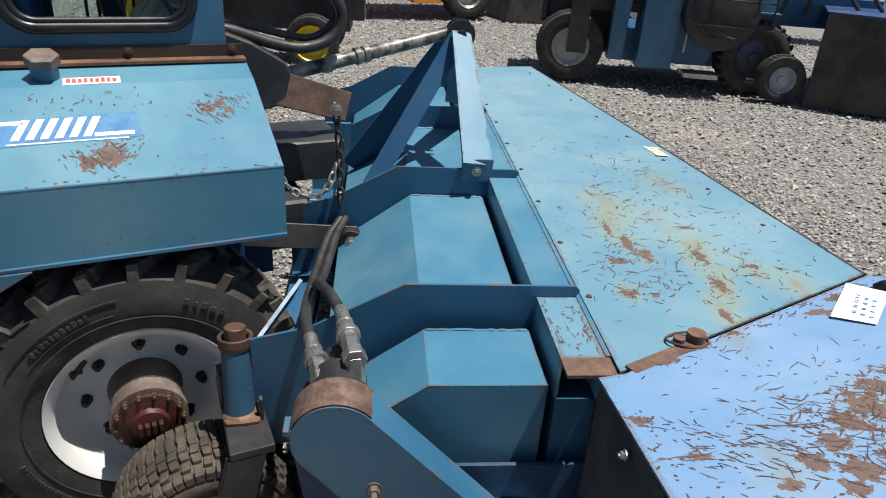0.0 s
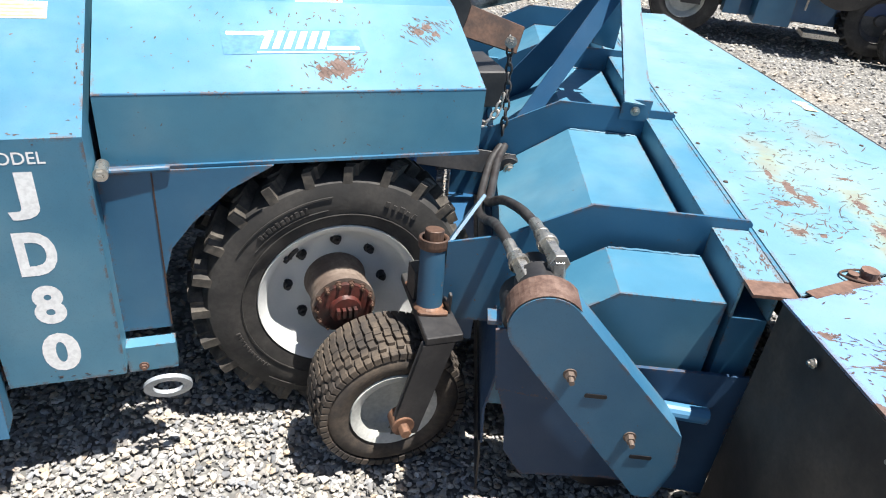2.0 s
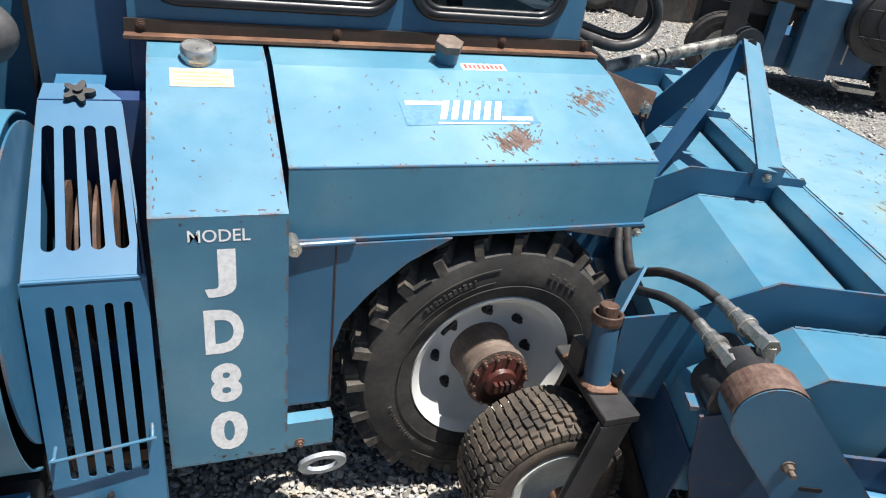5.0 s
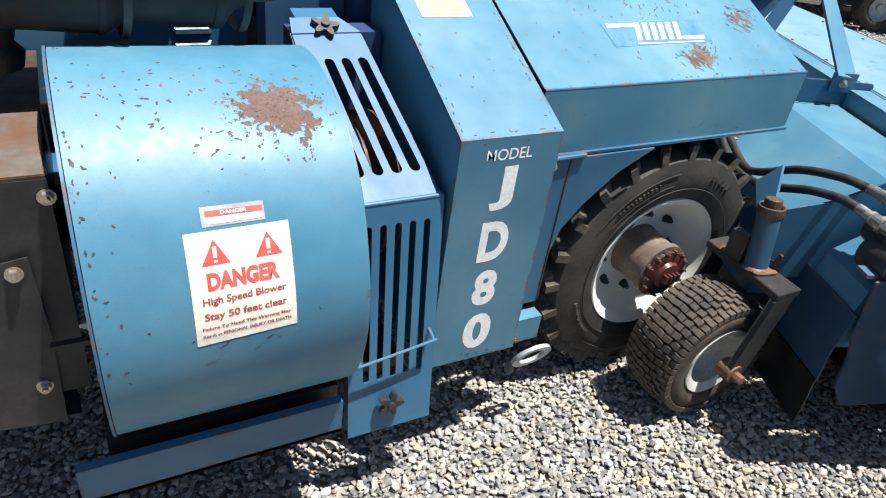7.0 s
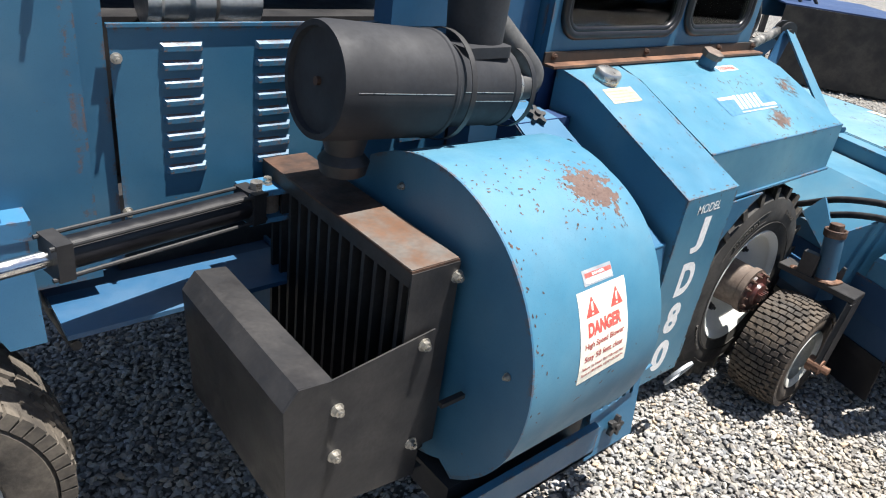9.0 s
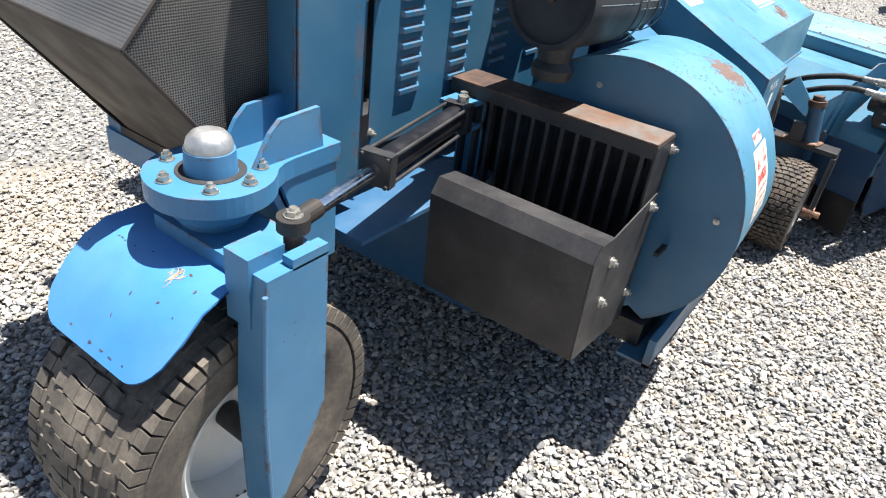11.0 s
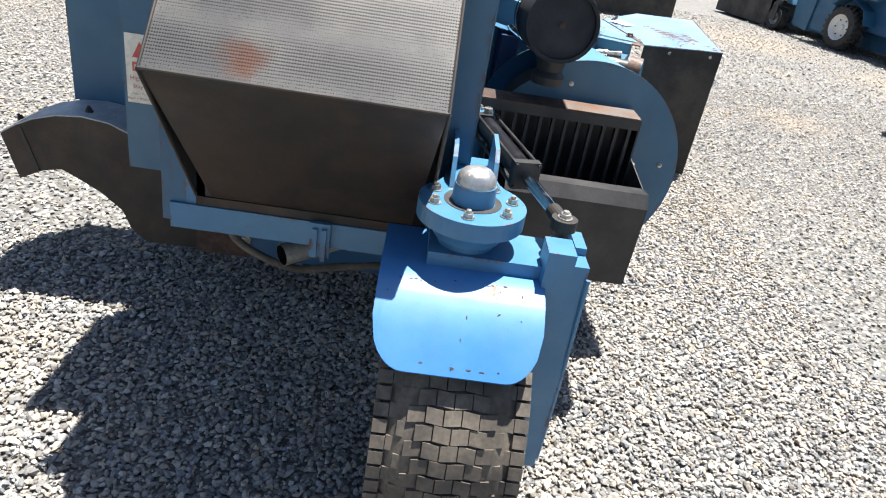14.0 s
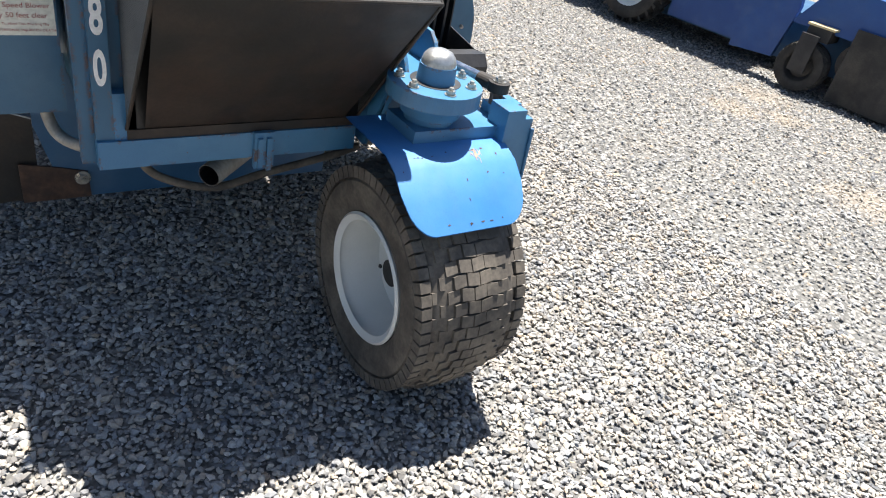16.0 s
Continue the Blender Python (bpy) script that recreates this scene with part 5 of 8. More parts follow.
tube(bm, P1 + Vector((-0.02, 0, -0.03)), P1 + Vector((-0.02, 0, 0.03)), 0.03, segs=20)
part("rod_end", bm, HUB_RUST, cyl, bevel=0.002)
bm = B()
bolt(bm, P0 + Vector((0, 0, 0.016)), (0, 0, 1), 0.015, 0.010)
part("pin", bm, STEEL, cyl)
bm = B()
bolt(bm, P1 + Vector((-0.02, 0, 0.03)), (0, 0, 1), 0.014, 0.010)
part("pin", bm, STEEL, cyl)
bm = B()
box(bm, -1.79, -1.66, 0.745, 0.835, 0.990, 1.004)
box(bm, -1.79, -1.66, 0.745, 0.835, 0.914, 0.928)
box(bm, -1.672, -1.66, 0.745, 0.835, 0.70, 1.004)
part("cylinder_bracket", bm, BLUE_FORK, HV, bevel=0.003)
bm = B()
tube(bm, (-1.76, 0.772, 1.0045), (-1.76, 0.772, 1.024), 0.017, segs=6)
tube(bm, (-1.715, 0.80, 1.0045), (-1.715, 0.80, 1.018), 0.012, segs=6)
part("grease_nipple", bm, STEEL, cyl)

# rear screen housing
SX, SY0, SY1 = -2.692, 0.945, 1.625
bm = B()
v = [(SX, SY0, 1.258), (SX, SY1, 1.258), (-2.350, SY1, 1.62), (-2.350, SY0, 1.62)]
sheet(bm, v)
scr = part("radiator_screen", bm, SCREEN, HV, "grey perforated radiator screen housing")
for y in (SY0, SY1):
    bm = B()
    sheet(bm, [(SX, y, 1.258), (-2.350, y, 1.62), (-2.336, y, 1.62), (-2.336, y, 0.80)])
    part("side_screen", bm, SCREEN, scr)
bm = B()
sheet(bm, [(SX + 0.002, SY0 + 0.002, 1.255), (SX + 0.002, SY1 - 0.002, 1.255), (-2.336, SY1 - 0.045, 0.80), (-2.336, SY0 + 0.045, 0.80)])
part("sloped_floor", bm, BROWN_BLACK, scr, "rust-streaked dark sloping floor")
bm = B()
box(bm, -2.352, -2.30, SY0, SY1, 1.621, 1.76)
part("screen_top", bm, BROWN_BLACK, scr)
bm = B()
box(bm, -2.340, -2.300, SY0, SY1, 0.771, 0.799)
part("screen_sill", bm, BROWN_BLACK, scr)
bm = B()
tube(bm, (SX, SY0, 1.257), (SX, SY1, 1.257), 0.005, segs=8)
for y in (SY0, SY1):
    tube(bm, (SX, y, 1.257), (-2.335, y, 0.80), 0.005, segs=8)
    tube(bm, (SX, y, 1.257), (-2.35, y, 1.62), 0.004, segs=8)
part("edge_rod", bm, BROWN_BLACK, scr)
bm = B()
box(bm, -2.341, -2.336, 0.857, SY0 - 0.001, 0.78, 1.75)
part("rear_filler", bm, BLUE, HV)
bm = B()
box(bm, -2.335, -2.325, SY0, SY1, 0.78, 1.74)
part("radiator_core", bm, BLACK, HV)
bm = B()
box(bm, -2.345, -2.245, 0.95, 1.70, 0.690, 0.770)
box(bm, -2.335, -2.29, 1.60, 1.655, 0.77, 0.90)
part("rear_beam", bm, BLUE_FORK, HV, bevel=0.004)
bm = B()
box(bm, -2.362, -2.345, 1.225, 1.285, 0.66, 0.775)
box(bm, -2.372, -2.36, 1.235, 1.25, 0.655, 0.76)
box(bm, -2.372, -2.36, 1.262, 1.277, 0.665, 0.76)
part("latch_bracket", bm, BLUE_FORK, HV, bevel=0.002)
bm = B()
pipe(bm, [(-2.20, 1.60, 0.70), (-2.20, 1.575, 0.640), (-2.20, 1.512, 0.569), (-2.20, 1.355, 0.514), (-2.20, 1.205, 0.544), (-2.20, 0.95, 0.592), (-2.2, 0.85, 0.62)], 0.013, 10, 6)
part("hydraulic_hose", bm, TYRE_DUSTY, HV, "dusty hose sagging under the rear beam", smooth=True)
bm = B()
box(bm, -2.31, -2.28, 1.69, 1.735, 0.695, 1.66)
box(bm, -2.335, -2.285, 1.655, 1.70, 0.77, 1.66)
post = part("far_post", bm, BLUE, HV, bevel=0.003)
for ch, z in (("J", 1.36), ("D", 1.23), ("8", 1.10), ("0", 0.97)):
    bm = B()
    glyph(bm, ch, -0.015, 0.015, z - 0.048, z + 0.048, lambda x, y: Vector((-2.3375, 1.678 - x, y)), 0.03)
    part("letter", bm, DECAL, post, "white model letter")
bm = B()
box(bm, -2.105, -1.60, 1.735, 1.915, 0.755, 1.55)
cb = part("far_side_box", bm, BLUE, HV, "blue side box with a danger label", bevel=0.004)
def far_label(x, y):
    return Vector((-2.1075, 1.905 - x, 0.972 + y))
bm = B()
sheet(bm, [far_label(0, 0), far_label(0.165, 0), far_label(0.165, 0.21), far_label(0, 0.21)])
fl = part("warning_label", bm, CREAM, cb)
bm = B()
glyph(bm, "DANGER", 0.020, 0.146, 0.098, 0.127, lambda x, y: far_label(x, y) - Vector((0.002, 0, 0)), 0.035)
for cx in (0.045, 0.125):
    sheet(bm, [far_label(cx - 0.024, 0.140) - Vector((0.002, 0, 0)), far_label(cx + 0.024, 0.140) - Vector((0.002, 0, 0)), far_label(cx, 0.188) - Vector((0.002, 0, 0))])
part("red_lettering", bm, RED, fl)
bm = B()
for text, y, s in (("High Speed Blower", 0.077, 0.0185), ("Stay 50 feet clear", 0.052, 0.0185), ("Failure To Heed This Warning May", 0.030, 0.0094), ("Result in PERSONAL INJURY OR DEATH", 0.014, 0.0094)):
    letters(text, s, lambda x, yy: far_label(0.083 + x, y + yy) - Vector((0.002, 0, 0)), bm)
part("small_lettering", bm, INK, fl)
bm = B()
box(bm, -1.405, -1.02, 1.70, 2.43, 0.70, 1.86)
part("far_wing", bm, BLUE, HV, bevel=0.002)
# far-side discharge chute
bm = B()
crest = [(2.625, 0.600), (2.56, 0.642), (2.49, 0.676), (2.40, 0.703), (2.30, 0.713), (2.20, 0.702), (2.113, 0.667), (2.0, 0.600), (1.80, 0.520)]
strip(bm, crest, 0.005, -1.622, -1.408)
ch = part("discharge_chute", bm, CHUTE_GREY, HV, "curved dark discharge chute with worn grey top", smooth=True)
bm = B()
side_line = [(y, z - 0.002) for y, z in crest] + [(1.80, 0.20), (2.08, 0.198), (2.141, 0.252), (2.17, 0.327), (2.25, 0.395), (2.322, 0.436), (2.40, 0.476), (2.476, 0.460), (2.573, 0.411)]
prism(bm, side_line, -1.621, -1.616)
cs = part("chute_side", bm, BROWN_BLACK, ch)
repeat(cs, [(0.207, 0, 0)])
bm = B()
strip(bm, [(2.08, 0.198), (2.141, 0.252), (2.17, 0.327), (2.25, 0.395), (2.322, 0.436), (2.40, 0.476), (2.476, 0.460), (2.573, 0.411)], 0.004, -1.615, -1.41)
part("chute_floor", bm, BROWN_BLACK, ch)
bm = B()
prism(bm, [(2.552, 0.628), (2.540, 0.634), (2.488, 0.458), (2.500, 0.452)], -1.6245, -1.6215)
part("outlet_flange", bm, BLACK_DUSTY, ch)
bm = B()
bolt(bm, (-1.56, 2.30, 0.712), (0, 0, 1), 0.012, 0.012)
bl = part("bolt", bm, BLACK_DUSTY, ch)
bm = B()
bolt(bm, (-1.56, 2.57, 0.64), (0, 0.5, 0.86), 0.012, 0.012)
part("bolt", bm, BLACK_DUSTY, ch)
bm = B()
lathe(bm, [(0, 0.034), (0, 0.036), (0.36, 0.036), (0.36, 0.034)], (-2.255, 1.386, 0.590), (0.184, -0.222, 0.020), 28, closed=True)
part("drain_pipe", bm, GREY_PIPE, HV, "open grey pipe under the rear beam", smooth=True)
# Black sleeve that paints the shade inside the open pipe.
bm = B()
lathe(bm, [(0.12, 0.0), (0.12, 0.0335), (0.0, 0.0335), (-0.0006, 0.0352)], (-2.255, 1.386, 0.590), (0.184, -0.222, 0.020), 20)
part("pipe_bore", bm, BLACK, HV, "pipe mouth coloured black for the shade inside")
bm = B()
pipe(bm, [(-2.02, 1.785, 0.752), (-2.024, 1.780, 0.710), (-2.05, 1.768, 0.672), (-2.09, 1.741, 0.655), (-2.16, 1.70, 0.668), (-2.20, 1.66, 0.70)], 0.017, 12, 5)
part("drain_elbow", bm, GREY_PIPE, HV, "grey pipe elbow under the side box", smooth=True)
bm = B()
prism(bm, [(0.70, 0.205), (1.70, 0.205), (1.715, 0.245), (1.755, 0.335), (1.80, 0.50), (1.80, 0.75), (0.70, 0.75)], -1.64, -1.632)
# Floor strip added to block a streak of sun on the ground below.
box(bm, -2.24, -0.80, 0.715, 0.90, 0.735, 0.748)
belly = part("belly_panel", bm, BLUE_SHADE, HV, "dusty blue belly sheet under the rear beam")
bm = B()
prism(bm, [(1.64, 0.205), (1.86, 0.205), (1.86, 0.36), (1.74, 0.335), (1.645, 0.31)], -1.648, -1.6405)
part("flap", bm, RUSTY_DARK, belly, "rust-brown steel flap")
bm = B()
bolt(bm, (-1.648, 1.664, 0.286), (-1, 0, 0), 0.020, 0.014)
part("bolt", bm, STEEL, belly)

# cab
CX0, CX1, CY0, CY1, CZ0, CZ1 = -0.795, 0.500, 0.745, 1.56, 1.29, 2.12
WIN = [(-0.745, -0.105, 1.372, 2.02, 0.075), (-0.050, 0.418, 1.372, 2.02, 0.075)]
bm = B()
holed(bm, (CX0, CX1, CZ0, CZ1), WIN, lambda p, s: (p[0], CY0 + 0.025 * s, p[1]))
bmesh.ops.remove_doubles(bm, verts=bm.verts, dist=0.0004)
cab = part("cab_wall", bm, BLUE, HV, "blue cab wall with rubber-framed windows")
bm = B()
WIN_FAR = [(-0.745, -0.115, 0.955, 2.02, 0.075), (0.0, 0.405, 1.195, 2.02, 0.075)]
holed(bm, (CX0, CX1, 0.90, CZ1), WIN_FAR, lambda p, s: (p[0], CY1 - 0.025 * s, p[1]))
# NAVY here puts the wall's shadow side into its colour.
part("cab_far_wall", bm, NAVY, HV)
bm = B()
box(bm, CX0, CX0 + 0.025, CY0 + 0.027, CY1 - 0.027, CZ0, CZ1)
part("cab_back_wall", bm, BLUE, HV)
bm = B()
holed(bm, (CY0 + 0.027, CY1 - 0.027, CZ0, CZ1), [(CY0 + 0.09, CY1 - 0.09, 1.40, 2.02, 0.07)], lambda p, s: (CX1 - 0.025 * s, p[0], p[1]))
part("cab_front_wall", bm, BLUE, HV)
bm = B()
box(bm, CX0 - 0.04, CX1 + 0.04, CY0 - 0.04, CY1 + 0.04, CZ1, CZ1 + 0.06)
part("cab_roof", bm, BLUE, HV, bevel=0.015, segs=2)
bm = B()
box(bm, CX0, CX1, CY0 + 0.03, CY1 - 0.03, 0.86, 0.90)
box(bm, CX0, CX1, CY0, CY0 + 0.02, 0.90, CZ0 - 0.002)
box(bm, CX0, CX0 + 0.02, CY0 + 0.022, CY1 - 0.027, 0.90, CZ0 - 0.002)
box(bm, CX1 - 0.02, CX1, CY0 + 0.022, CY1 - 0.027, 0.90, CZ0 - 0.002)
part("cab_tub", bm, NAVY, HV)
for wy, holes in ((CY0 - 0.004, WIN), (CY1 + 0.004, WIN_FAR)):
    for x0, x1, z0, z1, r in holes:
        bm = B()
        ring = rounded(x0 + 0.002, x1 - 0.002, z0 + 0.002, z1 - 0.002, r, 8)
        pipe(bm, [(x, wy, z) for x, z in ring + ring[:2]], 0.016, 10, 1)
        ring2 = rounded(x0 + 0.020, x1 - 0.020, z0 + 0.020, z1 - 0.020, r - 0.015, 8)
        pipe(bm, [(x, wy, z) for x, z in ring2 + ring2[:2]], 0.010, 10, 1)
        wf = part("window_seal", bm, BLACK, HV, "black rubber window seal", smooth=True)
        bm = B()
        prism(bm, rounded(x0 + 0.004, x1 - 0.004, z0 + 0.004, z1 - 0.004, r, 8), wy + 0.006, wy + 0.010, "xz")
        pane = part("window_pane", bm, PANE, wf, "tinted window glass")
        pane.visible_shadow = False
# sill
bm = B()
box(bm, CX0 - 0.01, CX1 + 0.045, 0.690, 0.742, 1.284, 1.292)
sill = part("cab_sill", bm, RUST_SILL, HV, "rust-streaked steel sill under the cab", bevel=0.002)
# Dark strip that paints the window seal's shadow along the sill.
bm = B()
box(bm, CX0 - 0.01, CX1 + 0.045, 0.734, 0.742, 1.2925, 1.325)
part("sill_shadow_strip", bm, BROWN_BLACK, sill, "dark strip put in for the window seal's shadow", bevel=0.002)
bm = B()
bolt(bm, (-0.765, 0.734, 1.312), (0, -1, 0), 0.009, 0.008)
b0 = part("bolt", bm, RUSTY_DARK, sill)
repeat(b0, [(0.50, 0, 0), (1.0, 0, 0), (1.28, 0, 0)])
# filler caps
bm = B()
lathe(bm, [(0, 0.056), (0.004, 0.058), (0.006, 0.043), (0.018, 0.041), (0.020, 0.043), (0.042, 0.043), (0.048, 0.038), (0.050, 0.0)], (-0.632, 0.616, 1.248), (0, -0.22, 0.97), 40)
part("filler_cap", bm, CHROME_WORN, HV, "chrome filler cap", smooth=True)
bm = B()
tube(bm, (0.030, 0.655, 1.255), (0.030, 0.640, 1.305), 0.033, segs=28)
fc = part("filler_neck", bm, BLUE, HV, smooth=True)
bm = B()
lathe(bm, [(0, 0.041), (0.022, 0.041), (0.024, 0.036), (0.024, 0.0)], (0.030, 0.640, 1.305), (0, -0.3, 0.95), 6)
part("filler_lid", bm, HUB_RUST, fc, "rusty hexagonal lid", bevel=0.002)

# decals on the sloping tops
TS = (1.255 - 1.105) / (0.60 - 0.272)
def on_hood(x, s, lift=0.0010):
    """x along the machine, s up the slope from its lower edge."""
    c = 1 / math.sqrt(1 + TS * TS)
    return Vector((x, 0.272 + s * c - lift * TS * c, 1.105 + s * TS * c + lift * c))
TB = (1.250 - 1.052) / (0.575 - 0.152)
def on_box(x, s, lift=0.0010):
    c = 1 / math.sqrt(1 + TB * TB)
    return Vector((x, 0.152 + s * c - lift * TB * c, 1.052 + s * TB * c + lift * c))
bm = B()
sheet(bm, [on_hood(-0.145, 0.140), on_hood(0.232, 0.152), on_hood(0.226, 0.245), on_hood(-0.149, 0.232)])
lg = part("maker_emblem", bm, BAND, hood, "pale blue band with a white emblem")
def slanted(xa, xb, s0, s1, lean):
    """A leaning white bar of the emblem."""
    bm = B()
    sheet(bm, [on_hood(xa, s0, 0.0018), on_hood(xb, s0, 0.0018), on_hood(xb + lean, s1, 0.0018), on_hood(xa + lean, s1, 0.0018)])
    part("emblem_bar", bm, DECAL, lg)
slanted(-0.134, -0.022, 0.217, 0.231, 0.0)
for k in range(6):
    slanted(-0.052 + 0.0305 * k, -0.034 + 0.0305 * k, 0.163, 0.234, 0.026)
slanted(0.126, 0.215, 0.161, 0.174, 0.0)
slanted(-0.060, 0.200, 0.1475, 0.1515, 0.0)
def on_ledge(x, y, lift):
    """The flatter strip behind the kink of the hood."""
    return Vector((x, y, 1.255 + 0.25 * (y - 0.60) + lift))
bm = B()
sheet(bm, [on_ledge(0.068, 0.602, 0.0008), on_ledge(0.203, 0.604, 0.0008), on_ledge(0.203, 0.640, 0.0008), on_ledge(0.068, 0.638, 0.0008)])
st = part("red_caution_strip", bm, DECAL, hood, "small faded red and white strip")
bm = B()
for i in range(9):
    x = 0.076 + 0.0135 * i
    h0 = 0.006 * ((i * 7) % 3) / 3
    sheet(bm, [on_ledge(x, 0.609, 0.0016), on_ledge(x + 0.009, 0.609, 0.0016), on_ledge(x + 0.009, 0.634 - h0, 0.0016), on_ledge(x, 0.634 - h0, 0.0016)])
tagged(part("red_bar", bm, FADED_RED, st), kind="stuff")
bm = B()
sheet(bm, [on_box(-0.70, 0.395), on_box(-0.555, 0.395), on_box(-0.555, 0.46), on_box(-0.70, 0.46)])
st = part("yellow_label", bm, BUFF, tank, "faded yellow paper label")
bm = B()
for i in range(4):
    s = 0.403 + 0.0135 * i
    sheet(bm, [on_box(-0.692, s, 0.0018), on_box(-0.565 - 0.02 * (i % 2), s, 0.0018), on_box(-0.565 - 0.02 * (i % 2), s + 0.005, 0.0018), on_box(-0.692, s + 0.005, 0.0018)])
tagged(part("text_bar", bm, FADED_INK, st), kind="stuff")

# inside the cab
bm = B()
box(bm, -0.76, -0.30, 0.95, 1.38, 0.98, 1.12)
seat = part("driver_seat", bm, SEAT, HV, "black vinyl driver seat", bevel=0.03, segs=3)
bm = B()
prism(bm, [(-0.76, 1.08), (-0.655, 1.10), (-0.70, 1.42), (-0.715, 1.66), (-0.775, 1.66)], 0.96, 1.37, "xz")
part("backrest", bm, SEAT, seat, bevel=0.02, segs=3)
bm = B()
tube(bm, (-0.70, 1.10, 1.338), (-0.575, 1.10, 1.346), 0.014, segs=14)
part("armrest", bm, SEAT, seat, smooth=True)
bm = B()
prism(bm, [(-0.330, 1.484), (-0.318, 1.462), (-0.150, 1.376), (-0.135, 1.40)], 1.09, 1.11, "xz")
lv2 = part("control_lever", bm, BLACK, HV, "black flat control lever", bevel=0.004)
bm = B()
pipe(bm, [(-0.13, 1.10, 0.95), (-0.14, 1.10, 1.30), (-0.145, 1.10, 1.40), (-0.12, 1.10, 1.50)], 0.014, 10, 4)
part("lever_post", bm, BLACK, lv2)
bm = B()
tube(bm, (0.30, 1.15, 0.90), (0.20, 1.15, 1.46), 0.03, segs=16)
col = part("steering_column", bm, BLACK, HV, smooth=True)
bm = B()
prism(bm, [(0.24, 0.90), (0.49, 0.90), (0.49, 1.40), (0.36, 1.40), (0.28, 1.30)], 0.80, 1.50, "xz")
part("console", bm, BLACK, HV, bevel=0.02)
for x in (0.14, 0.18, 0.22, 0.26, 0.30):
    bm = B()
    tube(bm, (x, 1.535, 1.20), (x, 1.535, 2.02), 0.006, segs=8)
    part("guard_bar", bm, BLACK, HV)
# hoses that loop down ahead of the cab
for line, r in (([(0.60, 0.95, 2.05), (0.62, 0.95, 1.85), (0.69, 0.95, 1.69), (0.80, 0.95, 1.55), (0.895, 0.95, 1.43), (0.915, 0.95, 1.36), (0.875, 0.95, 1.295), (0.78, 0.95, 1.268), (0.68, 0.95, 1.285), (0.56, 0.95, 1.325), (0.49, 0.95, 1.34)], 0.019),
                ([(0.505, 0.93, 1.86), (0.57, 0.93, 1.73), (0.66, 0.93, 1.64), (0.80, 0.94, 1.51), (0.885, 0.975, 1.43), (0.905, 0.985, 1.37), (0.87, 0.985, 1.32), (0.79, 0.985, 1.295), (0.60, 0.98, 1.34), (0.50, 0.98, 1.36)], 0.013),
                ([(0.505, 0.99, 1.80), (0.56, 0.99, 1.69), (0.66, 0.99, 1.60), (0.78, 0.99, 1.50), (0.86, 0.99, 1.44)], 0.012)):
    bm = B()
    pipe(bm, line, r, 12, 6)
    part("hydraulic_hose", bm, HOSE, HV, "black hose looping ahead of the cab", smooth=True)

# ---- the sweeper head in front, set askew: its x runs forward, its y across ----
HEAD_POSE = pose(1.034, -0.52, 0, 0, 0, -20.6)
HD = thing("sweeper_head", (1.034, -0.52, 0), "blue steel sweeper head with scratched rusty deck", "sweeper head", turn=-20.6)


def from_world(bm):
    bmesh.ops.transform(bm, matrix=HEAD_POSE.inverted(), verts=bm.verts)
    return bm


bm = B()
deck_line = [(0.0, 0.0), (0.83, 0.44), (0.63, 1.75), (0.424, 3.05), (0.0, 2.95)]
prism(bm, deck_line, 0.884, 0.890, "xy")
deck = part("deck", bm, BLUE_DECK, HD, "faded blue deck sheet with scratches and rust stains", bevel=0.001)
bm = B()
for a, b in zip(deck_line[1:], deck_line[2:4]):
    tube(bm, (*a, 0.884), (*b, 0.884), 0.008, segs=8)
part("deck_lip", bm, BLACK_DUSTY, deck)
bm = B()
lathe(bm, [(0, 0.008), (0.003, 0.007), (0.005, 0.0)], (0.018, 0.30, 0.890), (0, 0, 1), 10)
rv = part("rivet", bm, RUSTY_DARK, deck)
repeat(rv, [(0, 0.30 * i, 0) for i in range(1, 9)])
repeat(rv, [(0.60 - 0.155 * 0.3 * i + 0.13, 0.45 + 0.30 * i - 0.3, 0) for i in range(1, 9)])
bm = B()
sheet(bm, [(0.605, 1.40, 0.8925), (0.65, 1.392, 0.8925), (0.63, 1.505, 0.8925), (0.585, 1.513, 0.8925)])
tg = part("faded_tag", bm, DECAL, deck, "small white tag with dark bars")
bm = B()
for i in range(3):
    sheet(bm, [(0.60, 1.395 + 0.045 * i, 0.8945), (0.645, 1.39 + 0.045 * i, 0.8945), (0.64, 1.41 + 0.045 * i, 0.8945), (0.595, 1.415 + 0.045 * i, 0.8945)])
part("text_bar", bm, BUFF, tg)

# end wing
bm = B()
wing_line = [(-0.052, -0.022), (0.006, -0.012), (0.83, 0.425), (1.25, 0.20), (1.15, -0.29), (-0.046, -0.568)]
prism(bm, wing_line, 0.0, 0.006, "xy")
for v in bm.verts:
    v.co.z += wing_z(v.co.x, v.co.y) - 0.006
wing = part("end_wing", bm, BLUE_WING, HD, "violet-blue hinged end wing with rust scratches", bevel=0.001)
bm = B()
prism(bm, [(0.03, -0.012), (0.20, 0.075), (0.185, 0.105), (0.015, 0.015)], 0.8925, 0.8955, "xy")
part("hinge_strap", bm, RUSTY, wing, "rusty hinge strap")
bm = B()
tube(bm, (0.205, 0.108, 0.892), (0.205, 0.108, 0.915), 0.021, segs=18)
tube(bm, (0.165, 0.103, 0.892), (0.165, 0.103, 0.905), 0.013, segs=14)
hp = part("hinge_pin", bm, RUSTY, wing, "rusty hinge pin", bevel=0.003)
bm = B()
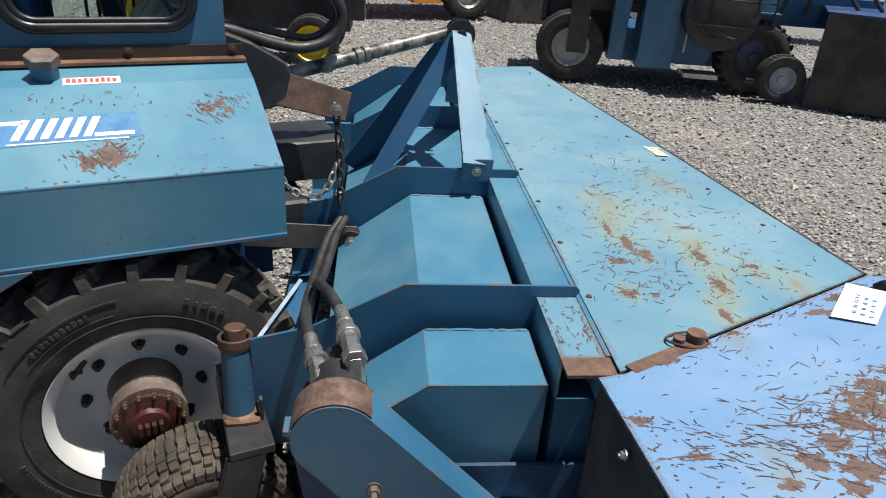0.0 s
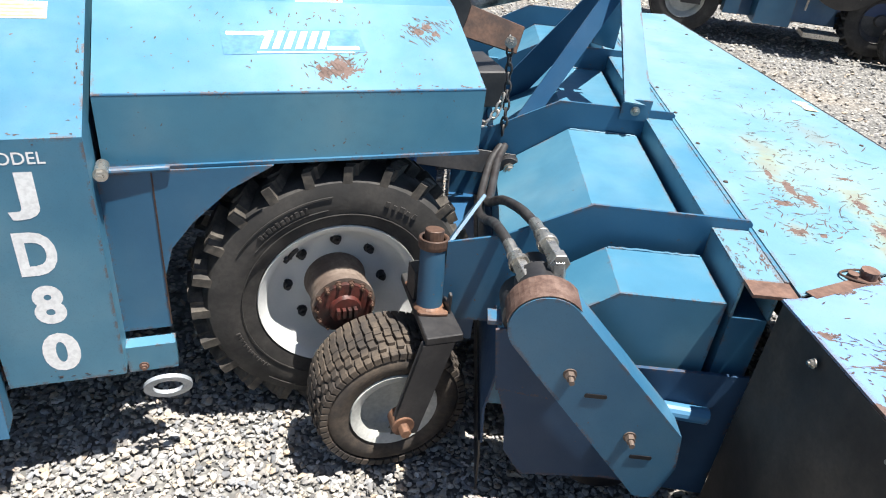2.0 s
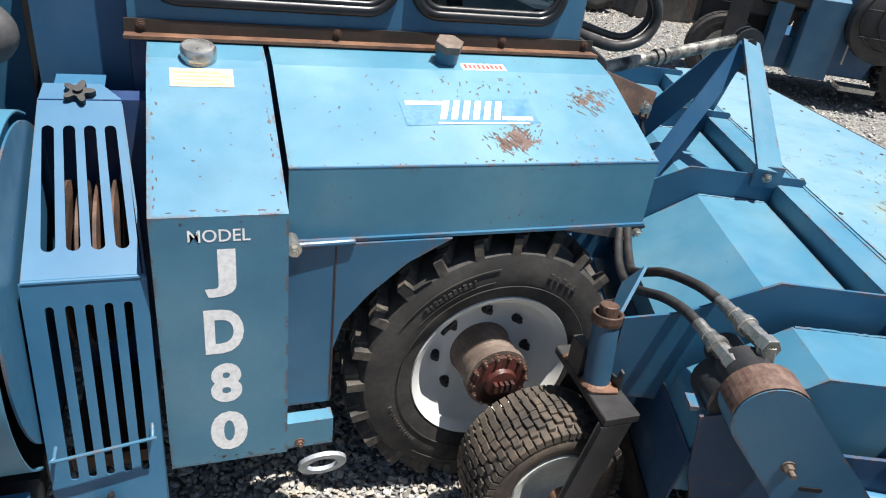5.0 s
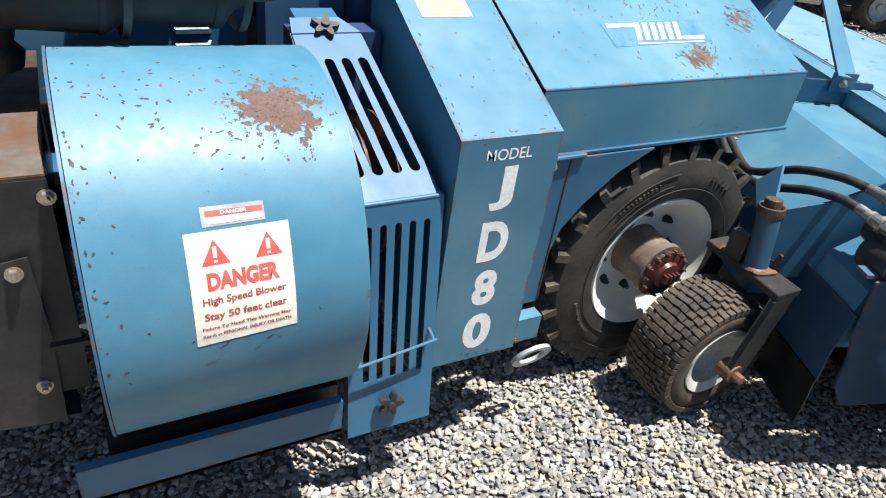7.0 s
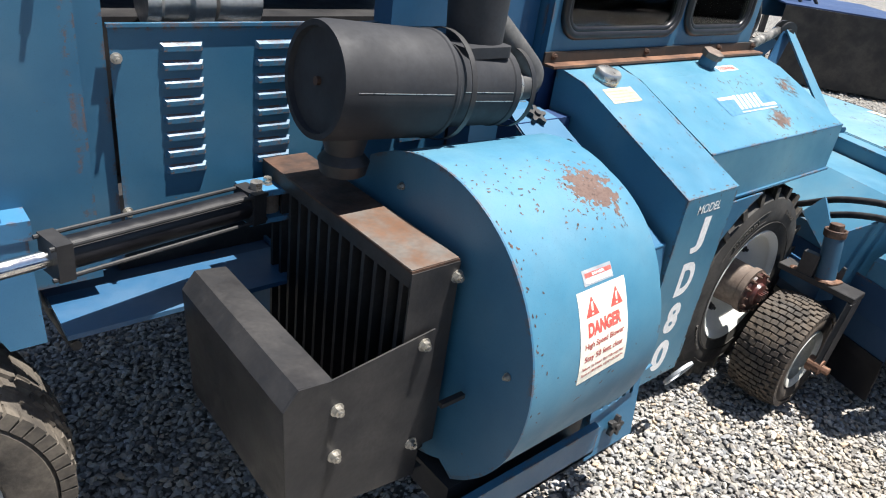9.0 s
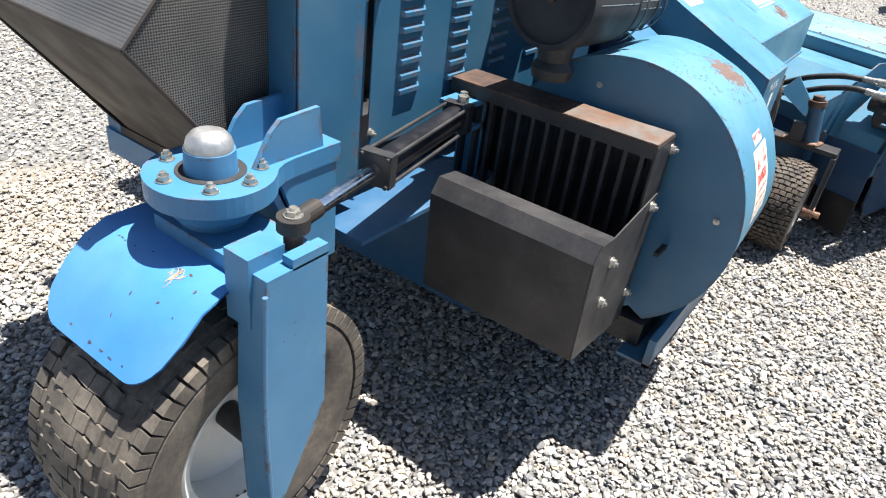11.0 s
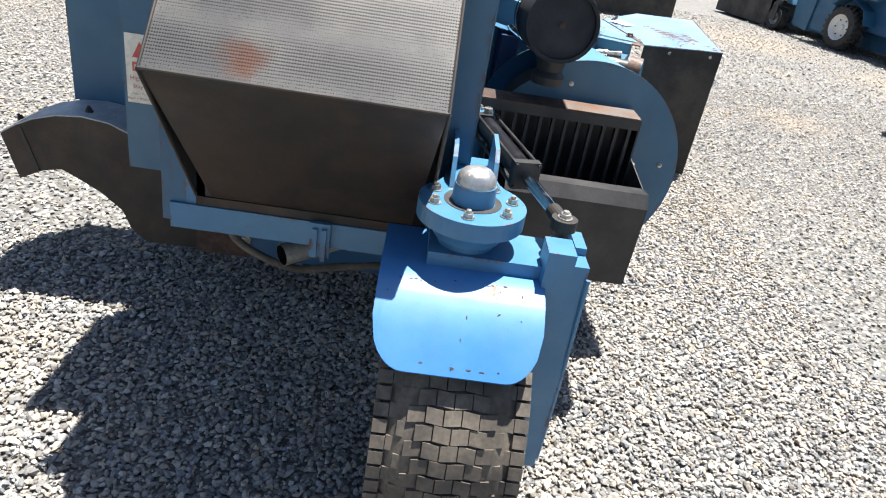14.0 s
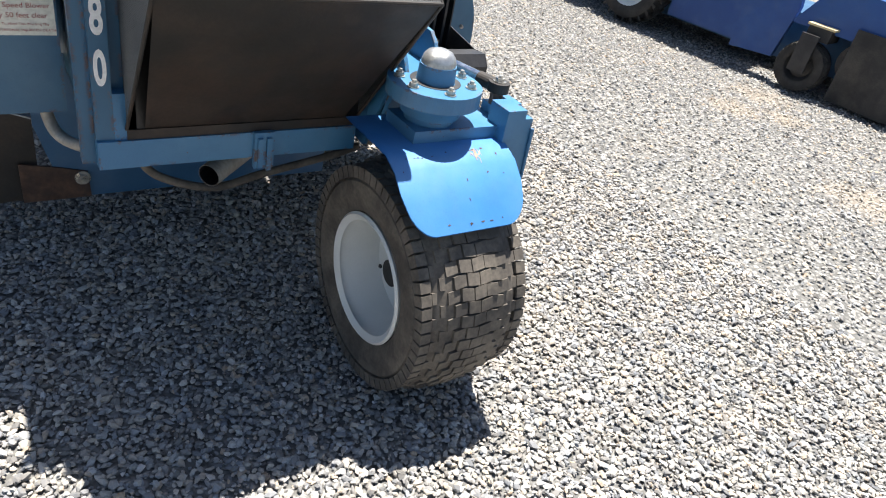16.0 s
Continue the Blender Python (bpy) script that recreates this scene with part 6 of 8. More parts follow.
pipe(bm, [(0.185 + 0.048 * math.cos(a), 0.105 + 0.03 * math.sin(a), 0.897 + 0.003 * math.sin(2 * a)) for a in [2 * math.pi * k / 16 for k in range(18)]], 0.0028, 6, 1)
part("wire_clip", bm, RUSTY_DARK, hp)
bm = B()
sheet(bm, [(0.565, 0.184, 0.912), (0.647, 0.137, 0.920), (0.784, 0.283, 0.921), (0.721, 0.359, 0.905)])
tag = part("paper_tag", bm, DECAL, HD, "white paper tag wired to the wing")
bm = B()
for i in range(4):
    for k in range(3):
        x, y = 0.625 + 0.020 * i + 0.012 * k, 0.195 + 0.025 * i - 0.014 * k
        sheet(bm, [(x, y, 0.9195), (x + 0.008, y - 0.005, 0.9195), (x + 0.012, y + 0.001, 0.9198), (x + 0.004, y + 0.006, 0.9198)])
tagged(part("text_bar", bm, BAND, tag), kind="stuff")
bm = B()
pipe(bm, [(0.79, 0.34, 0.900), (0.81, 0.33, 0.918), (0.86, 0.32, 0.924), (0.90, 0.34, 0.905)], 0.013, 10, 5)
part("rubber_latch", bm, BLACK, wing)
# rubber curtain round the wing
def curtain(bm, a, b, z0=0.03, z1=0.886, waves=5, amp=0.012, z2=None):
    """A hanging sheet from a to b; its top runs from z1 to z2."""
    a, b = Vector(a), Vector(b)
    z2 = z1 if z2 is None else z2
    nrm = Vector((-(b - a).y, (b - a).x)).normalized()
    cols, rows = 40, 14
    vs = []
    for s in (0, 1):
        g = []
        for i in range(cols + 1):
            t = i / cols
            p = a.lerp(b, t)
            top = z1 + (z2 - z1) * t
            g.append([bm.verts.new((*(p + nrm * (amp * (1 - k / rows) * math.sin(t * waves * 6.28 + 0.6 * math.sin(3 * t)) + 0.006 * s)), z0 + (top - z0) * k / rows)) for k in range(rows + 1)])
        vs.append(g)
        for i in range(cols):
            for k in range(rows):
                bm.faces.new((g[i][k], g[i + 1][k], g[i + 1][k + 1], g[i][k + 1]))
    for i in range(cols):
        for k in (0, rows):
            bm.faces.new((vs[0][i][k], vs[0][i + 1][k], vs[1][i + 1][k], vs[1][i][k]))
    for k in range(rows):
        for i in (0, cols):
            bm.faces.new((vs[0][i][k], vs[0][i][k + 1], vs[1][i][k + 1], vs[1][i][k]))


bm = B()
curtain(bm, (-0.050, -0.030), (-0.050, -0.570), 0.02, 0.885, 1.5, 0.012, 0.946)
part("curtain", bm, CURTAIN, HD, "black rubber curtain hanging from the wing", smooth=True)
bm = B()
curtain(bm, (-0.040, -0.574), (1.14, -0.300), 0.02, 0.948, 3, 0.018, 0.985)
part("curtain", bm, CURTAIN, HD, "black rubber curtain hanging from the wing", smooth=True)
bm = B()
curtain(bm, (0.845, 0.43), (0.44, 3.05), 0.03, 0.882, 4, 0.015)
part("curtain", bm, CURTAIN, HD, smooth=True)
for y in (-0.22, -0.50):
    bm = B()
    bolt(bm, (-0.058, y, wing_z(-0.05, y) - 0.040), (-1, 0, 0), 0.008, 0.007)
    part("curtain_bolt", bm, STEEL, HD)
for x in (0.02, 0.23, 0.50, 0.85):
    bm = B()
    y = -0.585 + 0.232 * (x + 0.04)
    bolt(bm, (x, y, wing_z(x, y) - 0.045), (0.23, -0.97, 0), 0.012, 0.014)
    part("curtain_bolt", bm, STEEL, HD)
bm = B()
tube(bm, (-0.046, -0.568, 0.948), (1.15, -0.29, 0.993), 0.0035, segs=6)
part("wing_edge", bm, RUSTY, wing)
bm = B()
pipe(bm, [(-0.03, -0.585, 0.935), (-0.01, -0.60, 0.86), (-0.045, -0.595, 0.79), (-0.05, -0.59, 0.72), (-0.07, -0.59, 0.715)], 0.0028, 6, 5)
part("string", bm, DECAL, HD, "loose white string")

# corner plate, beam, ribs
bm = B()
box(bm, -0.112, -0.006, -0.010, 0.052, 0.880, 0.888)
part("corner_plate", bm, RUSTY, HD, "rusty square corner plate", bevel=0.002)
RIBS = (0.312, 1.13, 1.95, 2.77)
rib_line = [(-0.012, 0.8925), (-0.006, 0.8925), (-0.004, 0.902), (-0.014, 0.913), (-0.43, 0.914), (-0.655, 0.792), (-0.80, 0.755), (-0.80, 0.50), (-0.012, 0.50)]
bm = B()
prism(bm, rib_line, RIBS[0] - 0.004, RIBS[0] + 0.004, "xz")
rb = part("rib", bm, BLUE, HD, bevel=0.0015)
repeat(rb, [(0, y - RIBS[0], 0) for y in RIBS[1:]])
spans = [(0.056, 0.306), (0.318, 1.124), (1.136, 1.944), (1.956, 2.764)]
for k, (y0, y1) in enumerate(spans):
    bm = B()
    strip(bm, [(-0.110, 0.775), (-0.110, 0.884), (-0.012, 0.884), (-0.012, 0.775)], -0.006, y0, y1, "xz")
    part("beam", bm, BLUE_DECK if k == 0 else BLUE_TOP, HD, bevel=0.0015)
    bm = B()
    yb0 = y0 + (0.0 if k == 0 else 0.004)
    yb1 = (0.270 if k == 0 else y1 - 0.004)
    prism(bm, [(-0.127, 0.812), (-0.385, 0.812), (-0.63, 0.635), (-0.66, 0.42), (-0.130, 0.42)], yb0, yb1, "xz")
    bay = part("bay_cover", bm, BLUE_TOP, HD, bevel=0.003)
    if k in (0, 1, 2):
        bm = B()
        bead = random.Random(60 + k)
        pipe(bm, [(-0.38 + 0.0123 * i, yb1 - 0.002, 0.8125 + bead.uniform(-0.0012, 0.0026)) for i in range(21)], 0.0036, 6, 2)
        part("weld_bead", bm, BLUE_TOP, bay, smooth=True)
bm = B()
box(bm, -0.105, -0.015, 0.058, 2.90, 0.40, 0.772)
part("rear_plate", bm, BLUE, HD)
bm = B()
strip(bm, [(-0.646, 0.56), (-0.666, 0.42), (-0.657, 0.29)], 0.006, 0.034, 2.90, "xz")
part("skirt_sheet", bm, SHADED_DIRTY_BLUE, HD, "dirty blue sheet, darkened for shade, above the rubber skirt")
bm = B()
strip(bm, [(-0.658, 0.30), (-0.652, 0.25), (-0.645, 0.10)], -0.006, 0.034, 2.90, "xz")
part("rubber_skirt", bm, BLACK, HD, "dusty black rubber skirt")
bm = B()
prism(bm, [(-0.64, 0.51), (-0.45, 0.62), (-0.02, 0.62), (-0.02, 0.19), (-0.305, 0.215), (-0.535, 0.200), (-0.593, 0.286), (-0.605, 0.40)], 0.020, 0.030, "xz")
part("end_plate", bm, SHADED_DIRTY_BLUE, HD, bevel=0.003)
bm = B()
tube(bm, (-0.30, 0.06, 0.25), (-0.30, 2.80, 0.25), 0.12, segs=20)
part("sweeper_reel", bm, BLACK, HD)
bm = B()
box(bm, -0.80, -0.70, 0.32, 2.78, 0.42, 0.50)
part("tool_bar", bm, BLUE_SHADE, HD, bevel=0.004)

# drive cover with its hydraulic motor
C1 = (-0.572, 0.792)
bm = B()
cover_line = [(C1[0] + 0.086 * math.cos(radians(a)), C1[1] + 0.086 * math.sin(radians(a))) for a in range(38, 219, 9)]
cover_line += [(-0.262, 0.290), (-0.245, 0.283), (-0.205, 0.287), (-0.176, 0.40), (-0.190, 0.508)]
prism(bm, cover_line, -0.092, -0.004, "xz")
case = part("drive_cover", bm, BLUE, HD, "blue slanted chain-drive cover with rusty crown", bevel=0.004)
bm = B()
top_arc = [(C1[0] + 0.0885 * math.cos(radians(a)), C1[1] + 0.0885 * math.sin(radians(a))) for a in range(40, 176, 9)]
strip(bm, top_arc, -0.002, -0.089, -0.006, "xz")
part("rusty_crown", bm, CROWN_RUST, case)
bm = B()
bolt(bm, (-0.497, -0.092, 0.674), (0, -1, 0), 0.012, 0.014)
tube(bm, (-0.497, -0.108, 0.674), (-0.497, -0.125, 0.674), 0.007, segs=10)
b0 = part("bolt", bm, HUB_RUST, case, "rusty bolt")
repeat(b0, [(0.181, 0, -0.179)])
bm = B()
prism(bm, rounded(-0.452, -0.398, 0.609, 0.621, 0.0055), -0.0945, -0.0925, "xz")
part("slot", bm, BLACK, case)
bm = B()
prism(bm, rounded(-0.302, -0.245, 0.423, 0.435, 0.0055), -0.0945, -0.0925, "xz")
part("slot", bm, BLACK, case)
bm = B()
tube(bm, (-0.575, 0.0, 0.792), (-0.575, 0.10, 0.792), 0.060, segs=24)
tube(bm, (-0.575, 0.10, 0.77), (-0.575, 0.20, 0.77), 0.048, segs=24)
tube(bm, (-0.60, 0.02, 0.74), (-0.60, 0.14, 0.72), 0.06, segs=20)
mot = part("hydraulic_motor", bm, BLACK_DUSTY, HD, "black hydraulic motor", smooth=True)
bm = B()
box(bm, -0.69, -0.655, 0.03, 0.08, 0.70, 0.712)
part("motor_mount", bm, BLUE, HD)
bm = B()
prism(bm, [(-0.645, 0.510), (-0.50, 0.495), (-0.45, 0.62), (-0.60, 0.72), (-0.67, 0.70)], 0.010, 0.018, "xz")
part("mount_plate", bm, SHADED_DIRTY_BLUE, HD, bevel=0.002)
bm = B()
tube(bm, (-0.31, 0.0, 0.52), (-0.10, 0.0, 0.50), 0.022, segs=14)
part("stub_shaft", bm, BLUE_FORK, HD)
# two hoses with crimped fittings
H2 = [(0.858, 0.74, 0.72), (0.80, 0.66, 0.70), (0.70, 0.47, 0.665), (0.645, 0.36, 0.695), (0.612, 0.20, 0.79), (0.595, 0.05, 0.842), (0.590, -0.055, 0.855)]
H1 = [(0.84, 0.74, 0.72), (0.77, 0.66, 0.69), (0.67, 0.48, 0.65), (0.60, 0.30, 0.68), (0.545, 0.10, 0.775), (0.515, -0.02, 0.815), (0.506, -0.09, 0.820)]
for line, end, low in ((H2, (0.556, -0.250, 0.868), (0.552, -0.268, 0.800)), (H1, (0.490, -0.235, 0.815), (0.492, -0.262, 0.775))):
    bm = B()
    pipe(bm, line, 0.0145, 12, 8)
    hs = part("hydraulic_hose", from_world(bm), HOSE, HD, "black hydraulic hose with crimped fittings", smooth=True)
    bm = B()
    p, e, lo = Vector(line[-1]), Vector(end), Vector(low)
    dd = (e - p)
    tube(bm, p - dd * 0.05, p + dd * 0.28, 0.0165, segs=16)
    tube(bm, p + dd * 0.28, p + dd * 0.34, 0.0205, segs=16)
    tube(bm, p + dd * 0.34, p + dd * 0.52, 0.0195, 0.022, segs=16)
    tube(bm, p + dd * 0.52, p + dd * 0.62, 0.027, segs=18)
    tube(bm, p + dd * 0.62, e, 0.0215, segs=6)
    tube(bm, e - dd * 0.06, e + dd * 0.10, 0.026, segs=6)
    tube(bm, e, lo, 0.024, segs=6)
    part("fitting", from_world(bm), STEEL, hs, "zinc hose fitting", bevel=0.001)

# mast with its eye
EYE = Vector((-0.195, 1.56, 1.285))
def plate(bm, p0, p1, w0, w1, t, facing):
    p0, p1, facing = Vector(p0), Vector(p1), Vector(facing).normalized()
    d = (p1 - p0).normalized()
    s = d.cross(facing).normalized()
    nrm = s.cross(d)
    v = []
    for p, w in ((p0, w0), (p1, w1)):
        v += [bm.verts.new(p + s * a * w / 2 + nrm * b * t / 2) for a, b in ((-1, -1), (1, -1), (1, 1), (-1, 1))]
    for q in ((0, 1, 2, 3), (7, 6, 5, 4), (0, 4, 5, 1), (1, 5, 6, 2), (2, 6, 7, 3), (3, 7, 4, 0)):
        bm.faces.new([v[i] for i in q])
bm = B()
plate(bm, EYE + Vector((0.0, -0.03, 0.02)), (-0.155, 1.112, 0.934), 0.075, 0.112, 0.010, (0.25, -0.6, 0.76))
mast = part("mast_leg", bm, BLUE_TOP, HD, bevel=0.0015)
bm = B()
plate(bm, EYE + Vector((0.0, 0.03, 0.02)), (-0.140, 1.968, 0.925), 0.075, 0.110, 0.010, (0.25, 0.6, 0.76))
part("mast_leg", bm, BLUE, HD, bevel=0.0015)
# Braces take the shaded blue because they face away from the sun.
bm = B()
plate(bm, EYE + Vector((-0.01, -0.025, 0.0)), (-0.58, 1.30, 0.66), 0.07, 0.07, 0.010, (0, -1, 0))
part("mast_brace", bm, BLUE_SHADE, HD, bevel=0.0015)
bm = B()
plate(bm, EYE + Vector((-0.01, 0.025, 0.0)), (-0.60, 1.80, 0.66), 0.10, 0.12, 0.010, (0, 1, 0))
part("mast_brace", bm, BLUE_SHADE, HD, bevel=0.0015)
bm = B()
prism(bm, [(-0.208, 0.872), (-0.105, 0.872), (-0.100, 0.950), (-0.210, 0.950)], RIBS[1] - 0.014, RIBS[1] - 0.005, "xz")
part("foot_tab", bm, BLUE, mast, bevel=0.0015)
bm = B()
bolt(bm, (-0.157, RIBS[1] - 0.014, 0.908), (0, -1, 0), 0.013, 0.012)
part("bolt", bm, STEEL, mast)
bm = B()
for y in (-0.028, 0.018):
    lathe(bm, [(0, 0.022), (0, 0.055), (0.012, 0.055), (0.012, 0.022)], EYE + Vector((0, y, 0.01)), (0, 1, 0), 32, closed=True)
tube(bm, EYE + Vector((0, -0.045, 0.01)), EYE + Vector((0, 0.045, 0.01)), 0.020, segs=20)
part("mast_eye", bm, BLACK_DUSTY, HD, "dark steel eye with pin", smooth=True)

# top link, bracket, chain
bm = B()
a, b = Vector((0.705, 0.965, 1.175)), HEAD_POSE @ (EYE + Vector((-0.05, 0, 0.01)))
tube(bm, a, b, 0.024, segs=20)
for t in (0.42, 0.47):
    tube(bm, a.lerp(b, t), a.lerp(b, t + 0.03), 0.030, segs=20)
part("top_link", from_world(bm), plain("worn_black_and_bare_steel", (0.02, 0.02, 0.02), (0.42, 0.40, 0.36), 0.45, 0.3, 13.0, 0.3), HD, "worn top link bar with bare steel patches", smooth=True)
bm = B()
plate(bm, (0.60, 0.93, 1.17), (0.90, 0.83, 1.09), 0.12, 0.10, 0.012, (0.3, -0.9, 0.2))
part("link_bracket", from_world(bm), RUSTY_DARK, HD, "brown rusted link bracket", bevel=0.002)
bm = B()
prism(bm, [(0.515, 1.335), (0.60, 1.30), (0.705, 1.235), (0.72, 1.20), (0.695, 1.10), (0.515, 1.05)], 0.88, 1.0, "xz")
part("link_mount", from_world(bm), BLACK_DUSTY, HD, bevel=0.006)
bm = B()
plate(bm, (0.45, 0.76, 0.715), (0.885, 0.695, 0.658), 0.085, 0.085, 0.02, (0.3, -0.9, 0.2))
lathe(bm, [(-0.02, 0.018), (-0.02, 0.042), (0.02, 0.042), (0.02, 0.018)], (0.862, 0.690, 0.659), (-0.35, -0.94, 0), 28, closed=True)
part("lower_link", from_world(bm), BLACK_DUSTY, HD, bevel=0.002)
bm = B()
tube(bm, (0.866, 0.72, 0.659), (0.852, 0.655, 0.659), 0.020, segs=20)
bolt(bm, (0.852, 0.655, 0.659), (-0.35, -0.94, 0), 0.018, 0.012)
part("link_pin", from_world(bm), STEEL, HD, "steel link pin")
def chain(line, name="chain"):
    pts = smooth_line(line, 10)
    length = sum((q - p).length for p, q in zip(pts, pts[1:]))
    n = int(length / 0.030)
    cum, out = 0.0, []
    seg = length / n
    for p, q in zip(pts, pts[1:]):
        d = (q - p).length
        while cum <= d and len(out) < n:
            out.append((p.lerp(q, cum / d), (q - p).normalized()))
            cum += seg
        cum -= d
    bm = B()
    for k, (p, d) in enumerate(out):
        s = d.cross(Vector((0.3, 0.5, 0.8))).normalized()
        t = s.cross(d)
        s = s if k % 2 else t
        ring = [p + d * 0.021 * math.cos(a) + s * 0.011 * math.sin(a) for a in [2 * math.pi * i / 10 for i in range(12)]]
        pipe(bm, ring, 0.0045, 6, 1)
    return bm
bm = chain([(0.845, 0.80, 1.095), (0.850, 0.78, 0.98), (0.845, 0.75, 0.85), (0.84, 0.74, 0.75)])
part("chain", from_world(bm), BLACK_DUSTY, HD, "dark hanging chain", smooth=True)
bm = chain([(0.60, 0.82, 0.98), (0.66, 0.76, 0.86), (0.74, 0.735, 0.815), (0.80, 0.74, 0.85), (0.835, 0.76, 0.93)])
part("chain", from_world(bm), STEEL, HD, "bright slack chain", smooth=True)
bm = B()
bolt(bm, (0.845, 0.79, 1.095), (-0.3, -0.95, 0), 0.016, 0.014)
part("bolt", from_world(bm), STEEL, HD)
bm = B()
box(bm, -0.80, -0.62, 1.94, 1.96, 0.50, 0.82)
part("hitch_plate", bm, BLUE_TOP, HD, bevel=0.002)
bm = B()
box(bm, 0.55, 0.75, 0.80, 1.30, 0.60, 0.78)
part("hitch_block", from_world(bm), BLACK_DUSTY, HD, bevel=0.01)

bm = B()
box(bm, 0.66, 0.92, 0.93, 1.20, 0.80, 0.945)
part("hitch_frame", from_world(bm), BLACK_DUSTY, HD, bevel=0.006)
bm = B()
box(bm, -0.0115, 0.03, 0.06, 2.9, 0.870, 0.8865)
part("seam_backing", bm, BLUE_TOP, HD)

# castor wheel that carries the near end
KC = (0.250, 0.060, 0.236)
bm = B()
lathe(bm, [(0.085, 0.100), (0.096, 0.122), (0.098, 0.132), (0.092, 0.134), (0.075, 0.118), (0.03, 0.112), (0.018, 0.09), (0.014, 0.03), (0.014, 0.0)], KC, (0, -1, 0), 44)
lathe(bm, [(0.085, 0.100), (0.098, 0.132), (0.075, 0.118), (0.02, 0.10), (0.02, 0.0)], KC, (0, 1, 0), 44)
kw = part("castor_wheel", from_world(bm), RIM_GREY, HD, "dusty pale grey castor wheel rim", smooth=True)
bm = turf_tyre(KC, 0.233, 0.132, 0.205, 0.62)
ty = part("tyre", from_world(bm), TYRE_WORN, kw, "worn brown-black turf tyre with small tread blocks", smooth=True)
tagged(part("tread", from_world(turf_tread(KC, 0.238, 0.205, 6, 54, 0.5, 0.90, 0.022, 0.09)), TYRE_WORN, kw, bevel=0.0015), kind="stuff")
bm = B()
prism(bm, [(0.305, -0.095), (0.412, -0.095), (0.418, 0.225), (0.322, 0.225)], 0.520, 0.546, "xy")
kf = part("castor_fork", from_world(bm), BLACK_DUSTY, HD, "black castor fork plate", bevel=0.003)
bm = B()
v = []
for x, y, z in ((0.300, -0.098, 0.520), (0.385, -0.098, 0.520), (0.300, -0.100, 0.200), (0.225, -0.100, 0.215)):
    v.append((x, y, z))
lo = [bm.verts.new(p) for p in v]
hi = [bm.verts.new((p[0], p[1] + 0.022, p[2])) for p in v]
bm.faces.new(lo)
bm.faces.new(hi[::-1])
for i in range(4):
    bm.faces.new((lo[i], lo[(i + 1) % 4], hi[(i + 1) % 4], hi[i]))
part("fork_arm", from_world(bm), BLACK_DUSTY, kf, bevel=0.003)
bm = B()
tube(bm, (0.258, -0.105, 0.236), (0.258, -0.05, 0.236), 0.034, segs=20)
tube(bm, (0.258, -0.135, 0.236), (0.258, -0.10, 0.236), 0.017, segs=6)
part("axle_nut", from_world(bm), RUST_SILL, kw, "rusty axle nut", bevel=0.002)
bm = B()
tube(bm, (0.355, 0.045, 0.546), (0.364, 0.082, 0.735), 0.037, segs=24)
pipe_o = part("castor_tube", from_world(bm), POST_BLUE, HD, "blue castor swivel tube with rusty collar", smooth=True)
bm = B()
p = Vector((0.364, 0.082, 0.735))
lathe(bm, [(-0.012, 0.0375), (-0.012, 0.041), (0.0, 0.043), (0.020, 0.043), (0.020, 0.036), (0.012, 0.032)], p, (0.03, 0.12, 1), 28)
tube(bm, p + Vector((0.0, 0.001, 0.008)), p + Vector((0.002, 0.006, 0.042)), 0.027, segs=16)
part("collar", from_world(bm), RUSTY_DARK, pipe_o, bevel=0.002)
bm = B()
lathe(bm, [(0, 0.046), (0.005, 0.043), (0.011, 0.037)], (0.355, 0.045, 0.546), (0.03, 0.15, 1), 20)
prism(bm, [(0.310, 0.020), (0.316, 0.004), (0.352, -0.006), (0.392, -0.012), (0.398, 0.002), (0.380, 0.030), (0.355, 0.040)], 0.5465, 0.556, "xy")
part("rusty_foot", from_world(bm), RUST_SILL, pipe_o, "rust-stained weld gusset", bevel=0.002)
bm = B()
prism(bm, [(0.0, 0.546), (0.062, 0.546), (0.062, 0.570), (0.022, 0.578), (0.014, 0.612), (0.0, 0.608)], 0.398, 0.406)
part("stop_tab", from_world(bm), BLACK_DUSTY, kf, bevel=0.0015)
bm = B()
lathe(bm, [(0, 0.019), (0.005, 0.015), (0.009, 0.006), (0.010, 0.0)], (0.336, 0.165, 0.5462), (0, 0, 1), 10)
part("weld_scar", from_world(bm), RUST_SILL, kf, smooth=True)
bm = B()
box(bm, 0.318, 0.350, 0.085, 0.150, 0.546, 0.640)
part("fork_flange", from_world(bm), BLACK_DUSTY, HD, bevel=0.002)
bm = B()
plate(bm, (0.375, 0.085, 0.67), (0.56, 0.26, 0.75), 0.05, 0.11, 0.010, (-0.6, 0.6, 0.5))
part("castor_stay", from_world(bm), BLUE, HD)

